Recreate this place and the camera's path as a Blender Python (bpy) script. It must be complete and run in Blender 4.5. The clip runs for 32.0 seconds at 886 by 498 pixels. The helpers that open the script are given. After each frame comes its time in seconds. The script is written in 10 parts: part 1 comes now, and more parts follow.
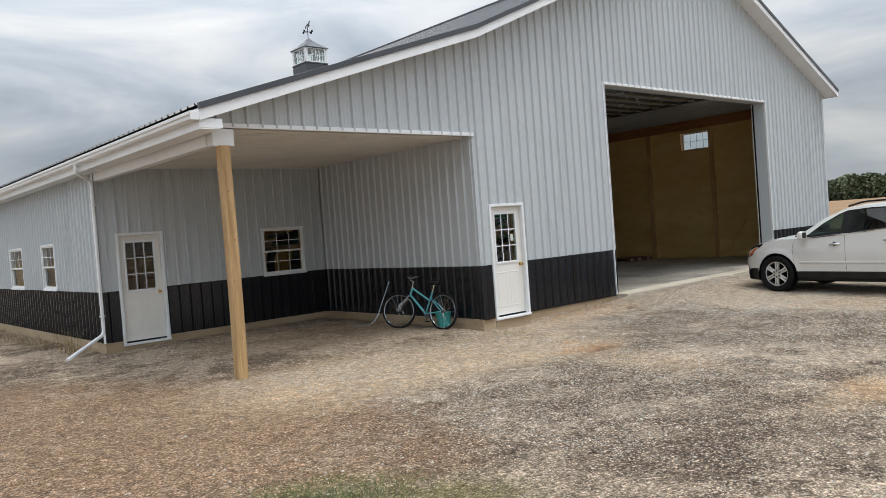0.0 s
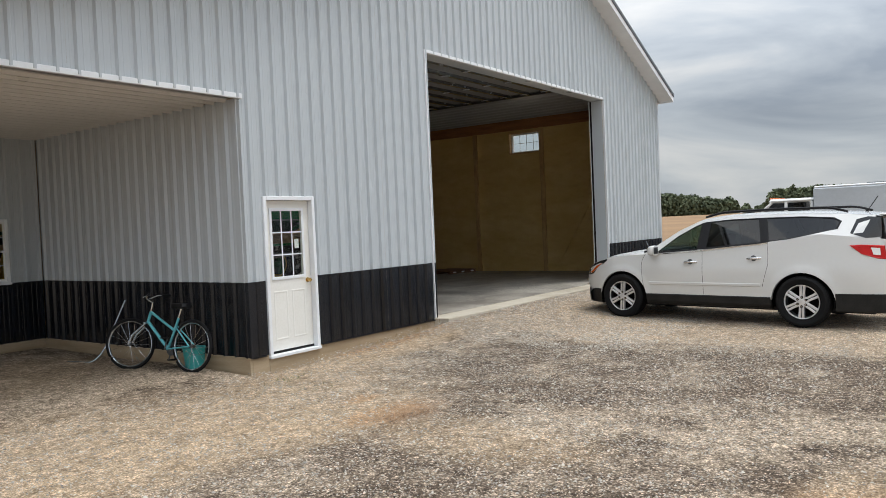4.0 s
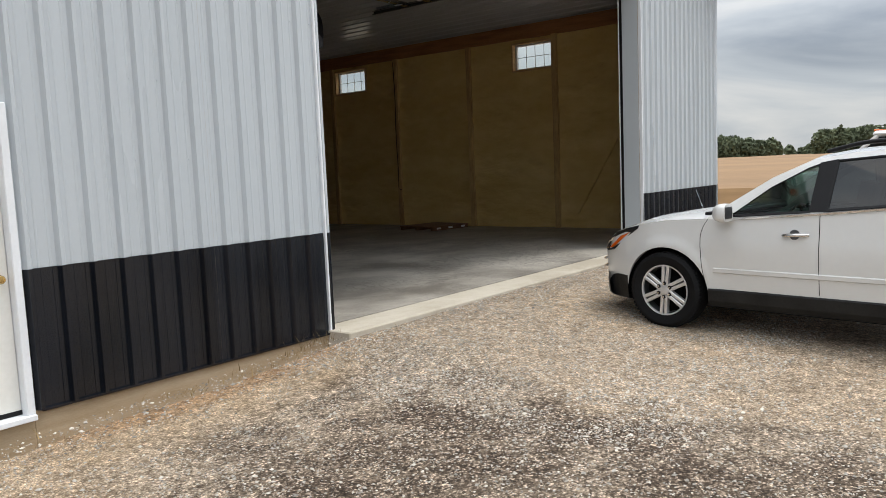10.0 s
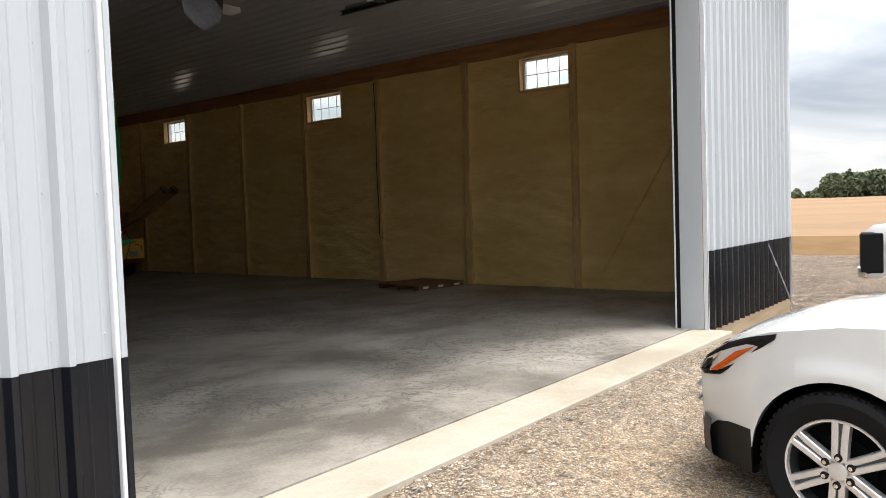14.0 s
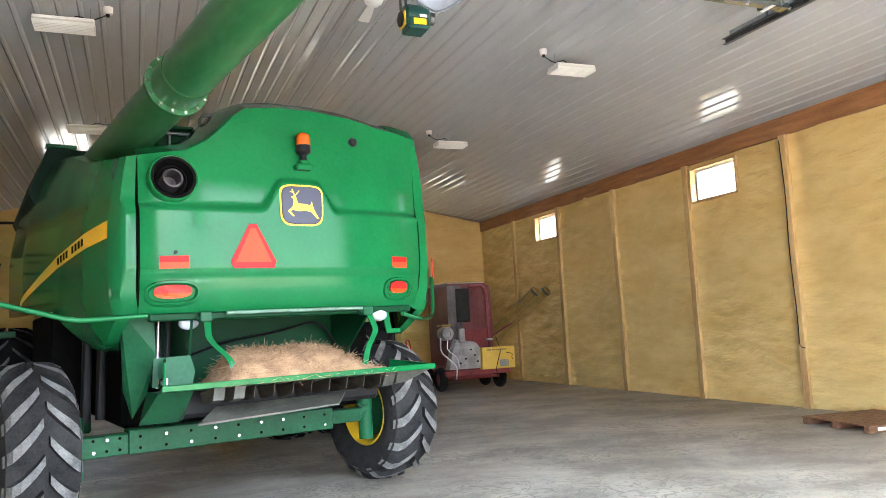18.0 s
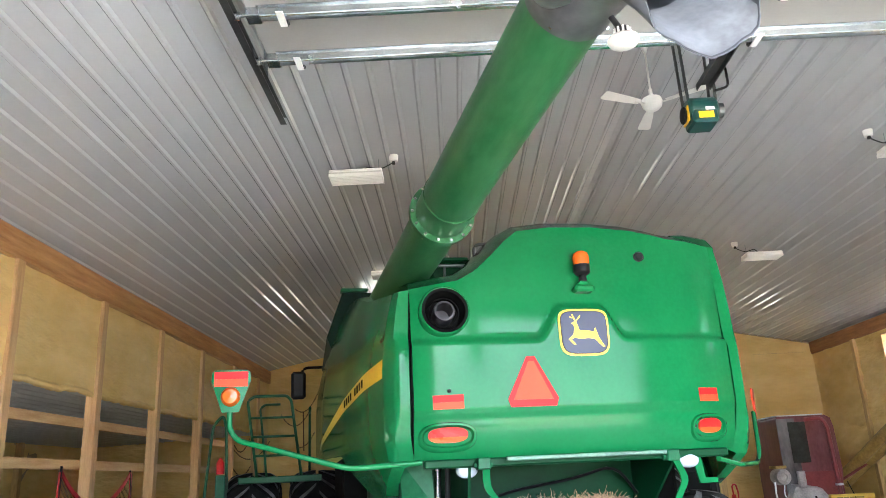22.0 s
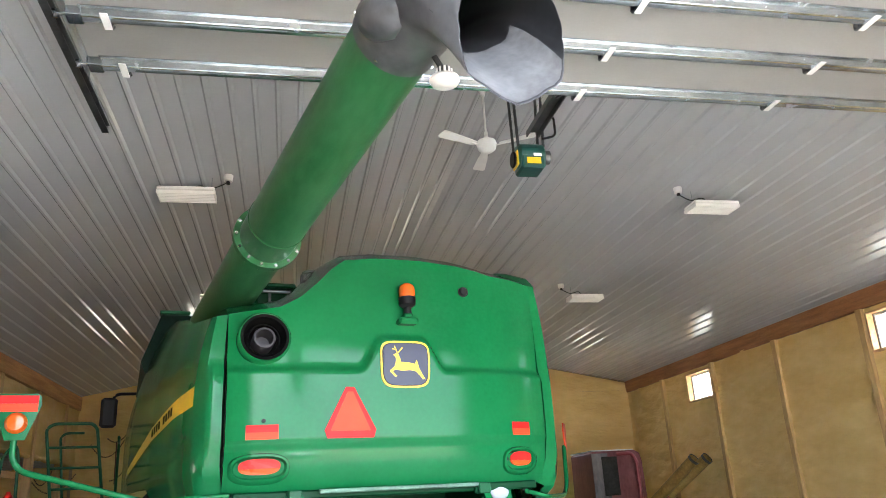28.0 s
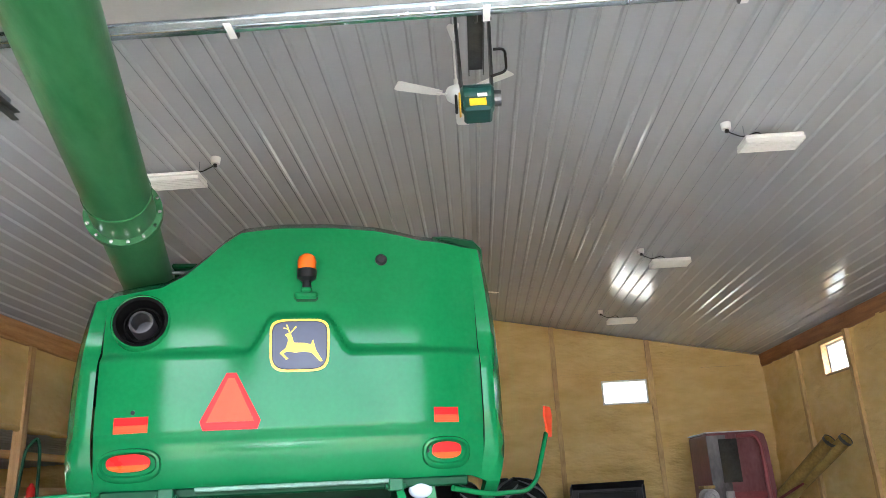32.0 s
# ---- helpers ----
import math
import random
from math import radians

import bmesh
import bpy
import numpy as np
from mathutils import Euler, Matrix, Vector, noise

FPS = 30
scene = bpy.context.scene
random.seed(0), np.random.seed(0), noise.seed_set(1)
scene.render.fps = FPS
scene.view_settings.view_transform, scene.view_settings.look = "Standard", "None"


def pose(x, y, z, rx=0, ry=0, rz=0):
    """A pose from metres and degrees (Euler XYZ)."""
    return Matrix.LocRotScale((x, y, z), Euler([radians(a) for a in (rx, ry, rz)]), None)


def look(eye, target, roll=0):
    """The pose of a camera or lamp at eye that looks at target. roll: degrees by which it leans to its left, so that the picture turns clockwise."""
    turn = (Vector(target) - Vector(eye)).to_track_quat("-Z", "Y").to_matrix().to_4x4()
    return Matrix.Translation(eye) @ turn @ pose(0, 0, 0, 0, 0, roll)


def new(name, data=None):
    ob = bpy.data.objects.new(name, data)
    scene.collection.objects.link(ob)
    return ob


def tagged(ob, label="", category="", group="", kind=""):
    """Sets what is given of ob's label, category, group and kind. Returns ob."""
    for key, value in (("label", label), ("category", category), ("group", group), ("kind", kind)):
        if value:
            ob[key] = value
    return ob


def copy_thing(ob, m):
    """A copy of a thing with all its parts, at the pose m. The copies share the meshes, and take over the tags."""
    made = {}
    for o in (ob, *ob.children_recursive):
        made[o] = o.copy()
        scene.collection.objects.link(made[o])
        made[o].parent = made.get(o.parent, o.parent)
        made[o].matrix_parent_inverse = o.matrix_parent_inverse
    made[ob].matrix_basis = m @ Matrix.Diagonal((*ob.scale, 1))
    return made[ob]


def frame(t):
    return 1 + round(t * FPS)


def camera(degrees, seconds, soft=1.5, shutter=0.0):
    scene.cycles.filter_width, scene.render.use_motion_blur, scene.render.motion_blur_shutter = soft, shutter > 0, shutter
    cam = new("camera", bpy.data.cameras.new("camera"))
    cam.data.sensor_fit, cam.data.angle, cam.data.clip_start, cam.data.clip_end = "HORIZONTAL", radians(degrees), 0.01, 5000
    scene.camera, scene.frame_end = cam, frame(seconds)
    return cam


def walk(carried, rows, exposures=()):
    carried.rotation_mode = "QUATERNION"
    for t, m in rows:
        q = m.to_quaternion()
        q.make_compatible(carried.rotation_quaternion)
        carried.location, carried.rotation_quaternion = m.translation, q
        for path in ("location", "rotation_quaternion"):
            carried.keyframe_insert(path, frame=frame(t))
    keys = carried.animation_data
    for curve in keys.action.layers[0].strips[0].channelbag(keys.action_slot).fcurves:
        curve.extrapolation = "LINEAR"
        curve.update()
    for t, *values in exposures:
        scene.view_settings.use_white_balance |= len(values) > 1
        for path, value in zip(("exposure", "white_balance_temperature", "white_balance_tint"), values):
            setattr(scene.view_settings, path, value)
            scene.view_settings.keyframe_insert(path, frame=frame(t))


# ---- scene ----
cam = camera(60.5, 32.0, 0.8)
EXPOSURES = [(0.0, 0.30, 6500, 10), (4.0, 0.38, 6500, 10), (8.0, 0.48, 6550, 10), (11.0, 0.60, 6600, 11), (13.0, 0.86, 6700, 12), (14.2, 1.3, 6750, 13), (15.5, 2.75, 6800, 14), (16.5, 4.08, 6600, 13), (18.0, 5.0, 6000, 10), (19.0, 5.3, 5800, 9), (20.5, 5.36, 5750, 9), (23.0, 5.03, 5800, 9), (24.5, 5.13, 5850, 9), (27.0, 5.02, 5850, 9), (29.0, 4.70, 5900, 10), (31.0, 4.84, 5700, 9), (32.0, 4.93, 5700, 9)]
PATH = [
    (0, (-0.101, -0.591, 1.642), (1.214, 0.915, 1.592), -4.3),
    (0.5, (0.155, -0.311, 1.679), (1.517, 1.152, 1.645), -4.4),
    (1, (0.546, 0.001, 1.673), (1.974, 1.401, 1.665), -2.2),
    (1.5, (0.882, 0.259, 1.636), (2.35, 1.617, 1.59), -1.9),
    (2, (1.258, 0.549, 1.613), (2.746, 1.881, 1.509), -4.3),
    (2.5, (1.726, 0.834, 1.61), (3.253, 2.118, 1.475), -4.0),
    (3, (2.151, 1.142, 1.601), (3.712, 2.387, 1.481), -3.8),
    (3.5, (2.59, 1.449, 1.591), (4.189, 2.65, 1.53), -4.1),
    (4, (3.007, 1.612, 1.554), (4.63, 2.779, 1.494), -2.5),
    (4.5, (3.373, 1.954, 1.502), (5.008, 3.1, 1.386), -2.4),
    (6.5, (5.205, 2.558, 1.511), (6.836, 3.708, 1.386), -2.8),
    (7, (5.702, 2.778, 1.519), (7.305, 3.965, 1.369), -2.4),
    (7.5, (6.134, 3.011, 1.484), (7.746, 4.182, 1.306), -2.8),
    (8, (6.567, 3.235, 1.521), (8.192, 4.394, 1.401), -2.2),
    (8.5, (7.017, 3.41, 1.555), (8.618, 4.607, 1.5), -1.4),
    (9, (7.452, 3.603, 1.509), (9.03, 4.827, 1.401), -2.0),
    (9.5, (7.885, 3.705, 1.505), (9.447, 4.94, 1.322), -2.5),
    (10, (8.423, 3.939, 1.493), (9.984, 5.173, 1.285), -2.4),
    (10.5, (8.865, 4.254, 1.459), (10.432, 5.482, 1.264), -2.2),
    (11, (9.344, 4.529, 1.462), (10.891, 5.782, 1.273), -2.4),
    (11.5, (9.727, 4.835, 1.472), (11.27, 6.097, 1.311), -2.5),
    (12, (10.086, 5.141, 1.485), (11.646, 6.387, 1.367), -1.4),
    (12.5, (10.495, 5.382, 1.485), (12.005, 6.688, 1.369), -1.7),
    (13, (10.892, 5.672, 1.479), (12.401, 6.978, 1.341), -2.7),
    (13.5, (11.285, 5.887, 1.5), (12.84, 7.138, 1.372), -2.7),
    (15.5, (12.782, 7.021, 1.587), (14.285, 8.34, 1.614), -0.2),
    (16, (12.995, 7.334, 1.582), (14.412, 8.743, 1.660), -2.9),
    (16.4, (13.413, 7.524, 1.606), (14.647, 9.092, 1.747), -2.5),
    (16.5, (13.488, 7.559, 1.608), (14.639, 9.186, 1.781), -2.1),
    (16.6, (13.56, 7.595, 1.609), (14.622, 9.279, 1.796), -1.5),
    (17, (13.808, 7.88, 1.621), (14.73, 9.648, 1.779), -1.7),
    (17.5, (14.038, 8.211, 1.644), (14.932, 9.992, 1.807), -1.3),
    (18, (14.234, 8.5, 1.662), (14.986, 10.342, 1.862), -3.1),
    (18.5, (14.435, 8.771, 1.66), (14.853, 10.717, 1.847), -2.1),
    (19, (14.482, 9.045, 1.681), (14.7, 11.026, 1.847), -2.9),
    (19.5, (14.519, 9.188, 1.701), (14.66, 11.169, 1.938), -2.6),
    (20, (14.587, 9.271, 1.717), (14.629, 11.249, 2.01), -1.0),
    (20.5, (14.594, 9.275, 1.729), (14.621, 11.24, 2.1), -1.6),
    (21, (14.586, 9.276, 1.734), (14.6, 11.223, 2.191), -2.6),
    (21.5, (14.585, 9.252, 1.751), (14.583, 11.18, 2.285), -3.0),
    (22, (14.584, 9.272, 1.747), (14.574, 11.187, 2.326), -2.8),
    (22.5, (14.573, 9.275, 1.758), (14.588, 11.18, 2.367), -2.6),
    (23, (14.568, 9.296, 1.734), (14.601, 11.208, 2.319), -2.3),
    (23.5, (14.569, 9.305, 1.705), (14.599, 11.239, 2.214), -2.1),
    (24, (14.56, 9.284, 1.724), (14.59, 11.205, 2.28), -2.0),
    (24.5, (14.548, 9.264, 1.747), (14.552, 11.152, 2.407), -1.7),
    (26.5, (14.571, 9.268, 1.757), (14.538, 11.114, 2.526), -1.4),
    (27, (14.576, 9.276, 1.75), (14.569, 11.138, 2.48), -1.7),
    (27.5, (14.609, 9.289, 1.741), (14.707, 11.16, 2.439), -3.0),
    (28, (14.73, 9.269, 1.73), (15.123, 11.124, 2.367), -3.2),
    (28.5, (14.917, 9.233, 1.711), (15.568, 11.041, 2.266), -3.6),
    (29, (15.213, 9.411, 1.675), (16.005, 11.172, 2.196), -4.6),
    (29.5, (15.486, 9.552, 1.679), (16.318, 11.293, 2.204), -4.7),
    (30, (15.879, 9.637, 1.672), (16.67, 11.41, 2.153), -5.0),
    (30.5, (16.209, 9.851, 1.685), (16.802, 11.697, 2.175), -5.2),
    (31, (16.509, 10.013, 1.73), (16.836, 11.914, 2.258), -4.9),
    (31.5, (16.773, 10.148, 1.752), (16.863, 12.064, 2.32), -3.9),
    (32, (16.842, 10.02, 1.752), (16.786, 11.921, 2.369), -3.0),
]
walk(cam, [(t, look(eye, target, roll)) for t, eye, target, roll in PATH], EXPOSURES)

# ---- world, sun, exposure ----
world = bpy.data.worlds.new("overcast_sky")
scene.world = world
world.use_nodes = True
wn, wl = world.node_tree.nodes, world.node_tree.links
wn.clear()
w_out = wn.new("ShaderNodeOutputWorld")
w_bg = wn.new("ShaderNodeBackground")
w_bg.inputs["Strength"].default_value = 1.0
w_sky = wn.new("ShaderNodeTexSky")
w_sky.sky_type = "NISHITA"
w_sky.sun_disc = False
w_sky.sun_elevation = radians(72)
w_sky.sun_rotation = radians(150)
w_gain = wn.new("ShaderNodeVectorMath")
w_gain.operation = "SCALE"
w_gain.inputs["Scale"].default_value = 0.10
w_tc = wn.new("ShaderNodeTexCoord")
w_map = wn.new("ShaderNodeMapping")
w_map.inputs["Scale"].default_value = (1.0, 1.0, 4.2)
w_map.inputs["Rotation"].default_value = (0.06, 0.04, 0.9)
w_no = wn.new("ShaderNodeTexNoise")
w_no.inputs["Scale"].default_value = 2.3
w_no.inputs["Detail"].default_value = 7.0
w_no.inputs["Roughness"].default_value = 0.52
w_no.inputs["Distortion"].default_value = 0.6
w_ramp = wn.new("ShaderNodeValToRGB")
w_ramp.color_ramp.elements[0].position = 0.33
w_ramp.color_ramp.elements[0].color = (0.40, 0.45, 0.52, 1)
w_ramp.color_ramp.elements[1].position = 0.66
w_ramp.color_ramp.elements[1].color = (0.98, 0.97, 0.94, 1)
e = w_ramp.color_ramp.elements.new(0.48)
e.color = (0.62, 0.67, 0.72, 1)
w_mix = wn.new("ShaderNodeMix")
w_mix.data_type = "RGBA"
w_mix.inputs[0].default_value = 0.86
wl.new(w_tc.outputs["Generated"], w_map.inputs["Vector"])
wl.new(w_map.outputs["Vector"], w_no.inputs["Vector"])
wl.new(w_no.outputs["Fac"], w_ramp.inputs["Fac"])
wl.new(w_sky.outputs["Color"], w_gain.inputs[0])
wl.new(w_gain.outputs["Vector"], w_mix.inputs[6])
wl.new(w_ramp.outputs["Color"], w_mix.inputs[7])
# overcast: brighter overhead than at the horizon
w_sep = wn.new("ShaderNodeSeparateXYZ")
w_mr = wn.new("ShaderNodeMapRange")
w_mr.inputs["From Min"].default_value, w_mr.inputs["From Max"].default_value = 0.12, 1.0
w_mr.inputs["To Min"].default_value, w_mr.inputs["To Max"].default_value = 0.60, 2.75
w_cie = wn.new("ShaderNodeVectorMath")
w_cie.operation = "SCALE"
wl.new(w_tc.outputs["Generated"], w_sep.inputs[0])
wl.new(w_sep.outputs["Z"], w_mr.inputs["Value"])
wl.new(w_mix.outputs[2], w_cie.inputs[0])
wl.new(w_mr.outputs["Result"], w_cie.inputs["Scale"])
wl.new(w_cie.outputs["Vector"], w_bg.inputs["Color"])
wl.new(w_bg.outputs["Background"], w_out.inputs["Surface"])

sun_data = bpy.data.lights.new("sun", "SUN")
sun_data.energy = 1.5
sun_data.angle = radians(18)
sun_data.color = (1.0, 0.97, 0.92)
sun = new("sun", sun_data)
sun.matrix_world = look((17, -7, 54), (8, 8, 0))


# ---- mesh helpers ----
def finish(name, bm, mat, smooth=None):
    me = bpy.data.meshes.new(name)
    bm.to_mesh(me)
    bm.free()
    for m in (mat if isinstance(mat, (list, tuple)) else [mat]):
        me.materials.append(m)
    if smooth is not None:
        me.shade_smooth()
        me.set_sharp_from_angle(angle=radians(smooth))
    return me


def part(name, bm, mat, parent=None, label="", smooth=None, at=None):
    """One bmesh as one mesh object, under a thing or a part."""
    ob = new(name, finish(name, bm, mat, smooth))
    if at is not None:
        ob.matrix_basis = at
    if parent is not None:
        ob.parent = parent
    if label:
        ob["label"] = label
    return ob


def thing(name, label, category, group="", kind="", at=None):
    ob = new(name)
    ob.empty_display_size = 0.1
    if at is not None:
        ob.matrix_basis = at
    return tagged(ob, label, category, group, kind)


def share(name, me, parent, at=None):
    ob = new(name, me)
    ob.parent = parent
    if at is not None:
        ob.matrix_basis = at
    return ob


def box(bm, x0, x1, y0, y1, z0, z1, bevel=0.0, m=None):
    vs = [bm.verts.new((x, y, z)) for x in (x0, x1) for y in (y0, y1) for z in (z0, z1)]
    fs = [bm.faces.new([vs[i] for i in q]) for q in
          ((0, 1, 3, 2), (4, 6, 7, 5), (0, 4, 5, 1), (2, 3, 7, 6), (0, 2, 6, 4), (1, 5, 7, 3))]
    if bevel:
        es = list({ed for f in fs for ed in f.edges})
        out = bmesh.ops.bevel(bm, geom=es, offset=bevel, segments=1, affect="EDGES", profile=0.5)
        vs = list({v for f in out["faces"] for v in f.verts} | {v for v in vs if v.is_valid})
    if m is not None:
        bmesh.ops.transform(bm, matrix=m, verts=[v for v in vs if v.is_valid])
    return vs


def boxm(x0, x1, y0, y1, z0, z1, bevel=0.0):
    bm = bmesh.new()
    box(bm, x0, x1, y0, y1, z0, z1, bevel)
    return bm


def ring(bm, c, ax, r, n=12, up=None, start=0.0):
    ax = Vector(ax).normalized()
    up = Vector(up) if up is not None else (Vector((0, 0, 1)) if abs(ax.z) < 0.9 else Vector((1, 0, 0)))
    s = ax.cross(up).normalized()
    u = s.cross(ax).normalized()
    c = Vector(c)
    return [bm.verts.new(c + r * (math.cos(start + 2 * math.pi * i / n) * s + math.sin(start + 2 * math.pi * i / n) * u)) for i in range(n)]


def bridge(bm, a, b):
    n = len(a)
    for i in range(n):
        bm.faces.new((a[i], a[(i + 1) % n], b[(i + 1) % n], b[i]))


def cap(bm, r, flip=False):
    bm.faces.new(r[::-1] if flip else r)


def cyl(bm, p0, p1, r0, r1=None, n=16, caps=True):
    ax = Vector(p1) - Vector(p0)
    a = ring(bm, p0, ax, r0, n)
    b = ring(bm, p1, ax, r0 if r1 is None else r1, n)
    bridge(bm, a, b)
    if caps:
        cap(bm, a, True)
        cap(bm, b)


def tube(bm, pts, r, n=8, caps=True, closed=False):
    """A round bar that follows points."""
    pts = [Vector(p) for p in pts]
    rings = []
    for i, p in enumerate(pts):
        a = pts[i - 1] if (i or closed) else p
        b = pts[(i + 1) % len(pts)] if (i < len(pts) - 1 or closed) else p
        ax = (b - a).normalized()
        up = Vector((0, 0, 1)) if abs(ax.z) < 0.85 else Vector((0.3, 1, 0)).normalized()
        rings.append(ring(bm, p, ax, r, n, up))
    for a, b in zip(rings, rings[1:]):
        bridge(bm, a, b)
    if closed:
        bridge(bm, rings[-1], rings[0])
    elif caps:
        cap(bm, rings[0], True)
        cap(bm, rings[-1])


def rounded(pts, r=0.1, n=4):
    """A polyline with its inner corners rounded."""
    pts = [Vector(p) for p in pts]
    out = [pts[0]]
    for a, b, c in zip(pts, pts[1:], pts[2:]):
        d = min(r, (a - b).length * 0.45, (c - b).length * 0.45)
        p, q = b + (a - b).normalized() * d, b + (c - b).normalized() * d
        for i in range(n + 1):
            t = i / n
            out.append((1 - t) ** 2 * p + 2 * t * (1 - t) * b + t * t * q)
    return out + [pts[-1]]


def lathe(bm, prof, n=24, m=None, close=False):
    """Turns (radius, along x) round the x axis."""
    m = m or Matrix.Identity(4)
    rs = []
    for r, h in prof:
        rs.append([bm.verts.new(m @ Vector((h, r * math.cos(2 * math.pi * i / n), r * math.sin(2 * math.pi * i / n)))) for i in range(n)])
    for a, b in zip(rs, rs[1:]):
        bridge(bm, a, b)
    if close:
        cap(bm, rs[0], True)
        cap(bm, rs[-1])


def loft(bm, rings, caps=True, closed=True):
    vs = [[bm.verts.new(p) for p in r] for r in rings]
    n = len(vs[0])
    for a, b in zip(vs, vs[1:]):
        for i in range(n if closed else n - 1):
            bm.faces.new((a[i], a[(i + 1) % n], b[(i + 1) % n], b[i]))
    if caps and closed:
        cap(bm, vs[0], True)
        cap(bm, vs[-1])
    return vs


def plate(bm, pts, n, depth):
    """A flat plate from a loop of points, with depth along n."""
    n = Vector(n)
    a = [bm.verts.new(Vector(p)) for p in pts]
    b = [bm.verts.new(Vector(p) + n * depth) for p in pts]
    bm.faces.new(a[::-1])
    bm.faces.new(b)
    bridge(bm, a, b)


def fix(bm):
    bmesh.ops.recalc_face_normals(bm, faces=bm.faces[:])
    return bm


# ---- materials ----
def mat(name, col, rough=0.5, metal=0.0, var=0.12, scale=4.0, fine=60.0, bump=0.0, bscale=80.0, rvar=0.1, spec=0.5, coat=0.0, tint=None, obj=False, stretch=None, island=0.0, deep=0.02):
    """A painted or plain surface with soft large stains and fine grain."""
    m = bpy.data.materials.new(name)
    m.use_nodes = True
    n, l = m.node_tree.nodes, m.node_tree.links
    b = n["Principled BSDF"]
    b.inputs["Metallic"].default_value = metal
    b.inputs["Specular IOR Level"].default_value = spec
    if coat:
        b.inputs["Coat Weight"].default_value = coat
        b.inputs["Coat Roughness"].default_value = 0.08
    tc = n.new("ShaderNodeTexCoord")
    src = tc.outputs["Object"]
    if stretch:
        mp = n.new("ShaderNodeMapping")
        mp.inputs["Scale"].default_value = stretch
        l.new(src, mp.inputs["Vector"])
        src = mp.outputs["Vector"]
    big, small = n.new("ShaderNodeTexNoise"), n.new("ShaderNodeTexNoise")
    for node, s, d in ((big, scale, 4.0), (small, fine, 3.0)):
        node.inputs["Scale"].default_value = s
        node.inputs["Detail"].default_value = d
        l.new(src, node.inputs["Vector"])
    add = n.new("ShaderNodeMath")
    add.operation = "MULTIPLY_ADD"
    l.new(small.outputs["Fac"], add.inputs[0])
    add.inputs[1].default_value = 0.45
    l.new(big.outputs["Fac"], add.inputs[2])
    ramp = n.new("ShaderNodeValToRGB")
    c2 = tint or tuple(min(1, c * (1 + var)) for c in col)
    c1 = tuple(c * (1 - var) for c in col)
    ramp.color_ramp.elements[0].position, ramp.color_ramp.elements[0].color = 0.5, (*c1, 1)
    ramp.color_ramp.elements[1].position, ramp.color_ramp.elements[1].color = 0.95, (*c2, 1)
    l.new(add.outputs[0], ramp.inputs["Fac"])
    colour = ramp.outputs["Color"]
    if obj or island:
        rnd = n.new("ShaderNodeObjectInfo").outputs["Random"] if obj else n.new("ShaderNodeNewGeometry").outputs["Random Per Island"]
        mr = n.new("ShaderNodeMapRange")
        k = island or 0.10
        mr.inputs["To Min"].default_value, mr.inputs["To Max"].default_value = 1 - k, 1 + k
        l.new(rnd, mr.inputs["Value"])
        vm = n.new("ShaderNodeVectorMath")
        vm.operation = "SCALE"
        l.new(colour, vm.inputs[0])
        l.new(mr.outputs["Result"], vm.inputs["Scale"])
        colour = vm.outputs["Vector"]
    l.new(colour, b.inputs["Base Color"])
    rr = n.new("ShaderNodeMapRange")
    rr.inputs["To Min"].default_value, rr.inputs["To Max"].default_value = max(0.02, rough - rvar), min(1, rough + rvar)
    l.new(big.outputs["Fac"], rr.inputs["Value"])
    l.new(rr.outputs["Result"], b.inputs["Roughness"])
    if bump:
        bn, bp = n.new("ShaderNodeTexNoise"), n.new("ShaderNodeBump")
        bn.inputs["Scale"].default_value = bscale
        bn.inputs["Detail"].default_value = 4.0
        l.new(src, bn.inputs["Vector"])
        bp.inputs["Strength"].default_value = bump
        bp.inputs["Distance"].default_value = deep
        l.new(bn.outputs["Fac"], bp.inputs["Height"])
        l.new(bp.outputs["Normal"], b.inputs["Normal"])
    return m


def glass(name, col=(0.8, 0.9, 0.88), gloss=0.75, rough=0.02):
    """A thin pane: clear straight through, with a mirror gloss."""
    m = bpy.data.materials.new(name)
    m.use_nodes = True
    n, l = m.node_tree.nodes, m.node_tree.links
    out = n["Material Output"]
    n.remove(n["Principled BSDF"])
    t, g, mx, fr = n.new("ShaderNodeBsdfTransparent"), n.new("ShaderNodeBsdfGlossy"), n.new("ShaderNodeMixShader"), n.new("ShaderNodeLayerWeight")
    t.inputs["Color"].default_value = (*col, 1)
    g.inputs["Roughness"].default_value = rough
    fr.inputs["Blend"].default_value = 0.5
    pw, ma = n.new("ShaderNodeMath"), n.new("ShaderNodeMath")
    pw.operation, ma.operation = "POWER", "MULTIPLY_ADD"
    pw.inputs[1].default_value = 4.0
    ma.inputs[1].default_value, ma.inputs[2].default_value = gloss, 0.05
    l.new(fr.outputs["Facing"], pw.inputs[0])
    l.new(pw.outputs[0], ma.inputs[0])
    l.new(ma.outputs[0], mx.inputs["Fac"])
    l.new(t.outputs[0], mx.inputs[1])
    l.new(g.outputs[0], mx.inputs[2])
    l.new(mx.outputs[0], out.inputs["Surface"])
    return m


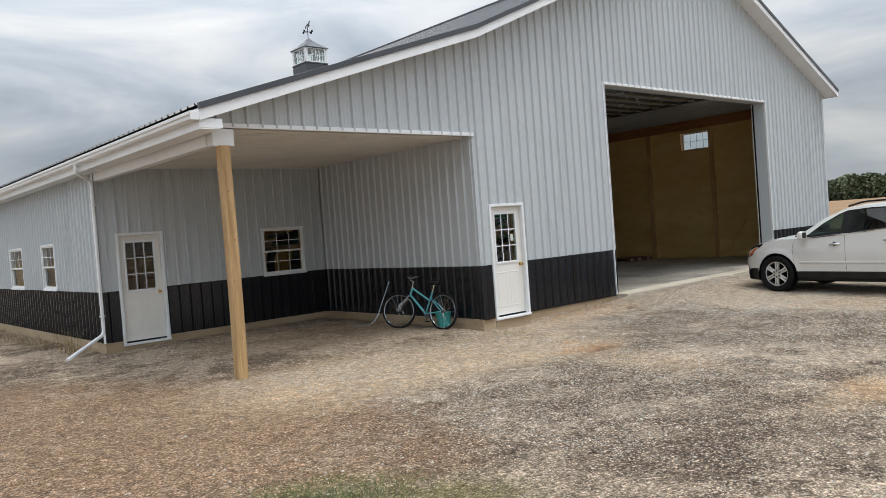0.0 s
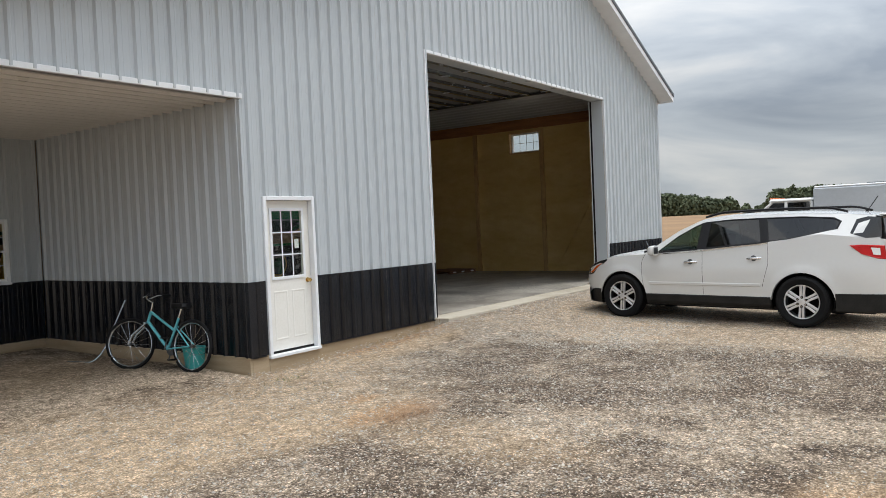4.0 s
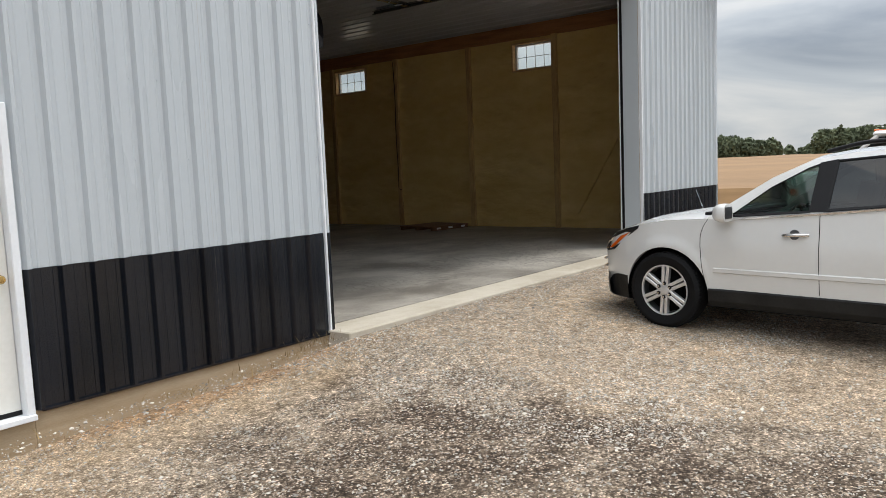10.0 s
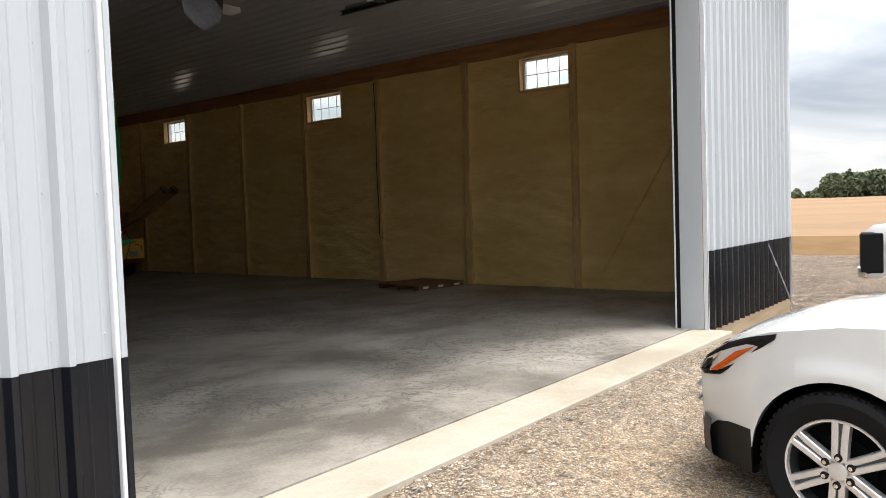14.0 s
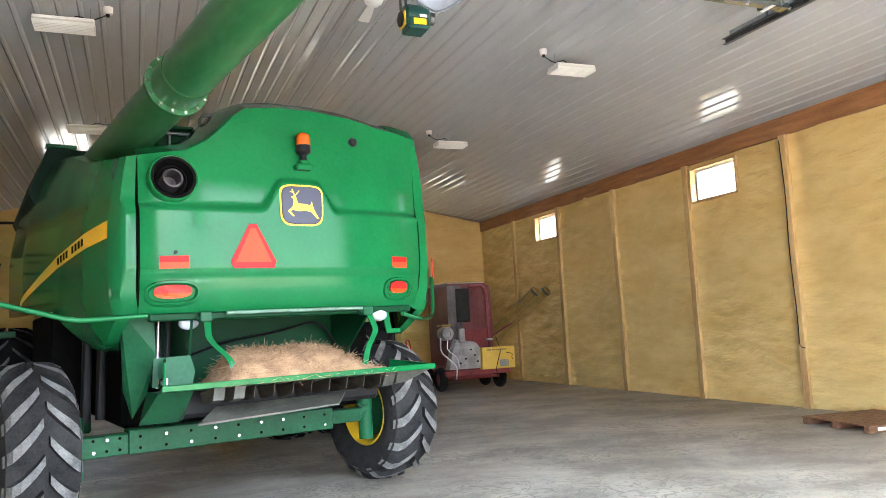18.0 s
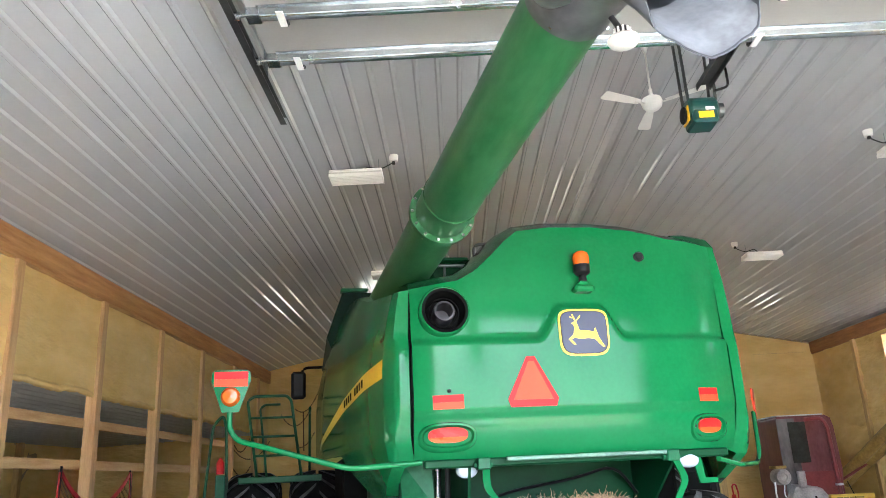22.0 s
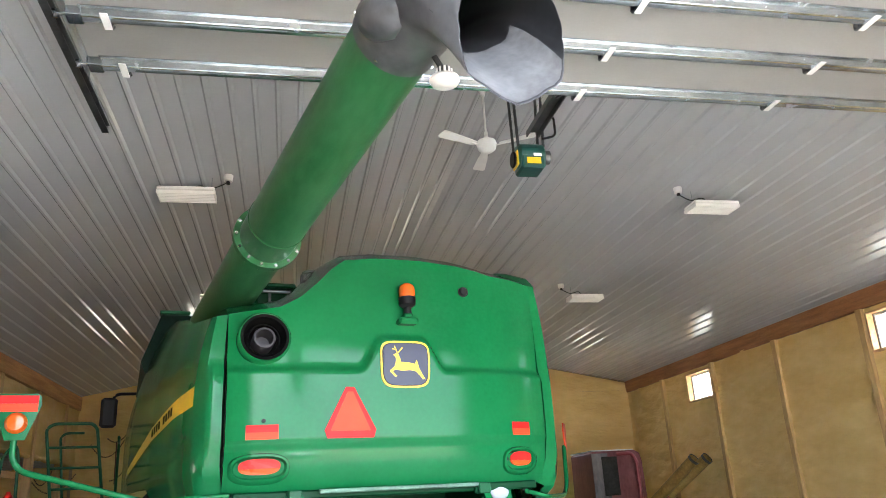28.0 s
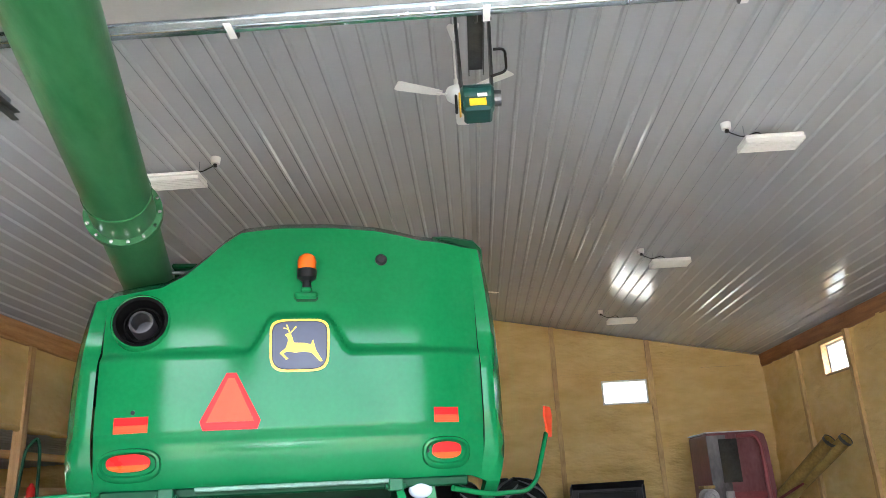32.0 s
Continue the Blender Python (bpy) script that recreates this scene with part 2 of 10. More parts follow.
M = {}
M["siding"] = mat("grey_steel_siding", (0.470, 0.506, 0.532), 0.30, 0.0, 0.03, 0.7, 40, 0.02, 30, stretch=(3, 3, 0.25))
M["siding_dark"] = mat("navy_black_steel_siding", (0.0036, 0.0050, 0.0084), 0.24, 0.0, 0.3, 1.2, 40, 0.02, 30, stretch=(4, 4, 0.3), tint=(0.0080, 0.0106, 0.0160), spec=0.52, rvar=0.06)
M["trim"] = mat("white_trim", (0.74, 0.76, 0.78), 0.4, 0, 0.05, 3, 50)
M["soffit"] = mat("white_ribbed_soffit", (0.55, 0.55, 0.535), 0.32, 0, 0.05, 1.2, 30)
M["roof"] = mat("charcoal_roof_steel", (0.055, 0.06, 0.07), 0.35, 0, 0.12, 0.8, 30)
M["skirt"] = mat("tan_treated_skirt_board", (0.36, 0.26, 0.15), 0.8, 0, 0.18, 2.0, 40, 0.25, 60, stretch=(0.6, 0.6, 6), tint=(0.42, 0.33, 0.22))
M["wood"] = mat("pale_sawn_timber", (0.58, 0.33, 0.14), 0.7, 0, 0.16, 2.0, 24, 0.2, 40, stretch=(9, 9, 0.7), tint=(0.68, 0.44, 0.22), obj=True)
M["wood_h"] = mat("pale_sawn_board", (0.60, 0.335, 0.135), 0.7, 0, 0.16, 2.0, 24, 0.2, 40, stretch=(9, 0.7, 9), tint=(0.66, 0.44, 0.22))
M["beam"] = mat("reddish_laminated_beam", (0.30, 0.125, 0.045), 0.6, 0, 0.22, 1.5, 20, 0.15, 30, stretch=(8, 0.8, 8), tint=(0.42, 0.20, 0.08))
M["foam"] = mat("yellow_spray_foam", (0.67, 0.445, 0.155), 0.6, 0, 0.06, 0.7, 3.0, 0.8, 3.4, tint=(0.76, 0.555, 0.235), spec=0.35, stretch=(1, 1, 2.4), deep=0.06)
M["foam_post"] = mat("foam_coated_post", (0.52, 0.31, 0.13), 0.7, 0, 0.18, 1.5, 12, 0.3, 14, tint=(0.68, 0.46, 0.20), stretch=(2, 2, 0.5))
M["ceil"] = mat("white_liner_steel", (0.50, 0.513, 0.54), 0.14, 0.0, 0.03, 0.6, 25, 0.0, rvar=0.05, spec=0.6)
M["white"] = mat("white_paint", (0.78, 0.78, 0.76), 0.4, 0, 0.05, 3, 40)
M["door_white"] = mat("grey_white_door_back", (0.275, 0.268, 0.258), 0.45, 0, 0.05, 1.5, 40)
M["black"] = mat("black_plastic", (0.008, 0.008, 0.009), 0.5, 0, 0.2, 5, 60, spec=0.2)
# near-black for dark parts; in hollows it stands in for shade
M["dark"] = mat("black_and_void_shade", (0.004, 0.004, 0.004), 0.8, 0, 0.2, 3, 20, spec=0.05)
M["rubber"] = mat("dusty_tyre_rubber", (0.006, 0.006, 0.0065), 0.75, 0, 0.3, 4, 50, 0.2, 60, tint=(0.017, 0.0165, 0.016), spec=0.15)
M["lug"] = mat("dust_worn_lug_face", (0.115, 0.113, 0.11), 0.85, 0, 0.35, 7, 50, 0.25, 60, tint=(0.21, 0.205, 0.198))
M["green"] = mat("green_machine_paint", (0.008, 0.112, 0.034), 0.14, 0, 0.06, 1.5, 30, spec=0.19, rvar=0.03, tint=(0.012, 0.132, 0.041))
M["green_dull"] = mat("dusty_green_frame_paint", (0.004, 0.074, 0.027), 0.45, 0, 0.3, 3.0, 30, tint=(0.012, 0.094, 0.038), spec=0.2)
M["yellow"] = mat("yellow_paint", (0.72, 0.44, 0.015), 0.35, 0, 0.1, 3, 30)
M["red"] = mat("red_lens", (0.50, 0.012, 0.012), 0.3, 0, 0.1, 8, 60, spec=0.3)
M["orange_lens"] = mat("orange_lens", (0.62, 0.075, 0.012), 0.3, 0, 0.1, 8, 60, spec=0.3)
M["red_refl"] = mat("red_reflective_film", (0.56, 0.012, 0.012), 0.35, 0, 0.08, 8, 80, spec=0.12)
M["orange_refl"] = mat("orange_reflective_film", (0.66, 0.060, 0.020), 0.35, 0, 0.08, 8, 80, spec=0.12)
M["amber"] = mat("amber_lens", (0.58, 0.10, 0.008), 0.25, 0, 0.1, 8, 60, coat=0.15)
M["chrome"] = mat("chrome", (0.75, 0.75, 0.75), 0.12, 1.0, 0.05, 5, 40)
M["galv"] = mat("galvanised_steel", (0.44, 0.49, 0.53), 0.24, 0.95, 0.14, 6, 60, tint=(0.58, 0.63, 0.67))
M["steel_dark"] = mat("dark_track_steel", (0.10, 0.105, 0.11), 0.4, 0.8, 0.2, 6, 50)
M["spout"] = mat("grey_black_spout_rubber", (0.038, 0.039, 0.043), 0.36, 0, 0.3, 2.2, 14, tint=(0.10, 0.102, 0.108))
M["straw"] = mat("straw_chaff", (0.36, 0.205, 0.11), 0.9, 0, 0.35, 8, 70, 0.8, 90, tint=(0.52, 0.34, 0.20), island=0.35)
M["car_white"] = mat("pearl_white_car_paint", (0.63, 0.63, 0.615), 0.2, 0, 0.02, 1.0, 20, coat=0.8, rvar=0.04)
M["car_glass"] = glass("tinted_car_glass", (0.30, 0.42, 0.38))
M["car_glass_dark"] = glass("dark_privacy_glass", (0.045, 0.05, 0.055))
M["pane"] = glass("clear_window_pane", (0.88, 0.93, 0.91), 0.3)


def noise_node(n, l, src, scale, detail=5.0, rough=0.55):
    t = n.new("ShaderNodeTexNoise")
    t.inputs["Scale"].default_value, t.inputs["Detail"].default_value, t.inputs["Roughness"].default_value = scale, detail, rough
    l.new(src, t.inputs["Vector"])
    return t.outputs["Fac"]


def ramp_node(n, l, fac, stops):
    r = n.new("ShaderNodeValToRGB")
    while len(r.color_ramp.elements) < len(stops):
        r.color_ramp.elements.new(0.5)
    for el, (p, c) in zip(r.color_ramp.elements, stops):
        el.position, el.color = p, (*c, 1) if len(c) == 3 else c
    l.new(fac, r.inputs["Fac"])
    return r.outputs["Color"]


def mix_node(n, l, fac, a, b):
    x = n.new("ShaderNodeMix")
    x.data_type = "RGBA"
    for sock, v in ((x.inputs[0], fac), (x.inputs[6], a), (x.inputs[7], b)):
        if isinstance(v, (int, float)):
            sock.default_value = v
        elif isinstance(v, tuple):
            sock.default_value = (*v, 1)
        else:
            l.new(v, sock)
    return x.outputs[2]


def math_node(n, l, op, a, b=0.0, clamp=False):
    x = n.new("ShaderNodeMath")
    x.operation, x.use_clamp = op, clamp
    for sock, v in zip(x.inputs, (a, b)):
        if isinstance(v, (int, float)):
            sock.default_value = v
        else:
            l.new(v, sock)
    return x.outputs[0]


def spot(n, l, pos, cx, cy, rx, ry, soft, wobble):
    """1 inside an uneven patch of soil, 0 outside."""
    mp = n.new("ShaderNodeMapping")
    mp.vector_type = "POINT"
    mp.inputs["Location"].default_value = (-cx / rx, -cy / ry, 0)
    mp.inputs["Scale"].default_value = (1 / rx, 1 / ry, 0)
    l.new(pos, mp.inputs["Vector"])
    ln = n.new("ShaderNodeVectorMath")
    ln.operation = "LENGTH"
    l.new(mp.outputs["Vector"], ln.inputs[0])
    w = math_node(n, l, "MULTIPLY_ADD", wobble, 1.6)
    n_ = w.node
    l.new(ln.outputs["Value"], n_.inputs[2])
    mr = n.new("ShaderNodeMapRange")
    mr.interpolation_type = "SMOOTHSTEP"
    mr.inputs["From Min"].default_value, mr.inputs["From Max"].default_value = 1.8 + soft, 1.8 - soft
    l.new(w, mr.inputs["Value"])
    return mr.outputs["Result"]


def ground_material():
    m = bpy.data.materials.new("gravel_yard")
    m.use_nodes = True
    n, l = m.node_tree.nodes, m.node_tree.links
    b = n["Principled BSDF"]
    b.inputs["Roughness"].default_value = 0.92
    b.inputs["Specular IOR Level"].default_value = 0.25
    pos = n.new("ShaderNodeTexCoord").outputs["Object"]
    vor = n.new("ShaderNodeTexVoronoi")
    vor.inputs["Scale"].default_value = 60
    shake = n.new("ShaderNodeTexNoise")
    shake.inputs["Scale"].default_value, shake.inputs["Detail"].default_value = 26, 3
    l.new(pos, shake.inputs["Vector"])
    bend = n.new("ShaderNodeVectorMath")
    bend.operation = "MULTIPLY_ADD"
    bend.inputs[1].default_value = (0.045, 0.045, 0.045)
    l.new(shake.outputs["Color"], bend.inputs[0])
    l.new(pos, bend.inputs[2])
    l.new(bend.outputs["Vector"], vor.inputs["Vector"])
    vor2 = n.new("ShaderNodeTexVoronoi")
    vor2.inputs["Scale"].default_value = 150
    l.new(pos, vor2.inputs["Vector"])
    stone = n.new("ShaderNodeSeparateColor")
    l.new(vor.outputs["Color"], stone.inputs["Color"])
    stone2 = n.new("ShaderNodeSeparateColor")
    l.new(vor2.outputs["Color"], stone2.inputs["Color"])
    grit = math_node(n, l, "MULTIPLY_ADD", stone2.outputs[0], 0.28)
    l.new(math_node(n, l, "MULTIPLY", stone.outputs[0], 0.72), grit.node.inputs[2])
    big = noise_node(n, l, pos, 0.55, 6, 0.6)
    mid = noise_node(n, l, pos, 2.6, 6, 0.62)
    fine = noise_node(n, l, pos, 11, 5, 0.6)
    # pale limestone, dark fines, tan dust
    pale = ramp_node(n, l, grit, [(0.05, (0.10, 0.084, 0.070)), (0.38, (0.42, 0.375, 0.32)), (0.65, (0.60, 0.555, 0.485)), (0.90, (0.84, 0.80, 0.74))])
    dark = ramp_node(n, l, grit, [(0.08, (0.022, 0.017, 0.014)), (0.45, (0.085, 0.068, 0.056)), (0.70, (0.21, 0.178, 0.152)), (0.92, (0.80, 0.75, 0.68))])
    red = ramp_node(n, l, grit, [(0.12, (0.115, 0.074, 0.045)), (0.55, (0.29, 0.20, 0.13)), (0.93, (0.62, 0.505, 0.395))])
    sand = ramp_node(n, l, grit, [(0.1, (0.50, 0.41, 0.295)), (0.9, (0.76, 0.66, 0.52))])
    grass = ramp_node(n, l, grit, [(0.1, (0.10, 0.12, 0.04)), (0.9, (0.26, 0.26, 0.12))])
    clay = ramp_node(n, l, grit, [(0.1, (0.42, 0.27, 0.15)), (0.9, (0.62, 0.45, 0.29))])
    wob = math_node(n, l, "MULTIPLY_ADD", mid, 0.5)
    l.new(math_node(n, l, "MULTIPLY", big, 0.6), wob.node.inputs[2])
    patch = ramp_node(n, l, wob, [(0.47, (0, 0, 0)), (0.59, (1, 1, 1))])
    col = mix_node(n, l, patch, dark, pale)
    # wet dark strip before the pale new stone at the big door
    sep = n.new("ShaderNodeSeparateXYZ")
    l.new(pos, sep.inputs[0])
    patch2 = ramp_node(n, l, noise_node(n, l, pos, 1.5, 7, 0.68), [(0.44, (1, 1, 1)), (0.64, (0.25, 0.25, 0.25))])
    darkz = math_node(n, l, "MULTIPLY", spot(n, l, pos, 11.7, 4.6, 2.3, 3.6, 0.3, wob), patch2)
    col = mix_node(n, l, math_node(n, l, "MULTIPLY", darkz, 0.95), col, dark)
    darkz2 = math_node(n, l, "MULTIPLY", spot(n, l, pos, 5.7, 3.5, 2.7, 2.2, 0.4, wob), patch2)
    darkz3 = math_node(n, l, "MULTIPLY", spot(n, l, pos, 7.2, 5.7, 2.2, 1.0, 0.4, wob), patch2)
    col = mix_node(n, l, math_node(n, l, "MULTIPLY", darkz3, 0.9), col, dark)
    col = mix_node(n, l, math_node(n, l, "MULTIPLY", darkz2, 0.95), col, dark)
    newstone = spot(n, l, pos, 18.6, 5.0, 4.1, 9.0, 0.07, math_node(n, l, "MULTIPLY", wob, 0.6))
    bright = ramp_node(n, l, grit, [(0.05, (0.25, 0.205, 0.16)), (0.4, (0.46, 0.40, 0.325)), (0.9, (0.74, 0.685, 0.60))])
    col = mix_node(n, l, newstone, col, bright)
    col = mix_node(n, l, math_node(n, l, "MULTIPLY", spot(n, l, pos, 34.0, 6.0, 10.5, 18.0, 0.2, wob), 0.8), col, dark)
    redz = spot(n, l, pos, 1.4, 7.4, 3.5, 4.7, 0.3, wob)
    col = mix_node(n, l, math_node(n, l, "MULTIPLY", redz, 0.9), col, red)
    for cx, cy, rx, ry, k in ((6.0, 7.9, 2.6, 1.6, 0.6), (7.6, 7.2, 2.2, 1.0, 0.45), (4.6, 7.7, 0.6, 0.35, 0.8), (7.2, 12.0, 2.0, 1.6, 0.5), (16.2, 7.4, 0.9, 1.1, 0.55), (15.4, 6.1, 0.8, 0.5, 0.4), (7.7, 2.3, 1.1, 0.3, 0.5), (9.4, 8.2, 1.5, 0.7, 0.45), (11.3, 8.9, 2.4, 0.6, 0.75), (8.0, 6.6, 1.2, 0.5, 0.45), (8.2, 5.2, 0.55, 1.1, 0.5)):
        col = mix_node(n, l, math_node(n, l, "MULTIPLY", spot(n, l, pos, cx, cy, rx, ry, 0.45, wob), k), col, sand)
    for cx, cy, rx, ry, k in ((11.9, 9.05, 1.5, 0.32, 0.8), (8.55, 6.35, 0.55, 0.3, 0.7), (8.9, 7.0, 0.25, 0.15, 0.7), (7.9, 2.1, 0.5, 0.55, 0.45)):
        col = mix_node(n, l, math_node(n, l, "MULTIPLY", spot(n, l, pos, cx, cy, rx, ry, 0.4, wob), k), col, clay)
    for cx, cy, rx, ry, k in ((1.95, 4.0, 1.3, 0.75, 0.8), (3.1, 3.2, 0.9, 0.6, 0.7)):
        col = mix_node(n, l, math_node(n, l, "MULTIPLY", spot(n, l, pos, cx, cy, rx, ry, 0.35, wob), k), col, grass)
    rr = noise_node(n, l, pos, 0.12, 3)
    col = mix_node(n, l, math_node(n, l, "MULTIPLY", rr, 0.15), col, (0.45, 0.38, 0.29))
    warm = n.new("ShaderNodeVectorMath")
    warm.operation = "MULTIPLY"
    warm.inputs[1].default_value = (1.25, 1.105, 0.955)
    mott = ramp_node(n, l, noise_node(n, l, pos, 11.0, 7, 0.8), [(0.36, (0.54, 0.52, 0.50)), (0.5, (0.98, 0.98, 0.98)), (0.64, (1.48, 1.48, 1.47))])
    blot = n.new("ShaderNodeVectorMath")
    blot.operation = "MULTIPLY"
    l.new(col, blot.inputs[0])
    l.new(mott, blot.inputs[1])
    col = blot.outputs["Vector"]
    # darker between the stones: their small shade multiplied into the colour
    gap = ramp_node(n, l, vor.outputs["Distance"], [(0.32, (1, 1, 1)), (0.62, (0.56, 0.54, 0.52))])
    crev_shade = n.new("ShaderNodeVectorMath")
    crev_shade.operation = "MULTIPLY"
    l.new(col, crev_shade.inputs[0])
    l.new(gap, crev_shade.inputs[1])
    l.new(crev_shade.outputs["Vector"], warm.inputs[0])
    l.new(warm.outputs["Vector"], b.inputs["Base Color"])
    bp = n.new("ShaderNodeBump")
    bp.inputs["Strength"].default_value, bp.inputs["Distance"].default_value = 1.0, 0.04
    h = math_node(n, l, "ADD", math_node(n, l, "MULTIPLY", vor.outputs["Distance"], -0.5), math_node(n, l, "MULTIPLY", vor2.outputs["Distance"], -0.35))
    l.new(math_node(n, l, "ADD", h, math_node(n, l, "MULTIPLY", fine, 0.5)), bp.inputs["Height"])
    l.new(bp.outputs["Normal"], b.inputs["Normal"])
    return m


def concrete_material(name, lo, mi, hi, rough, worn=0.8):
    m = bpy.data.materials.new(name)
    m.use_nodes = True
    n, l = m.node_tree.nodes, m.node_tree.links
    b = n["Principled BSDF"]
    pos = n.new("ShaderNodeTexCoord").outputs["Object"]
    mp = n.new("ShaderNodeMapping")
    mp.inputs["Rotation"].default_value = (0, 0, 0.5)
    mp.inputs["Scale"].default_value = (0.85, 1.0, 1)
    l.new(pos, mp.inputs["Vector"])
    sm = n.new("ShaderNodeTexNoise")
    sm.inputs["Scale"].default_value, sm.inputs["Detail"].default_value, sm.inputs["Distortion"].default_value = 0.75, 12, 0.25
    sm.inputs["Roughness"].default_value = 0.68
    l.new(mp.outputs["Vector"], sm.inputs["Vector"])
    fine = noise_node(n, l, pos, 45, 4)
    f = math_node(n, l, "MULTIPLY_ADD", fine, 0.16)
    l.new(sm.outputs["Fac"], f.node.inputs[2])
    base = ramp_node(n, l, f, [(0.48, lo), (0.58, mi), (0.71, hi)])
    scuff = n.new("ShaderNodeTexNoise")
    scuff.inputs["Scale"].default_value, scuff.inputs["Detail"].default_value, scuff.inputs["Distortion"].default_value = 3.2, 8, 2.0
    l.new(pos, scuff.inputs["Vector"])
    streak = ramp_node(n, l, scuff.outputs["Fac"], [(0.46, (0, 0, 0)), (0.5, (1, 1, 1)), (0.53, (0, 0, 0))])
    where = ramp_node(n, l, noise_node(n, l, pos, 0.5, 3), [(0.42, (0, 0, 0)), (0.56, (worn, worn, worn))])
    l.new(mix_node(n, l, math_node(n, l, "MULTIPLY", streak, where), base, tuple(c * 0.5 for c in lo)), b.inputs["Base Color"])
    r = n.new("ShaderNodeMapRange")
    r.inputs["To Min"].default_value, r.inputs["To Max"].default_value = rough - 0.12, rough + 0.2
    l.new(sm.outputs["Fac"], r.inputs["Value"])
    l.new(r.outputs["Result"], b.inputs["Roughness"])
    bp = n.new("ShaderNodeBump")
    bp.inputs["Strength"].default_value, bp.inputs["Distance"].default_value = 0.12, 0.01
    l.new(fine, bp.inputs["Height"])
    l.new(bp.outputs["Normal"], b.inputs["Normal"])
    return m


M["ground"] = ground_material()
M["concrete"] = concrete_material("swirled_concrete_floor", (0.168, 0.152, 0.129), (0.300, 0.277, 0.238), (0.435, 0.405, 0.352), 0.42)
M["apron"] = concrete_material("pale_dusty_concrete_apron", (0.37, 0.325, 0.25), (0.435, 0.39, 0.31), (0.50, 0.455, 0.375), 0.85, 0.1)
M["field"] = mat("dry_soybean_field", (0.205, 0.115, 0.048), 0.95, 0, 0.25, 0.05, 3.0, 0.6, 2.0, tint=(0.275, 0.165, 0.075), stretch=(1, 0.25, 1))
M["leaf_far"] = mat("far_tree_foliage", (0.075, 0.098, 0.050), 0.9, 0, 0.3, 0.12, 1.0, tint=(0.135, 0.160, 0.088), island=0.12)

# ---- plan ----
XW, XE, G, YB = 9.43, 24.57, 9.32, 30.35          # main hall
LW, RY = 4.47, 14.515                             # lean-to: west wall, back of the open porch
SOF, BAND, BASE = 3.30, 0.94, -0.035
RIDGE = 17.0
DX0, DX1, DZ = 13.445, 20.75, 4.51                 # big doorway


def roofline(x):
    """Underside of the roof edge over the gable."""
    if x < 9.35:
        return 3.36 + (x - 4.22) * (4.99 - 3.36) / (9.35 - 4.22)
    if x < RIDGE:
        return 4.99 + (x - 9.35) * (8.25 - 4.99) / (RIDGE - 9.35)
    return 8.25 + (x - RIDGE) * (4.875 - 8.25) / (24.83 - RIDGE)


def smooth(a, b, v):
    t = min(1, max(0, (v - a) / (b - a)))
    return t * t * (3 - 2 * t)


def ground_z(x, y):
    if (x > 9.45 and 9.4 < y < 30.3 and x < 24.5) or (4.6 < x < 9.5 and 14.6 < y < 30.3):
        return -0.4
    z = -0.22 + 0.025 * noise.noise((x * 0.5, y * 0.5, 0)) + 0.012 * noise.noise((x * 2.1, y * 2.1, 3))
    z += 0.185 * smooth(6.4, 9.0, y) * smooth(11.6, 14.2, x) * (1 - smooth(20.5, 23, x)) * (1 - smooth(9.4, 9.6, y))
    z += 0.07 * smooth(8.6, 11.5, y) * smooth(4.0, 5.5, x) * (1 - smooth(9.3, 9.5, x))
    z += 0.05 * smooth(8.2, 9.1, y) * smooth(9.8, 11.4, x) * (1 - smooth(13, 14, x))
    return z


def grid_mesh(bm, xs, ys, f, skip=None):
    vs = [[bm.verts.new(f(x, y)) for y in ys] for x in xs]
    for i in range(len(xs) - 1):
        for j in range(len(ys) - 1):
            if skip and skip((xs[i] + xs[i + 1]) / 2, (ys[j] + ys[j + 1]) / 2):
                continue
            bm.faces.new((vs[i][j], vs[i + 1][j], vs[i + 1][j + 1], vs[i][j + 1]))
    return vs


xs = [-1600, -500, -150, -50, -20] + list(np.arange(-8, 40.01, 0.4)) + [50, 80, 160, 500, 1600]
ys = [-1600, -500, -150, -50, -20] + list(np.arange(-9, 32.01, 0.4)) + [40, 80, 160, 500, 1600]
bm = bmesh.new()
grid_mesh(bm, xs, ys, lambda x, y: (x, y, ground_z(x, y)))
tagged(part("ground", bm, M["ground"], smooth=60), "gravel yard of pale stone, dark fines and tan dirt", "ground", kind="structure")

bm = bmesh.new()
fx = [37.0, 37.6, 40, 44, 50, 60, 75, 100, 150, 230, 330]
fy = list(np.arange(-70, 200, 6.0))
rf = random.Random(3)
grid_mesh(bm, fx, fy, lambda x, y: (x + (rf.uniform(-0.4, 0.4) if x < 37.5 else 0), y, (-0.35 if x < 37.3 else 0.32 + rf.uniform(-0.06, 0.06)) + max(0, x - 37) * 0.0045))
tagged(part("field", bm, M["field"]), "field of dry brown soybeans beyond the yard", "field", kind="structure")

# floors
bm = bmesh.new()
box(bm, XW + 0.02, XE - 0.02, 9.50, YB - 0.02, -0.25, 0.0)
tagged(part("floor", bm, M["concrete"]), "troweled grey concrete floor with pale swirls and dust", "floor", kind="structure")
bm = bmesh.new()
box(bm, LW + 0.05, XW + 0.01, RY + 0.1, YB - 0.02, -0.25, 0.0)
tagged(part("floor_lean_to", bm, M["concrete"]), "grey concrete floor of the side bay", "floor", kind="structure")
bm = bmesh.new()
box(bm, DX0 - 0.06, DX1 + 0.06, 9.02, 9.49, -0.3, -0.002, 0.012)
tagged(part("threshold", bm, M["apron"]), "pale dusty concrete sill under the big doorway", "threshold", kind="structure")


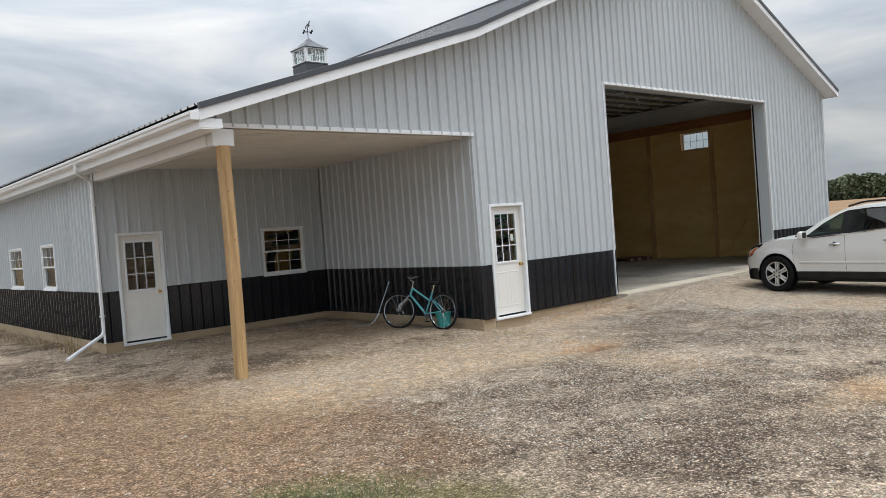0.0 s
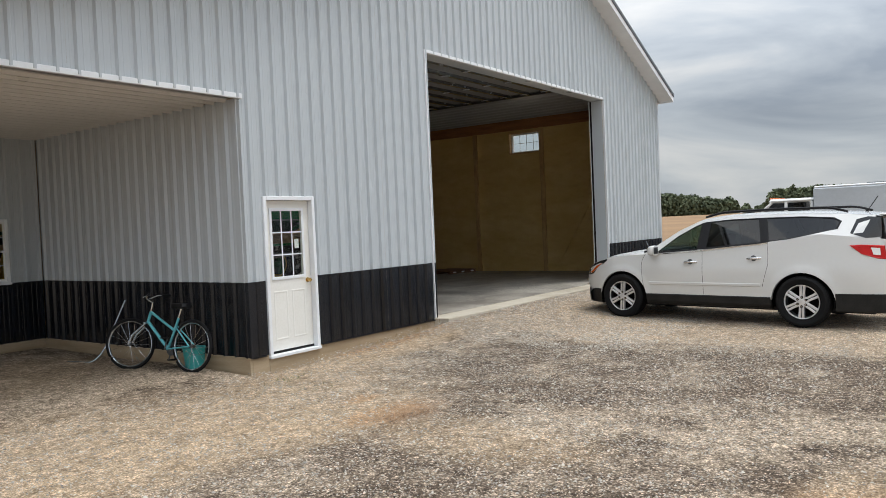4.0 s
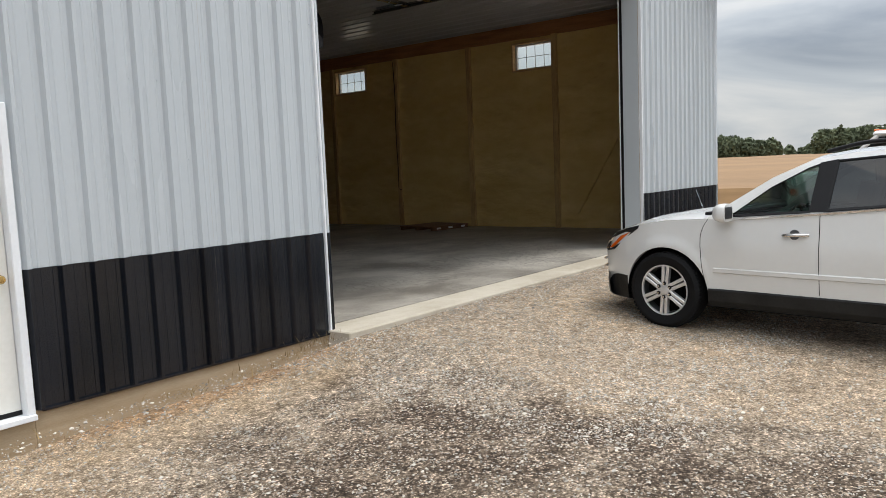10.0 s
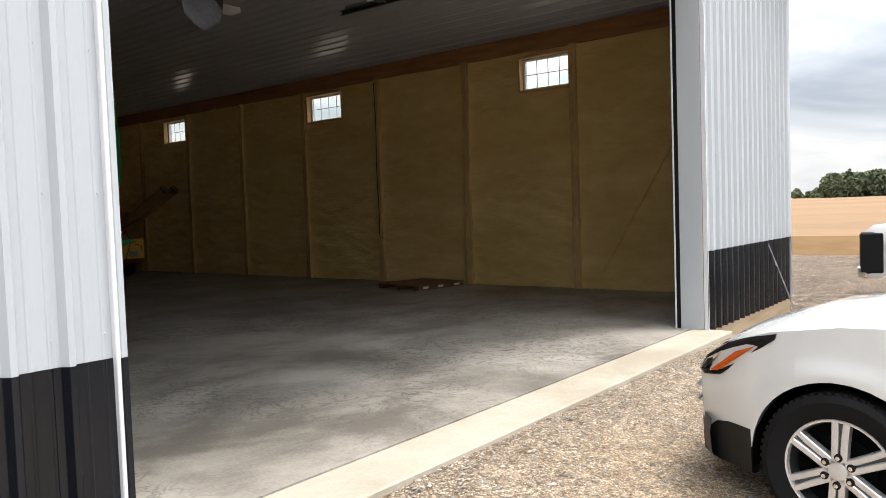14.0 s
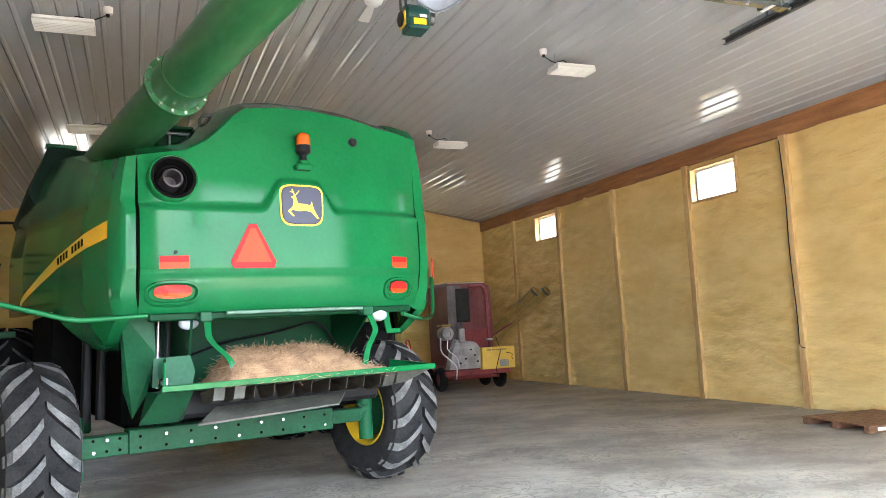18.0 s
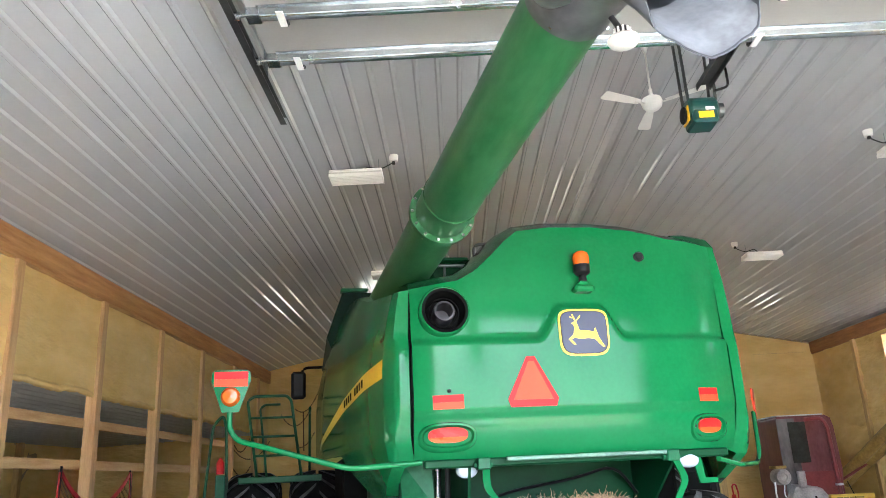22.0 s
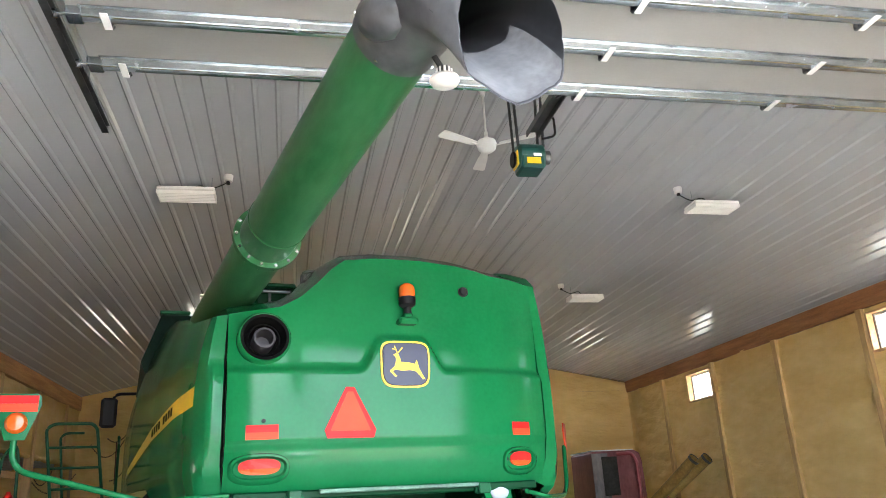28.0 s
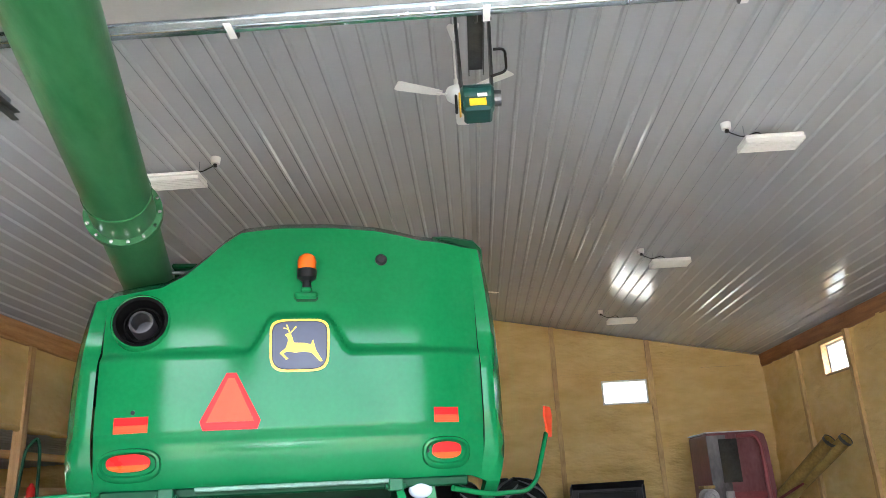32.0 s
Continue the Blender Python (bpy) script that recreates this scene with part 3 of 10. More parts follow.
# ---- ribbed steel ----
def profile(length, pitch=0.2286, h=0.033, breaks=(), off=0.0, minor=0.003):
    pts = {0.0: 0.0, length: 0.0}
    k = int(length / pitch) + 2
    for i in range(k):
        c = off + (i + 0.5) * pitch
        for d, o in ((-0.033, 0), (-0.013, h), (0.013, h), (0.033, 0)) + (((-0.084, 0), (-0.078, minor), (-0.070, minor), (-0.064, 0), (0.064, 0), (0.070, minor), (0.078, minor), (0.084, 0)) if minor else ()):
            if 0 < c + d < length:
                pts[round(c + d, 5)] = o
    ss = sorted(pts)
    for b in breaks:
        if 0 < b < length and round(b, 5) not in pts:
            i = next(i for i, s in enumerate(ss) if s > b)
            a, c = ss[i - 1], ss[i]
            pts[round(b, 5)] = pts[a] + (pts[c] - pts[a]) * (b - a) / (c - a)
            ss = sorted(pts)
    return [(s, pts[s]) for s in ss]


def ribbed(name, origin, along, normal, length, spans, material, parent, breaks=(), sheet=0.9144, join=False):
    """Ribbed upright sheets along a wall; spans(s) lists the (bottom, top) there, each a number or a function of s."""
    o, a, nn = Vector(origin), Vector(along), Vector(normal)
    ev = lambda f, s: f(s) if callable(f) else f
    cuts = [min(length, i * sheet) for i in range(int(math.ceil(length / sheet)) + 1)]
    prof = profile(length, h=0.038, breaks=tuple(breaks) + tuple(cuts[1:-1]))
    lap = 0
    whole = bmesh.new() if join else None
    for c0, c1 in zip(cuts, cuts[1:]):
        if c1 - c0 < 1e-4:
            continue
        bm = whole or bmesh.new()
        seg = [(s, h) for s, h in prof if c0 - 1e-6 <= s <= c1 + 1e-6]
        for (s0, h0), (s1, h1) in zip(seg, seg[1:]):
            for f0, f1 in spans((s0 + s1) / 2):
                q = [o + a * s + nn * (h + 0.0015 * (lap % 2)) + Vector((0, 0, z)) for s, h, z in ((s0, h0, ev(f0, s0)), (s1, h1, ev(f0, s1)), (s1, h1, ev(f1, s1)), (s0, h0, ev(f1, s0)))]
                bm.faces.new([bm.verts.new(p) for p in q])
        bmesh.ops.remove_doubles(bm, verts=bm.verts[:], dist=1e-5)
        lap += 1
        if not join:
            if bm.faces:
                part(name, fix(bm), material, parent)
            else:
                bm.free()
    if join:
        part(name, fix(whole), material, parent)


def holes(bottom, top, openings):
    """A spans function with openings (s0, s1, z0, z1) cut out."""
    def f(s):
        cut = [(z0, z1) for s0, s1, z0, z1 in openings if s0 < s < s1]
        out, z = [], bottom
        for z0, z1 in sorted(cut):
            lo = z if not callable(z) else z(s)
            if z0 > lo + 1e-4:
                out.append((z, z0))
            z = max(z1, lo)
        hi = top(s) if callable(top) else top
        lo = z if not callable(z) else z(s)
        if hi > lo + 1e-4:
            out.append((z, top))
        return out
    return f


def core(name, x0, x1, y0, y1, z0, z1, openings, axis, material, parent):
    """A solid wall core with rectangular openings; axis: the way the wall runs."""
    a0, a1 = (x0, x1) if axis == "x" else (y0, y1)
    cuts = sorted({a0, a1, *(v for o in openings for v in o[:2])})
    bm = bmesh.new()
    for c0, c1 in zip(cuts, cuts[1:]):
        z = z0
        for o in sorted((o for o in openings if o[0] < (c0 + c1) / 2 < o[1]), key=lambda o: o[2]):
            if o[2] > z + 1e-4:
                box(bm, *((c0, c1, y0, y1) if axis == "x" else (x0, x1, c0, c1)), z, o[2])
            z = o[3]
        if z1 > z + 1e-4:
            box(bm, *((c0, c1, y0, y1) if axis == "x" else (x0, x1, c0, c1)), z, z1)
    return part(name, bm, material, parent)


# openings
D2 = (9.712, 10.638, -0.06, 2.05)      # side door in the gable
D1 = (4.77, 5.69, -0.10, 2.045)        # door at the back of the porch
WIN = (7.845, 8.895, 0.93, 1.975)        # porch window
WW = ((17.55, 18.65, 0.95, 1.98), (20.45, 21.85, 0.95, 1.98))

# gable wall (south)
south = thing("wall_south", "gable end clad in grey ribbed steel above a navy black band", "wall", kind="structure")
dop = (DX0 - XW, DX1 - XW, -1, DZ)
d2 = (D2[0] - XW, D2[1] - XW, -1, D2[3])
L = XE - XW
ribbed("siding_panel", (XW, G, 0), (1, 0, 0), (0, -1, 0), L, holes(BAND, lambda s: roofline(XW + s), [dop, d2]), M["siding"], south, breaks=(dop[0], dop[1], d2[0], d2[1], RIDGE - XW))
ribbed("band_panel", (XW, G - 0.002, 0), (1, 0, 0), (0, -1, 0), L, holes(BASE, BAND, [dop, d2]), M["siding_dark"], south, breaks=(dop[0], dop[1], d2[0], d2[1]))
ribbed("siding_panel", (LW, G, 0), (1, 0, 0), (0, -1, 0), XW - LW, holes(SOF, lambda s: roofline(LW + s), []), M["siding"], south)
core("wall_core", XW + 0.03, XE - 0.03, G + 0.012, G + 0.17, -0.3, 4.75, [(DX0, DX1, -1, DZ), (D2[0], D2[1], -1, D2[3])], "x", M["skirt"], south)
bm = bmesh.new()
vs = [(XW + 0.03, 4.75), (RIDGE, 4.75), (XE - 0.03, 4.75), (XE - 0.03, roofline(XE) - 0.02), (RIDGE, 8.22), (XW + 0.03, roofline(XW) - 0.02)]
plate(bm, [(x, G + 0.012, z) for x, z in vs], (0, 1, 0), 0.1)
part("gable_core", fix(bm), M["skirt"], south)
core("porch_header", LW + 0.02, XW - 0.02, G + 0.012, G + 0.14, SOF + 0.02, 3.35, [], "x", M["trim"], south)
bm = bmesh.new()
for x0, x1 in ((XW + 0.005, D2[0]), (D2[1], DX0 - 0.05), (DX1 + 0.05, XE - 0.005)):
    box(bm, x0, x1, G - 0.005, G + 0.04, -0.36, BASE + 0.003, 0.004)
box(bm, D2[0] + 0.002, D2[1] - 0.002, G - 0.007, G + 0.04, -0.36, D2[2] - 0.037, 0.004)
part("skirt_board", bm, M["skirt"], south)
bm = bmesh.new()
box(bm, XW, D2[0] - 0.05, G - 0.028, G - 0.003, BASE - 0.012, BASE + 0.006)
box(bm, D2[1] + 0.05, DX0 - 0.05, G - 0.028, G - 0.003, BASE - 0.012, BASE + 0.006)
part("base_flashing", bm, M["siding_dark"], south)
# trims: porch edge, corner, doorway
for nm, b in (("porch_edge_trim", (LW, XW + 0.03, G - 0.03, G + 0.03, SOF - 0.015, SOF + 0.05)),
              ("door_trim", (DX0 - 0.05, DX1 + 0.05, G - 0.032, G + 0.02, DZ - 0.01, DZ + 0.045)),
              ("door_trim", (DX0 - 0.05, DX0, G - 0.032, G + 0.19, -0.16, DZ - 0.01)),
              ("door_trim", (DX1, DX1 + 0.05, G - 0.032, G + 0.02, -0.06, DZ - 0.01))):
    part(nm, boxm(*b, 0.004), M["trim"], south)
# deep grey jamb linings of the doorway, black seal and the white edge of the door track behind
part("jamb", boxm(DX1 - 0.006, DX1 + 0.03, G + 0.021, G + 0.30, -0.002, DZ - 0.012, 0.003), M["siding"], south)
part("jamb", boxm(DX0 - 0.03, DX0 + 0.006, G + 0.191, G + 0.30, -0.002, DZ - 0.012, 0.003), M["siding"], south)
part("head_jamb", boxm(DX0, DX1, G + 0.021, G + 0.30, DZ - 0.012, DZ + 0.02, 0.003), M["siding"], south)
for x in (DX0 - 0.02, DX1 + 0.004):
    part("weather_strip", boxm(x, x + 0.016, G + 0.302, G + 0.352, 0, DZ - 0.02), M["black"], south)
    part("track_edge", boxm(x - 0.004, x + 0.020, G + 0.354, G + 0.372, 0, DZ - 0.02), M["trim"], south)
# corner trims
bm = bmesh.new()
box(bm, XE - 0.09, XE + 0.022, G - 0.026, G - 0.021, BAND, roofline(XE) - 0.02)
box(bm, XE + 0.022, XE + 0.027, G - 0.026, G + 0.1, BASE, roofline(XE) - 0.02)
part("corner_trim", bm, M["siding"], south)

# east wall outside, back wall outside
east = thing("wall_east", "long wall clad in grey ribbed steel, foam sprayed inside", "wall", kind="structure")
POSTS = [10.50 + 2.475 * i for i in range(8)]
EWIN = ((13.06, 14.12, 3.80, 4.41), (19.08, 20.25, 3.80, 4.41), (25.42, 26.54, 3.80, 4.41))
eop = [(a - G, b - G, c, d) for a, b, c, d in EWIN]
ribbed("siding_panel", (XE, G, 0), (0, 1, 0), (1, 0, 0), YB - G, holes(BAND, 4.86, eop), M["siding"], east, breaks=[v for o in eop for v in o[:2]], sheet=2.7432)
ribbed("band_panel", (XE, G, 0), (0, 1, 0), (1, 0, 0), YB - G, holes(BASE, BAND, []), M["siding_dark"], east, sheet=2.7432)
core("wall_core", XE - 0.065, XE - 0.012, 9.5, YB - 0.1, -0.2, 4.84, [(a, b, c, d) for a, b, c, d in EWIN], "y", M["skirt"], east)
north = thing("wall_north", "back wall of the hall sprayed with yellow foam inside", "wall", kind="structure")
NWIN = ((20.18, 21.36, 3.76, 4.38), (12.6, 13.78, 3.76, 4.38))
nop = [(a - LW, b - LW, c, d) for a, b, c, d in NWIN]
ribbed("siding_panel", (LW, YB, 0), (1, 0, 0), (0, 1, 0), XE - LW, holes(BASE, lambda s: roofline(LW + s), nop), M["siding"], north, breaks=[v for o in nop for v in o[:2]] + [RIDGE - LW], sheet=2.7432)
core("wall_core", LW + 0.02, XE - 0.02, YB - 0.1, YB - 0.012, -0.2, 3.2, [], "x", M["skirt"], north)
core("wall_core", XW, XE - 0.02, YB - 0.1, YB - 0.012, 3.2, 4.8, [(a, b, c, d) for a, b, c, d in NWIN], "x", M["skirt"], north)
bm = bmesh.new()
plate(bm, [(XW, YB - 0.1, 4.8), (XE - 0.02, YB - 0.1, 4.8), (XE - 0.02, YB - 0.1, 4.9), (RIDGE, YB - 0.1, 8.1), (XW, YB - 0.1, 4.9)], (0, 1, 0), 0.08)
part("gable_core", fix(bm), M["skirt"], north)

# porch walls and the lean-to
porch = thing("wall_porch", "porch walls in grey ribbed steel over a black band", "wall", kind="structure")
d1 = (D1[0] - LW, D1[1] - LW, -1, D1[3])
wi = (WIN[0] - LW, WIN[1] - LW, WIN[2], WIN[3])
ribbed("siding_panel", (LW, RY, 0), (1, 0, 0), (0, -1, 0), XW - LW - 0.03, holes(BAND, SOF, [d1, wi]), M["siding"], porch, breaks=(d1[0], d1[1], wi[0], wi[1]))
ribbed("band_panel", (LW, RY - 0.002, 0), (1, 0, 0), (0, -1, 0), XW - LW - 0.03, holes(BASE, BAND, [d1, wi]), M["siding_dark"], porch, breaks=(d1[0], d1[1], wi[0], wi[1]))
ribbed("siding_panel", (XW, RY, 0), (0, -1, 0), (-1, 0, 0), RY - G, holes(BAND, SOF, []), M["siding"], porch)
ribbed("band_panel", (XW - 0.002, RY, 0), (0, -1, 0), (-1, 0, 0), RY - G, holes(BASE, BAND, []), M["siding_dark"], porch)
core("wall_core", LW + 0.02, XW, RY + 0.012, RY + 0.12, -0.3, 3.35, [(D1[0], D1[1], -1, D1[3]), WIN], "x", M["skirt"], porch)
core("wall_core", XW + 0.012, XW + 0.1, G + 0.18, RY + 0.1, -0.3, 5.0, [], "y", M["skirt"], porch)
bm = bmesh.new()
for x0, x1 in ((LW - 0.005, D1[0]), (D1[1], XW - 0.002)):
    box(bm, x0, x1, RY - 0.035, RY + 0.01, -0.36, BASE + 0.003, 0.004)
box(bm, D1[0] + 0.002, D1[1] - 0.002, RY - 0.037, RY + 0.01, -0.36, D1[2] - 0.037, 0.004)
box(bm, XW - 0.04, XW + 0.004, G - 0.004, RY - 0.036, -0.36, BASE + 0.003, 0.004)
part("skirt_board", bm, M["skirt"], porch)
bm = bmesh.new()
box(bm, XW - 0.028, XW - 0.022, G - 0.026, G + 0.09, BAND, SOF - 0.04)
part("corner_trim", bm, M["siding"], porch)
bm = bmesh.new()
box(bm, XW - 0.03, XW - 0.024, G - 0.028, G + 0.09, BASE, BAND)
box(bm, XW - 0.024, XW + 0.09, G - 0.028, G - 0.023, BASE, BAND)
part("corner_trim", bm, M["siding_dark"], porch)
west = thing("wall_west", "low side wall in grey ribbed steel over a black band", "wall", kind="structure")
wop = [(YB - b, YB - a, c, d) for a, b, c, d in WW]
ribbed("siding_panel", (LW, YB, 0), (0, -1, 0), (-1, 0, 0), YB - RY, holes(BAND, 3.30, wop), M["siding"], west, breaks=[v for o in wop for v in o[:2]])
ribbed("band_panel", (LW - 0.002, YB, 0), (0, -1, 0), (-1, 0, 0), YB - RY, holes(BASE, BAND, []), M["siding_dark"], west)
core("wall_core", LW + 0.012, LW + 0.1, RY + 0.12, YB - 0.1, -0.3, 3.3, [(a, b, c, d) for a, b, c, d in WW], "y", M["skirt"], west)
part("skirt_board", boxm(LW - 0.035, LW + 0.01, RY - 0.04, YB, -0.36, BASE + 0.003, 0.004), M["skirt"], west)
part("corner_trim", boxm(LW - 0.026, LW - 0.02, RY - 0.026, RY + 0.09, BASE, SOF), M["trim"], west)

# ---- roof ----
roof = thing("roof", "charcoal ribbed steel roof with white fascia", "roof", kind="structure")
RY0, RY1 = 8.90, 30.75


def roof_slope(x0, z0, x1, z1):
    bm = bmesh.new()
    ln = math.hypot(x1 - x0, z1 - z0)
    nx, nz = -(z1 - z0) / ln, (x1 - x0) / ln
    if nz < 0:
        nx, nz = -nx, -nz
    pr = profile(RY1 - RY0)
    rows = [[bm.verts.new((x + nx * h, RY0 + s, z + nz * h)) for s, h in pr] for x, z in ((x0, z0), (x1, z1))]
    for a, b, c, d in zip(rows[0], rows[0][1:], rows[1][1:], rows[1]):
        bm.faces.new((a, b, c, d))
    lo = [bm.verts.new((x, y, z - 0.035)) for x, z in ((x0, z0), (x1, z1)) for y in (RY0, RY1)]
    bm.faces.new((lo[0], lo[2], lo[3], lo[1]))
    return fix(bm)


T = 0.175
for a, b in (((4.16, 3.34), (9.35, 4.99)), ((9.35, 4.99), (RIDGE, 8.25)), ((RIDGE, 8.25), (24.83, 4.862))):
    part("roof_sheet", roof_slope(a[0], a[1] + T, b[0], b[1] + T), M["roof"], roof)
    bm = bmesh.new()
    ys_ = (RY0 + 0.01, RY0 + 0.035)
    plate(bm, [(a[0], ys_[0], a[1] - 0.03), (b[0], ys_[0], b[1] - 0.03), (b[0], ys_[0], b[1] + 0.115), (a[0], ys_[0], a[1] + 0.115)], (0, 1, 0), 0.025)
    part("fascia", fix(bm), M["trim"], roof)
    bm = bmesh.new()
    plate(bm, [(a[0], RY0 - 0.012, a[1] + 0.115), (b[0], RY0 - 0.012, b[1] + 0.115), (b[0], RY0 - 0.012, b[1] + T + 0.025), (a[0], RY0 - 0.012, a[1] + T + 0.025)], (0, 1, 0), 0.06)
    part("rake_trim", fix(bm), M["roof"], roof)
    bm = bmesh.new()
    plate(bm, [(a[0], RY0 + 0.036, a[1] - 0.006), (b[0], RY0 + 0.036, b[1] - 0.006), (b[0], G - 0.002, b[1] - 0.006), (a[0], G - 0.002, a[1] - 0.006)], (0, 0, 1), 0.02)
    part("rake_soffit", fix(bm), M["trim"], roof)
    bm = bmesh.new()
    plate(bm, [(a[0], G + 0.0, a[1] + 0.03), (b[0], G + 0.0, b[1] + 0.03), (b[0], RY1, b[1] + 0.03), (a[0], RY1, a[1] + 0.03)], (0, 0, 1), 0.06)
    part("roof_deck", fix(bm), M["skirt"], roof)
part("ridge_cap", boxm(RIDGE - 0.18, RIDGE + 0.18, RY0, RY1, 8.25 + T - 0.06, 8.25 + T + 0.03, 0.02), M["roof"], roof)
part("eave_fascia", boxm(24.80, 24.825, RY0 + 0.04, RY1, 4.83, 5.04), M["trim"], roof)
part("eave_soffit", boxm(XE + 0.03, 24.798, G, RY1, 4.83, 4.85), M["trim"], roof)
# west eave: soffit, fascia and beam along the porch
part("eave_fascia", boxm(4.16, 4.19, RY0 + 0.04, RY1, 3.20, 3.47), M["trim"], roof)
part("eave_soffit", boxm(4.192, LW - 0.03, RY0 + 0.04, RY1, 3.20, 3.215), M["trim"], roof)
part("porch_beam", boxm(LW - 0.005, LW + 0.14, G + 0.15, RY - 0.03, SOF - 0.26, SOF - 0.02, 0.004), M["trim"], roof)
part("eave_return", boxm(4.165, LW + 0.018, RY0 + 0.037, G - 0.031, 3.216, 3.345, 0.004), M["trim"], roof)
part("beam_end_box", boxm(LW + 0.02, LW + 0.34, G - 0.03, G + 0.149, 3.03, SOF - 0.036, 0.004), M["trim"], roof)

# porch ceiling, hall ceiling, lean-to ceiling
def ribbed_ceiling(name, x0, z0, x1, z1, y0, y1, along, material, label, h=0.016, off=0.0):
    bm = bmesh.new()
    if along == "y":
        pr = profile(x1 - x0, h=-h, minor=0, off=off)
        rows = [[bm.verts.new((x0 + s, y, z0 + (z1 - z0) * s / (x1 - x0) + o)) for s, o in pr] for y in (y0, y1)]
    else:
        pr = profile(y1 - y0, h=-h, minor=0)
        rows = [[bm.verts.new((x, y0 + s, z + o)) for s, o in pr] for x, z in ((x0, z0), (x1, z1))]
    for a, b, c, d in zip(rows[0], rows[0][1:], rows[1][1:], rows[1]):
        bm.faces.new((a, b, c, d))
    c = [bm.verts.new(p) for p in ((x0, y0, z0 + 0.03), (x1, y0, z1 + 0.03), (x1, y1, z1 + 0.03), (x0, y1, z0 + 0.03))]
    bm.faces.new(c)
    tagged(part(name, bm, material), label, "ceiling", kind="structure")


CE, CR = 4.80, 6.30
ribbed_ceiling("ceiling_west_slope", XW + 0.05, CE, RIDGE, CR, 9.45, YB - 0.1, "y", M["ceil"], "sloped ceiling of glossy white ribbed liner steel", 0.021, -0.039)
ribbed_ceiling("ceiling_east_slope", RIDGE, CR, XE - 0.1, CE + 0.07, 9.45, YB - 0.1, "y", M["ceil"], "sloped ceiling of glossy white ribbed liner steel", 0.021)
ribbed_ceiling("ceiling_porch", LW + 0.03, SOF, XW - 0.025, SOF, G + 0.145, RY - 0.02, "x", M["soffit"], "white ribbed steel porch ceiling", 0.034)
ribbed_ceiling("ceiling_lean_to", LW + 0.1, 2.98, XW + 0.0, 3.12, RY + 0.12, YB - 0.1, "y", mat("dull_grey_liner_steel", (0.42, 0.41, 0.40), 0.45, 0.0, 0.06, 0.8, 20), "dull grey steel ceiling of the side bay", 0.014)

# ---- inside of the hall ----
def foam_sheet(name, origin, ua, va, un, us, vs_, parent, hole=None, seed=0, amp=0.058):
    """Lumpy sprayed foam over a grid; origin + u*ua + v*va, lumps along un."""
    o, ua, va, un = Vector(origin), Vector(ua), Vector(va), Vector(un)
    bm = bmesh.new()

    def p(u, v):
        w = o + ua * u + va * v
        edge = min(1, min(abs(u - us[0]), abs(u - us[-1])) / 0.18)
        k = amp * (noise.noise((w.x * 0.9 + seed, w.y * 0.9, w.z * 0.9)) + 0.70 * noise.noise((w.x * 1.5 + seed, w.y * 1.5, w.z * 4.2 + 1.6 * noise.noise((w.x, w.y, w.z)))) + 0.55 * noise.noise((w.x * 2.4, w.y * 2.4, w.z * 6.2 + 1.5 * noise.noise((w.x * 1.7, w.y * 1.7, w.z + seed)))))
        return w + un * (k * (0.4 + 0.6 * edge) + 0.05 * (1 - edge) ** 2)

    grid_mesh(bm, us, vs_, p, (lambda u, v: hole[0] < u < hole[1] and hole[2] < v < hole[3]) if hole else None)
    return part(name, bm, M["foam"], parent, smooth=70)


def steps(a, b, d, extra=()):
    n = max(2, int(round((b - a) / d)))
    v = sorted({round(a + (b - a) * i / n, 4) for i in range(n + 1)} | {round(x, 4) for x in extra if a < x < b})
    return v


def coated_post(bm, x, y, w, d, z0, z1, seed):
    """An upright with a wavering skin of foam."""
    rows = []
    k = 16
    for i in range(k + 1):
        z = z0 + (z1 - z0) * i / k
        j = [0.012 * noise.noise((seed + q * 3.7, z * 1.4, y)) for q in range(4)]
        rows.append([(x - w / 2 + j[0], y - d / 2 + j[1], z), (x + w / 2 + j[2], y - d / 2 - j[1], z), (x + w / 2 + j[2], y + d / 2 + j[3], z), (x - w / 2 + j[0], y + d / 2 - j[3], z)])
    loft(bm, rows)


FX = 24.41
inner_e = thing("foam_wall_east", "yellow spray foam between foam-coated posts on the long wall", "wall", kind="structure")
edges = [9.55] + POSTS + [30.16]
for i, (a, b) in enumerate(zip(edges, edges[1:])):
    w = next((w for w in EWIN if a < (w[0] + w[1]) / 2 < b), None)
    us = steps(a + 0.03, b - 0.03, 0.08, w[:2] if w else ())
    vs_ = steps(0.0, 4.56, 0.05, w[2:] if w else ())
    foam_sheet("foam_bay", (FX, 0, 0), (0, 1, 0), (0, 0, 1), (-1, 0, 0), us, vs_, inner_e, w, seed=i * 11.3)
for i, y in enumerate(POSTS):
    bm = bmesh.new()
    coated_post(bm, FX - 0.03, y, 0.15, 0.13, 0, 4.53, i * 5.1)
    part("wall_post", fix(bm), M["foam_post"], inner_e, smooth=50)
# slanting brace behind the foam of the first bay
bm = bmesh.new()
loft(bm, [[(FX - 0.030 + dx, 12.5 - 1.75 * t + dy, 0.35 + 2.9 * t + dz) for dx, dy, dz in ((-0.02, -0.04, -0.03), (0.06, -0.06, -0.03), (0.06, 0.06, 0.03), (-0.02, 0.04, 0.03))] for t in (0, 0.25, 0.5, 0.75, 1)])
part("brace", fix(bm), M["foam"], inner_e, smooth=50)
beam_e = part("wall_beam", boxm(24.36, 24.44, 9.5, 30.2, 4.53, 4.855, 0.004), M["beam"], inner_e)

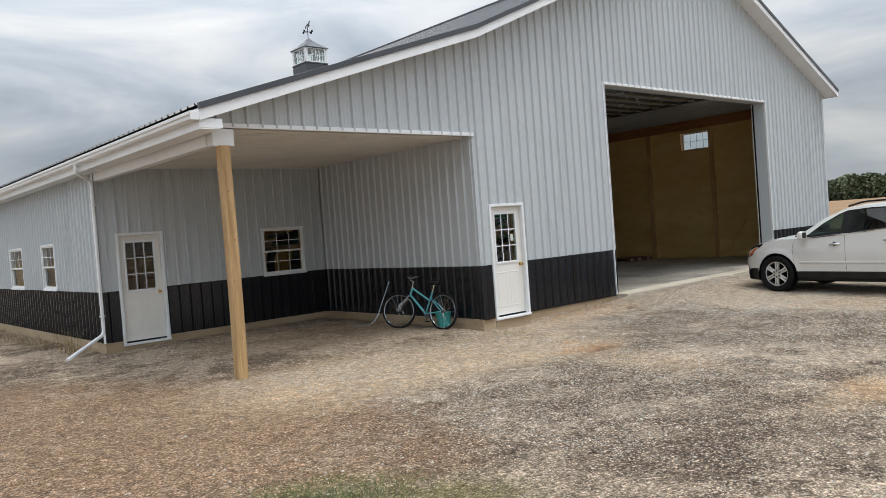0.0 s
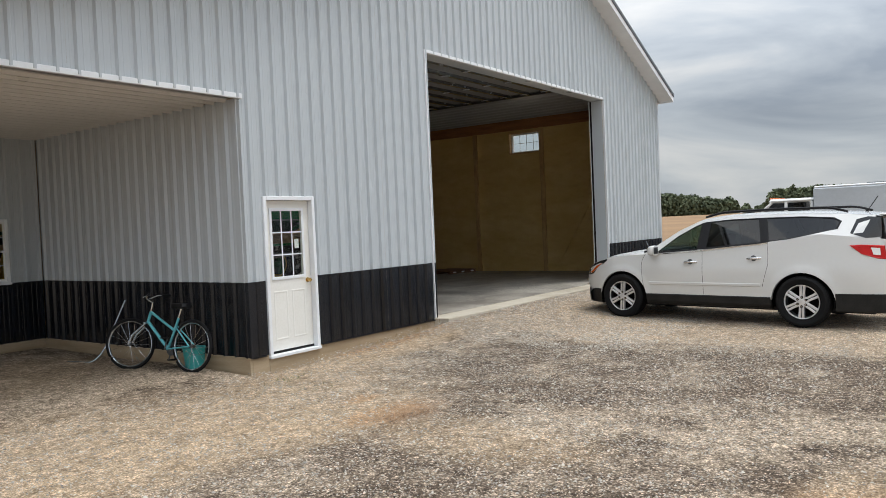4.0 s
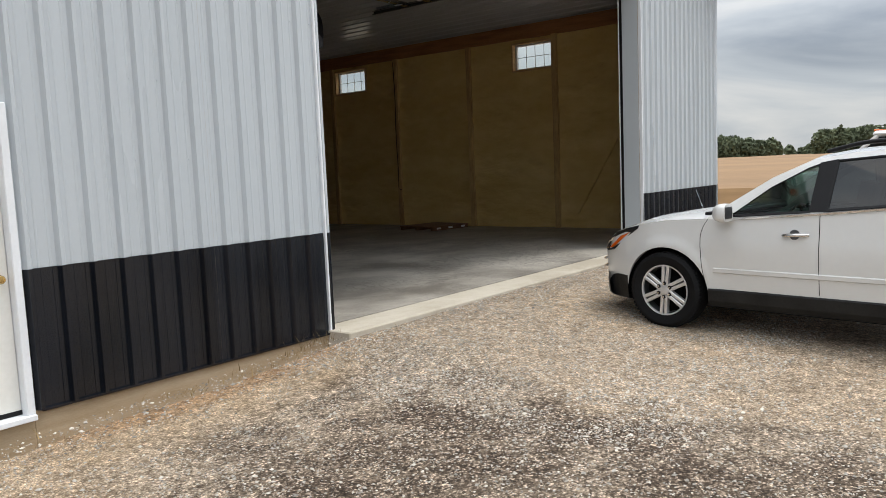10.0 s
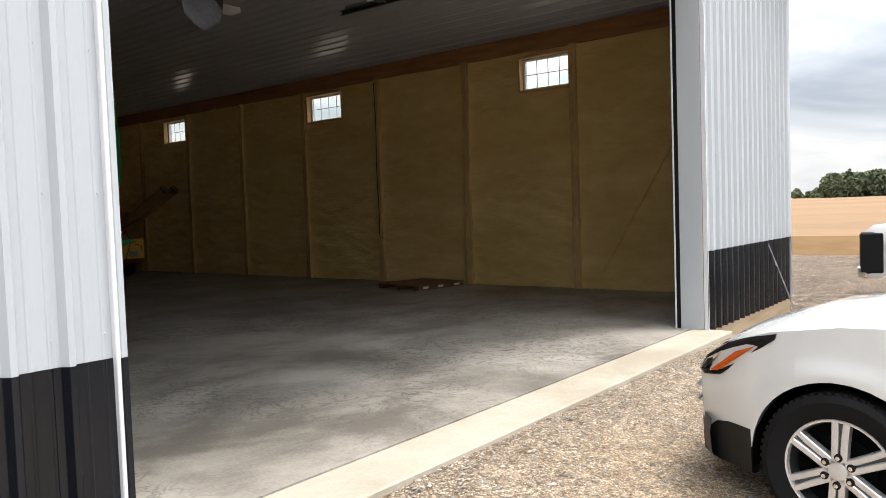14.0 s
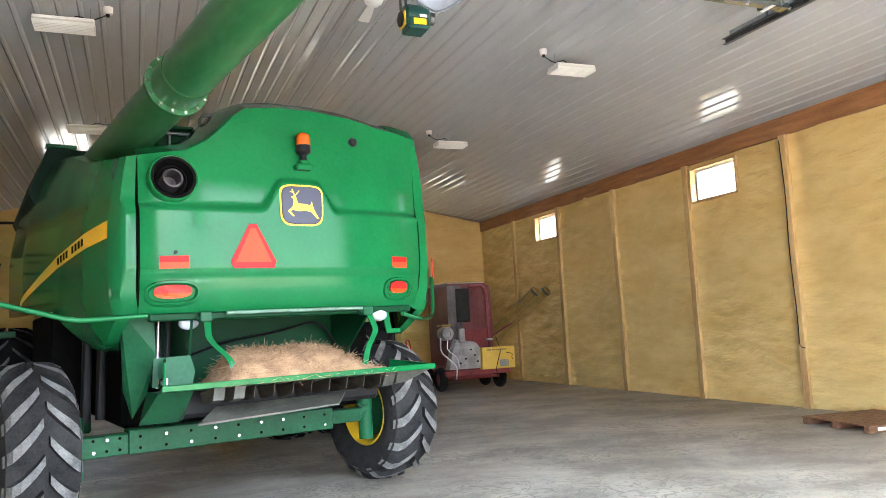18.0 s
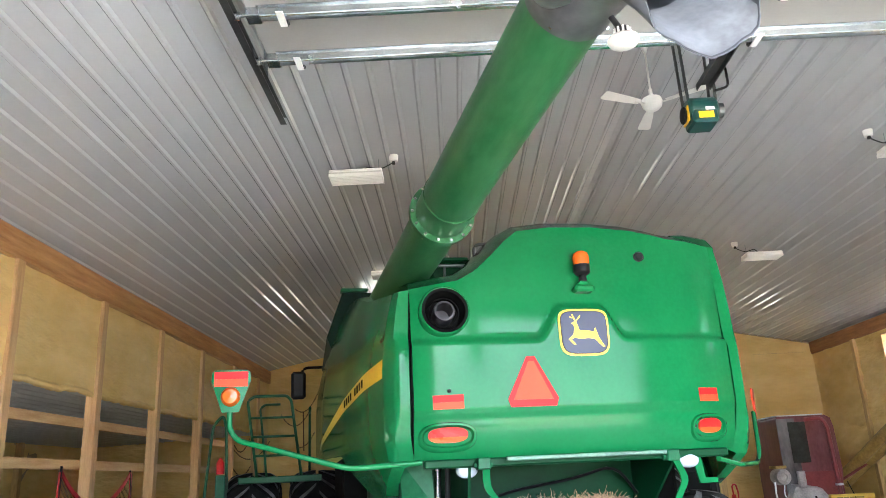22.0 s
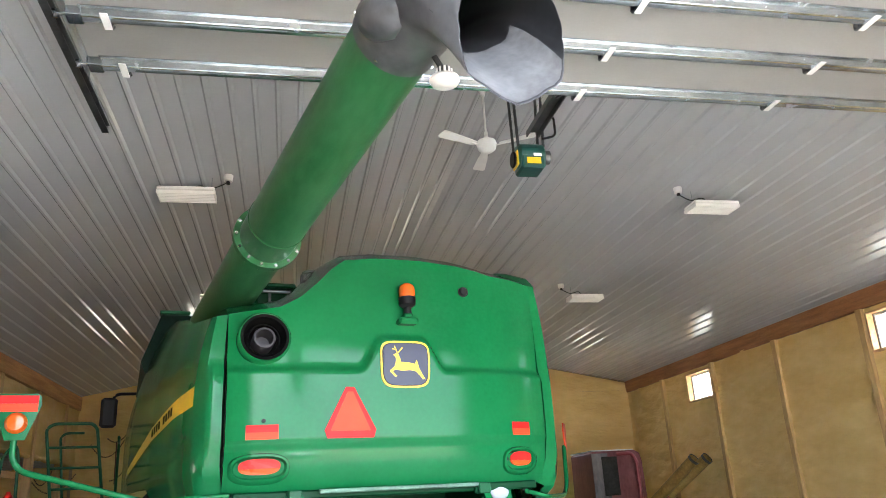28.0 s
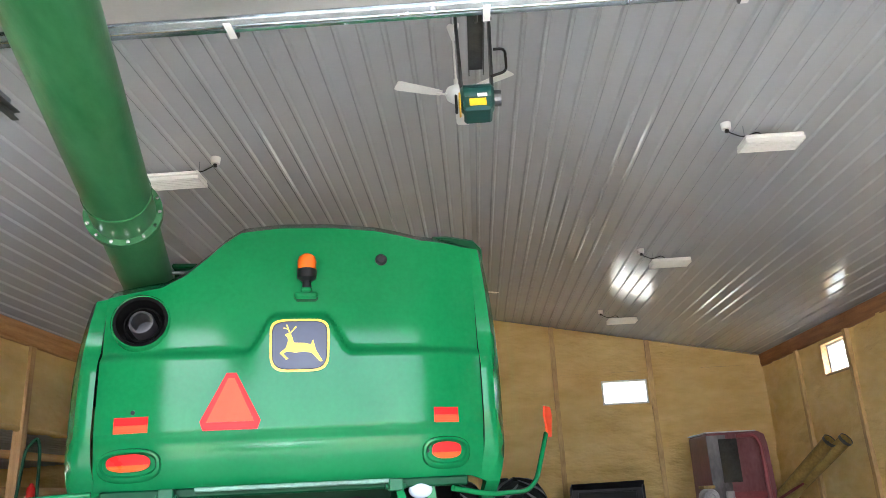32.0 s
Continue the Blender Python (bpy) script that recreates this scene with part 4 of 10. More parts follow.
for i, (a, b, c, d) in enumerate(EWIN):
    w = thing("window_east", "high white vinyl window with a grid in a bare wood frame", "window", "high windows of the long wall", kind="structure")
    t = 0.035
    for nm, q in (("wood_frame", (24.33, 24.46, a - t, a, c - t, d + t)), ("wood_frame", (24.33, 24.46, b, b + t, c - t, d + t)),
                  ("wood_frame", (24.33, 24.46, a, b, c - t, c)), ("wood_frame", (24.33, 24.46, a, b, d, d + t))):
        part(nm, boxm(*q, 0.003), M["wood_h"], w)
    for q in ((24.47, 24.54, a, a + 0.04, c, d), (24.47, 24.54, b - 0.04, b, c, d), (24.47, 24.54, a + 0.04, b - 0.04, c, c + 0.04), (24.47, 24.54, a + 0.04, b - 0.04, d - 0.04, d)):
        part("sash", boxm(*q, 0.004), M["white"], w)
    for k in (1, 2, 3):
        y = a + 0.04 + (b - a - 0.08) * k / 4
        part("muntin", boxm(24.505, 24.515, y - 0.006, y + 0.006, c + 0.04, d - 0.04), M["white"], w)
    part("muntin", boxm(24.503, 24.517, a + 0.04, b - 0.04, (c + d) / 2 - 0.006, (c + d) / 2 + 0.006), M["white"], w)
    pb = bmesh.new()
    pb.faces.new([pb.verts.new((24.51, y, z)) for y, z in ((a + 0.04, c + 0.04), (b - 0.04, c + 0.04), (b - 0.04, d - 0.04), (a + 0.04, d - 0.04))])
    pn = part("pane", pb, M["pane"], w)
    pn.visible_shadow = False

# back wall
FY = 30.14
inner_n = thing("foam_wall_north", "yellow spray foam on the back wall with foamed posts", "wall", kind="structure")
NPOST = [9.5, 11.95, 14.4, 16.9, 19.0, 21.48, 24.40]
for i, (a, b) in enumerate(zip(NPOST, NPOST[1:])):
    w = next((w for w in NWIN if a < (w[0] + w[1]) / 2 < b), None)
    us = steps(a + 0.02, b - 0.02, 0.12, w[:2] if w else ())
    top = lambda u: CE + (CR - CE) * (1 - abs(u - RIDGE) / (RIDGE - XW)) - 0.02
    base = steps(0.0, 4.6, 0.09, w[2:] if w else ())
    foam_sheet("foam_bay", (0, FY, 0), (1, 0, 0), (0, 0, 1), (0, -1, 0), us, base, inner_n, w, seed=50 + i * 7.7)
    bm = bmesh.new()
    grid_mesh(bm, us, [0, 0.33, 0.66, 1.0], lambda u, v: (u, FY - 0.015 * noise.noise((u * 2, v * 3, 9)), 4.6 + (top(u) - 4.6) * v))
    part("foam_bay", bm, M["foam"], inner_n, smooth=70)
for i, x in enumerate(NPOST[1:-1]):
    bm = bmesh.new()
    coated_post(bm, x, FY - 0.03, 0.12, 0.12, 0, CE + (CR - CE) * (1 - abs(x - RIDGE) / (RIDGE - XW)) - 0.03, 40 + i * 3)
    part("wall_post", fix(bm), M["foam_post"], inner_n, smooth=50)
for a, b, c, d in NWIN:
    w = thing("window_north", "high white vinyl window in the back wall", "window", kind="structure")
    for q in ((a, a + 0.05, FY - 0.05, YB - 0.03, c, d), (b - 0.05, b, FY - 0.05, YB - 0.03, c, d), (a + 0.05, b - 0.05, FY - 0.05, YB - 0.03, c, c + 0.05), (a + 0.05, b - 0.05, FY - 0.05, YB - 0.03, d - 0.05, d)):
        part("sash", boxm(*q, 0.004), M["white"], w)
    for k in (1, 2, 3):
        x = a + (b - a) * k / 4
        part("muntin", boxm(x - 0.006, x + 0.006, YB - 0.07, YB - 0.06, c + 0.05, d - 0.05), M["white"], w)
    pb = bmesh.new()
    pb.faces.new([pb.verts.new((x, YB - 0.065, z)) for x, z in ((a + 0.05, c + 0.05), (b - 0.05, c + 0.05), (b - 0.05, d - 0.05), (a + 0.05, d - 0.05))])
    pn = part("pane", pb, M["pane"], w)
    pn.visible_shadow = False

# west side: open to the lean-to below a foamed upper wall
inner_w = thing("foam_wall_west", "timber posts with a foamed upper wall, open to the side bay", "wall", kind="structure")
WX = 9.52
WPOST = [15.55, 17.8, 20.05, 22.28, 24.5, 26.75, 28.95]
wed = [14.7] + WPOST + [30.15]
for i, (a, b) in enumerate(zip(wed, wed[1:])):
    foam_sheet("foam_bay", (WX - 0.02, 0, 0), (0, 1, 0), (0, 0, 1), (1, 0, 0), steps(a + 0.03, b - 0.03, 0.12), steps(3.10, 4.45, 0.08), inner_w, None, seed=90 + i * 5.3, amp=0.03)
    part("upper_wall_core", boxm(WX - 0.14, WX - 0.09, a, b, 3.12, 4.8), M["skirt"], inner_w)
    bm = bmesh.new()
    rows = []
    for y in steps(a + 0.04, b - 0.04, 0.05):
        zc = 3.115 + 0.05 * noise.noise((y * 1.3, i, 0)) + 0.028 * noise.noise((y * 6, i, 2))
        rr_ = 0.045 + 0.018 * noise.noise((y * 4, 5, i))
        rows.append([(WX - 0.03 + 1.2 * rr_ * math.cos(g), y, zc + rr_ * math.sin(g)) for g in np.linspace(0, 2 * math.pi, 9)[:-1]])
    loft(bm, rows)
    part("foam_edge", fix(bm), M["foam"], inner_w, "ragged lower edge of the foam", smooth=60)
foam_sheet("foam_bay", (WX + 0.02, 0, 0), (0, 1, 0), (0, 0, 1), (1, 0, 0), steps(9.55, 14.62, 0.2), steps(0, 4.45, 0.2), inner_w, None, seed=140)
for i, y in enumerate(WPOST):
    part("timber_post", boxm(WX - 0.10, WX + 0.06, y - 0.075, y + 0.075, 0, 4.45, 0.006), M["wood"], inner_w)
part("wall_beam", boxm(WX - 0.03, WX + 0.065, 9.55, 30.15, 4.45, 4.78, 0.004), mat("orange_brown_beam", (0.46, 0.215, 0.07), 0.65, 0, 0.22, 1.6, 18, 0.2, 40, stretch=(9, 0.6, 9), tint=(0.60, 0.34, 0.14)), inner_w)
for z in (2.72, 2.16, 1.50, 0.78):
    for a, b in zip(WPOST[:-2], WPOST[1:-1]):
        part("girt", boxm(WX - 0.145, WX - 0.102, a - 0.05, b - 0.051, z - 0.065, z + 0.065, 0.003), M["wood_h"], inner_w)
lean = thing("foam_wall_lean_to", "spray foam on the outer wall of the side bay", "wall", kind="structure")
for (ya, yb), w in zip(((14.7, 19.5), (19.5, 30.15)), WW):
    foam_sheet("foam_bay", (LW + 0.13, 0, 0), (0, 1, 0), (0, 0, 1), (1, 0, 0), steps(ya, yb, 0.3, w[:2]), steps(0, 3.0, 0.3, (0.95, 1.98)), lean, (w[0], w[1], 0.95, 1.98), seed=160)
foam_sheet("foam_bay", (0, FY, 0), (1, 0, 0), (0, 0, 1), (0, -1, 0), steps(LW + 0.13, 9.45, 0.3), steps(0, 3.1, 0.3), lean, None, seed=170)
for y in (16.2, 18.9, 21.95, 24.4, 26.9):
    part("timber_post", boxm(LW + 0.14, LW + 0.28, y - 0.07, y + 0.07, 0, 3.0, 0.005), M["foam_post"], lean)

# ---- overhead door, run up under the ceiling ----
door = thing("overhead_door", "white sectional overhead door rolled up under the ceiling", "garage door")
DOZ = 4.93
SEC = 0.61
y_end = 14.62
for i in range(7):
    y1 = y_end - i * SEC
    y0 = y1 - SEC + 0.012
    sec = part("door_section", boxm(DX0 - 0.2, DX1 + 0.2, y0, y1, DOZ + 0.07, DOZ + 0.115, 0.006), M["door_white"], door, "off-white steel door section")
    st = bmesh.new()
    yc = y1 - 0.075
    prof = [(-0.070, 0.066), (-0.070, 0.060), (-0.046, 0.058), (-0.040, 0.006), (-0.034, 0.0), (-0.010, 0.006), (0.0, 0.012), (0.010, 0.006), (0.034, 0.0), (0.040, 0.006), (0.046, 0.058), (0.056, 0.060), (0.056, 0.066)]
    loft(st, [[(x, yc + py, DOZ + pz) for py, pz in prof] for x in (DX0 - 0.12, DX1 + 0.12)])
    part("strut", fix(st), M["galv"], sec, "galvanised hat-section strut")
    part("joint_strip", boxm(DX0 - 0.19, DX1 + 0.19, yc + 0.058, yc + 0.088, DOZ + 0.045, DOZ + 0.0695, 0.003), M["black"], sec, "black strip along the joint")
    for x in np.linspace(DX0 + 0.05, DX1 - 0.05, 5):
        part("hinge", boxm(x - 0.026, x + 0.026, yc - 0.085, yc + 0.10, DOZ - 0.010, DOZ - 0.002, 0.002), M["white"], sec, "white painted hinge strap")
        hb = bmesh.new()
        box(hb, x - 0.028, x + 0.028, yc + 0.089, yc + 0.135, DOZ + 0.012, DOZ + 0.066, 0.004)
        cyl(hb, (x - 0.036, yc + 0.115, DOZ + 0.025), (x + 0.036, yc + 0.115, DOZ + 0.025), 0.011, n=8)
        part("hinge_knuckle", hb, M["steel_dark"], sec)
    for x0, s in ((DX0 - 0.2, -1), (DX1 + 0.2, 1)):
        rb = bmesh.new()
        box(rb, min(x0 - s * 0.10, x0), max(x0 - s * 0.10, x0), yc - 0.05, yc + 0.07, DOZ + 0.0, DOZ + 0.068, 0.005)
        cyl(rb, (x0 - s * 0.05, yc, DOZ + 0.03), (x0 + s * 0.10, yc, DOZ + 0.03), 0.011, n=8)
        cyl(rb, (x0 + s * 0.05, yc, DOZ + 0.03), (x0 + s * 0.085, yc, DOZ + 0.03), 0.032, n=12)
        part("roller_bracket", rb, M["galv"], sec, "zinc roller bracket")
for x0, s in ((DX0 - 0.30, -1), (DX1 + 0.30, 1)):
    tb = bmesh.new()
    prof = [(-0.028, -0.03), (0.028, -0.03), (0.028, -0.022), (-0.02, -0.022), (-0.02, 0.04), (0.028, 0.04), (0.028, 0.048), (-0.028, 0.048)]
    loft(tb, [[(x0 - s * px, y, DOZ + 0.03 + pz) for px, pz in prof] for y in (10.1, 15.6)])
    part("track", fix(tb), M["steel_dark"], door, "dark steel roller track")
    tb = bmesh.new()
    loft(tb, [[(x0 + s * px, y, DOZ + 0.085 + pz) for px, pz in ((0, 0), (0.06, 0), (0.06, 0.006), (0.006, 0.006), (0.006, 0.06), (0, 0.06))] for y in (10.1, 15.5)])
    part("track_angle", fix(tb), M["galv"], door)
    # vertical track down the jamb and the curve
    vb = bmesh.new()
    c = [(x0 + s * 0.01, 9.72, 0.05), (x0 + s * 0.01, 9.72, 4.45)] + [(x0 + s * 0.01, 10.1 - 0.38 * math.cos(a), 4.58 + 0.38 * math.sin(a)) for a in np.linspace(0.1, math.pi / 2, 7)]
    tube(vb, c, 0.026, 6)
    part("track", vb, M["steel_dark"], door)
    for y in (12.2, 14.9):
        hb = bmesh.new()
        zt = CE + (CR - CE) * (1 - abs(x0 - RIDGE) / (RIDGE - XW)) - 0.02
        box(hb, x0 - 0.02, x0 + 0.02, y - 0.003, y + 0.003, DOZ + 0.08, zt)
        part("hanger", hb, M["galv"], door)
    dr = bmesh.new()
    cyl(dr, (x0 - s * 0.3, 9.85, DOZ + 0.35), (x0 - s * 0.12, 9.85, DOZ + 0.35), 0.09, n=18)
    part("cable_drum", dr, M["galv"], door)
sh = bmesh.new()
cyl(sh, (DX0 - 0.1, 9.85, DOZ + 0.35), (DX1 + 0.1, 9.85, DOZ + 0.35), 0.016, n=10)
part("torsion_shaft", sh, M["galv"], door)
for x in (16.2, 17.3):
    sp = bmesh.new()
    cyl(sp, (x, 9.85, DOZ + 0.35), (x + 0.85, 9.85, DOZ + 0.35), 0.045, n=14)
    part("torsion_spring", sp, M["steel_dark"], door)

# door operator on its rail
op = thing("door_operator", "green, yellow and black door motor on a steel rail", "door opener")
OX, OY, OZ = 17.03, 15.72, 4.93
rb = bmesh.new()
for dx in (-0.06, 0.06):
    box(rb, OX + dx - 0.004, OX + dx + 0.004, 9.9, OY - 0.1, OZ + 0.14, OZ + 0.20)
box(rb, OX - 0.06, OX + 0.06, 9.9, OY - 0.1, OZ + 0.196, OZ + 0.20)
part("rail", rb, M["steel_dark"], op)
part("motor_body", (lambda b: (lathe(b, [(0.0, -0.14), (0.10, -0.14), (0.128, -0.115), (0.128, 0.115), (0.10, 0.14), (0.0, 0.14)], 28, Matrix.Translation((OX, OY + 0.05, OZ))), box(b, OX - 0.12, OX + 0.12, OY - 0.079, OY + 0.19, OZ - 0.16, OZ - 0.02, 0.02), fix(b))[2])(bmesh.new()), mat("dark_teal_motor_case", (0.01, 0.055, 0.05), 0.35, 0, 0.15, 4, 40), op)
part("side_cover", boxm(OX - 0.158, OX - 0.141, OY - 0.05, OY + 0.12, OZ - 0.13, OZ + 0.03, 0.008), M["yellow"], op, "yellow side cover")
part("sprocket", (lambda b: (lathe(b, [(0.0, -0.012), (0.075, -0.012), (0.085, 0.0), (0.075, 0.012), (0.0, 0.012)], 20, Matrix.Translation((OX - 0.18, OY + 0.02, OZ - 0.05))), b)[1])(bmesh.new()), M["black"], op)
part("white_sticker", boxm(OX + 0.0, OX + 0.08, OY - 0.083, OY - 0.0805, OZ - 0.045, OZ - 0.015), M["white"], op)
part("sticker", boxm(OX - 0.07, OX + 0.07, OY - 0.083, OY - 0.0805, OZ - 0.125, OZ - 0.06), M["yellow"], op, "yellow label")
fb = bmesh.new()
cyl(fb, (OX + 0.13, OY + 0.05, OZ), (OX + 0.2, OY + 0.05, OZ), 0.07, n=16)
part("brake_drum", fb, M["steel_dark"], op)
ct = CE + (CR - CE) * (1 - abs(OX - RIDGE) / (RIDGE - XW))
for dx in (-0.16, 0.16):
    for dy in (-0.02, 0.14):
        hb = bmesh.new()
        tube(hb, [(OX + dx * 0.8, OY + dy, OZ + 0.08), (OX + dx, OY + dy - 0.03, ct - 0.03)], 0.014, 6)
        part("hanger", hb, M["steel_dark"], op)
cb = bmesh.new()
tube(cb, rounded([(OX + 0.16, OY - 0.04, OZ + 0.42), (OX + 0.26, OY - 0.04, OZ + 0.42), (OX + 0.26, OY - 0.04, OZ + 0.2), (OX + 0.12, OY - 0.04, OZ + 0.16)], 0.05), 0.012, 6)
part("conduit", cb, M["black"], op)
ab = bmesh.new()
tube(ab, [(OX, 14.9, OZ + 0.17), (OX, 14.60, DOZ + 0.08)], 0.016, 6)
part("draw_arm", ab, M["steel_dark"], op)

# ceiling lights with their sockets
LB = [(13.5, 18.12), (20.43, 18.12), (13.5, 22.9), (20.41, 22.9), (13.5, 27.6), (20.41, 27.6)]
LZ = 5.42


def ceiling_z(x):
    return CE + (CR - CE) * (1 - abs(x - RIDGE) / (RIDGE - XW))


first = None
for i, (lx, ly) in enumerate(LB):
    s = 1 if lx < RIDGE else -1
    if first is None:
        first = lt = thing("ceiling_light", "white finned work light, switched off, hung below the ceiling", "ceiling light", "lights of the hall", at=Matrix.Translation((0, 0, 0)))
        part("housing", boxm(-0.33, 0.33, -0.16, 0.16, 0.0, 0.05, 0.012), M["white"], lt)
        for k in range(7):
            y = -0.14 + k * 0.0467
            part("fin", boxm(-0.325, 0.325, y - 0.004, y + 0.004, -0.045, -0.001), M["white"], lt)
        for x in (-0.33, 0.326):
            part("end_cap", boxm(x, x + 0.006, -0.16, 0.16, -0.045, 0.0), M["white"], lt)
        for dx in (-0.28, 0.28):
            hb = bmesh.new()
            tube(hb, [(dx, 0, 0.05), (dx, 0, ceiling_z(lx + dx) - LZ - 0.01)], 0.004, 5)
            part("hanging_chain", hb, M["galv"], lt)
        hb = bmesh.new()
        tube(hb, rounded([(0.05, 0, 0.06), (0.12, 0.02, 0.14), (0.3, 0.0, 0.09), (0.44, 0, 0.16), (0.47, 0, ceiling_z(lx + 0.47) - LZ - 0.09)], 0.06), 0.007, 6)
        part("cord", hb, M["black"], lt)
        lt.matrix_basis = Matrix.Translation((lx, ly, LZ))
    else:
        lt = copy_thing(first, Matrix.Translation((lx, ly, LZ)) @ Matrix.Rotation(0 if s > 0 else math.pi, 4, "Z"))
    ox = lx + s * 0.47
    so = thing("ceiling_socket", "white round ceiling socket with a black cord", "socket", "sockets of the hall")
    bm = bmesh.new()
    cz = ceiling_z(ox)
    cyl(bm, (ox, ly, cz - 0.012), (ox, ly, cz - 0.09), 0.06, 0.052, 16)
    part("body", bm, M["white"], so, smooth=40)
    part("plug", boxm(ox - 0.02, ox + 0.02, ly - 0.02, ly + 0.02, cz - 0.13, cz - 0.09, 0.006), M["black"], so)


def fan(x, y, z, turn):
    f = thing("ceiling_fan", "white three-blade ceiling fan at rest on a long rod", "ceiling fan", "fans of the hall")
    bm = bmesh.new()
    lathe(bm, [(0.0, -0.09), (0.06, -0.085), (0.10, -0.05), (0.115, 0.0), (0.10, 0.045), (0.05, 0.07), (0.02, 0.1), (0.0, 0.1)], 24, Matrix.Translation((x, y, z)) @ Matrix.Rotation(-math.pi / 2, 4, "Y"))
    part("motor", fix(bm), M["white"], f, smooth=40)
    bm = bmesh.new()
    cyl(bm, (x, y, z + 0.07), (x, y, CR - 0.16), 0.011, n=10)
    cyl(bm, (x, y, z + 0.08), (x, y, z + 0.16), 0.022, n=12)
    part("rod", bm, M["white"], f)
    bm = bmesh.new()
    lathe(bm, [(0.014, -0.10), (0.026, -0.07), (0.05, 0.02), (0.068, 0.08), (0.068, 0.10)], 20, Matrix.Translation((x, y, CR - 0.1)) @ Matrix.Rotation(-math.pi / 2, 4, "Y"))
    part("canopy", fix(bm), M["white"], f, smooth=40)
    for k in range(3):
        bm = bmesh.new()
        box(bm, 0.10, 0.22, -0.012, 0.012, -0.03, -0.022)
        m = Matrix.Translation((x, y, z)) @ Matrix.Rotation(turn + k * 2 * math.pi / 3, 4, "Z")
        part("blade_arm", bm, M["white"], f, at=m)
        bm = bmesh.new()
        out = [(0.16, -0.04), (0.30, -0.055), (0.60, -0.07), (0.63, -0.055), (0.63, 0.06), (0.60, 0.07), (0.30, 0.05), (0.16, 0.035)]
        plate(bm, [(px, py, -0.02 + py * 0.12) for px, py in out], (0, 0, 1), 0.006)
        part("blade", fix(bm), M["white"], f, at=m)


fan(16.86, 16.66, 5.50, radians(205))
fan(16.90, 24.2, 5.50, radians(150))

# cable that runs down the third post of the long wall
cb = thing("wall_cable", "thin black cable clipped down a foamed post", "cable")
bm = bmesh.new()
py = POSTS[3]
tube(bm, [(FX - 0.115, py + 0.03 + 0.012 * math.sin(z * 3.1), z) for z in np.linspace(4.45, 1.05, 24)] + [(FX - 0.12, py - 0.01, 1.0), (FX - 0.13, py - 0.09, 0.985)], 0.009, 6)
part("cable", bm, M["black"], cb)

# slab of boards on the floor by the wall
pl = thing("wooden_pallet", "flat dark brown wooden pallet lying on the concrete", "pallet", at=pose(23.55, 16.15, 0, 0, 0, -8))
brown = mat("dark_brown_boards", (0.16, 0.07, 0.035), 0.6, 0, 0.3, 3, 30, 0.2, 40, tint=(0.25, 0.13, 0.07), stretch=(1, 6, 6), obj=True)
for k in range(7):
    part("board", boxm(-0.62 + k * 0.18, -0.46 + k * 0.18, -0.62, 0.62, 0.085, 0.105, 0.003), brown, pl)
for y in (-0.6, -0.04, 0.52):
    part("runner", boxm(-0.62, 0.62, y, y + 0.08, 0.0, 0.084, 0.004), brown, pl)
for x in (-0.5, -0.1, 0.35):
    part("tag", boxm(x, x + 0.14, -0.6245, -0.6215, 0.03, 0.075), M["white"], pl)

# ---- combine harvester ----
CM = pose(15.58, 15.27, 0, 0, 0, 11)
comb = thing("combine_harvester", "green combine harvester parked with its rear hood towards the doorway", "combine harvester", at=CM)
navy = mat("navy_badge_field", (0.012, 0.014, 0.04), 0.35, 0, 0.1, 6, 40)
# machine green darkened: shade on the cavity and inner parts put into colour
shade_green = mat("shaded_green_sheet", (0.002, 0.036, 0.012), 0.5, 0, 0.2, 3, 30, spec=0.12)
greymetal = mat("worn_grey_sheet", (0.055, 0.057, 0.046), 0.6, 0.1, 0.35, 4, 30, tint=(0.11, 0.108, 0.088))


def interp(pts, x):
    if x <= pts[0][0]:
        return pts[0][1]
    for (a, fa), (b, fb) in zip(pts, pts[1:]):
        if x <= b:
            t = (x - a) / (b - a)
            return fa + (fb - fa) * t
    return pts[-1][1]


HTOP = [(-1.30, 3.22), (-0.92, 3.27), (-0.76, 3.36), (-0.62, 3.49), (-0.50, 3.62), (-0.38, 3.715), (-0.1, 3.757), (0.3, 3.762), (0.62, 3.735), (0.80, 3.69), (0.95, 3.645), (1.15, 3.625), (1.39, 3.60)]


def hood_v(u, z):
    """Depth of the rear hood's skin."""
    v = 0.13 * abs(u / 1.3) ** 4
    zc = 2.80 + 0.26 * smooth(0.37, 0.17, abs(u - 0.06))
    v += 0.055 * smooth(zc - 0.06, zc + 0.015, z)
    v += 0.11 * max(0, (z - 2.8) / 0.87) ** 2.4 * (1 - 0.75 * smooth(0.5, 1.25, u))
    v += 0.008 * smooth(2.243, 2.237, z) + 0.024 * smooth(2.235, 2.16, z) + 0.10 * max(0, (2.2 - z) / 0.32) ** 2
    return v


bm = bmesh.new()
us = steps(-1.303, 1.38, 0.022)
ts = [i / 120 for i in range(121)]
EXU, EXZ, EXR = -1.04, 3.015, 0.188           # exhaust opening


def hood_point(u, z):
    d = math.hypot(u - EXU, z - EXZ)
    if 1e-4 < d < EXR:
        u, z = EXU + (u - EXU) * EXR / d, EXZ + (z - EXZ) * EXR / d
    return (u, hood_v(u, z), z)


def in_exhaust(u, z):
    return math.hypot(u - EXU, z - EXZ) < EXR


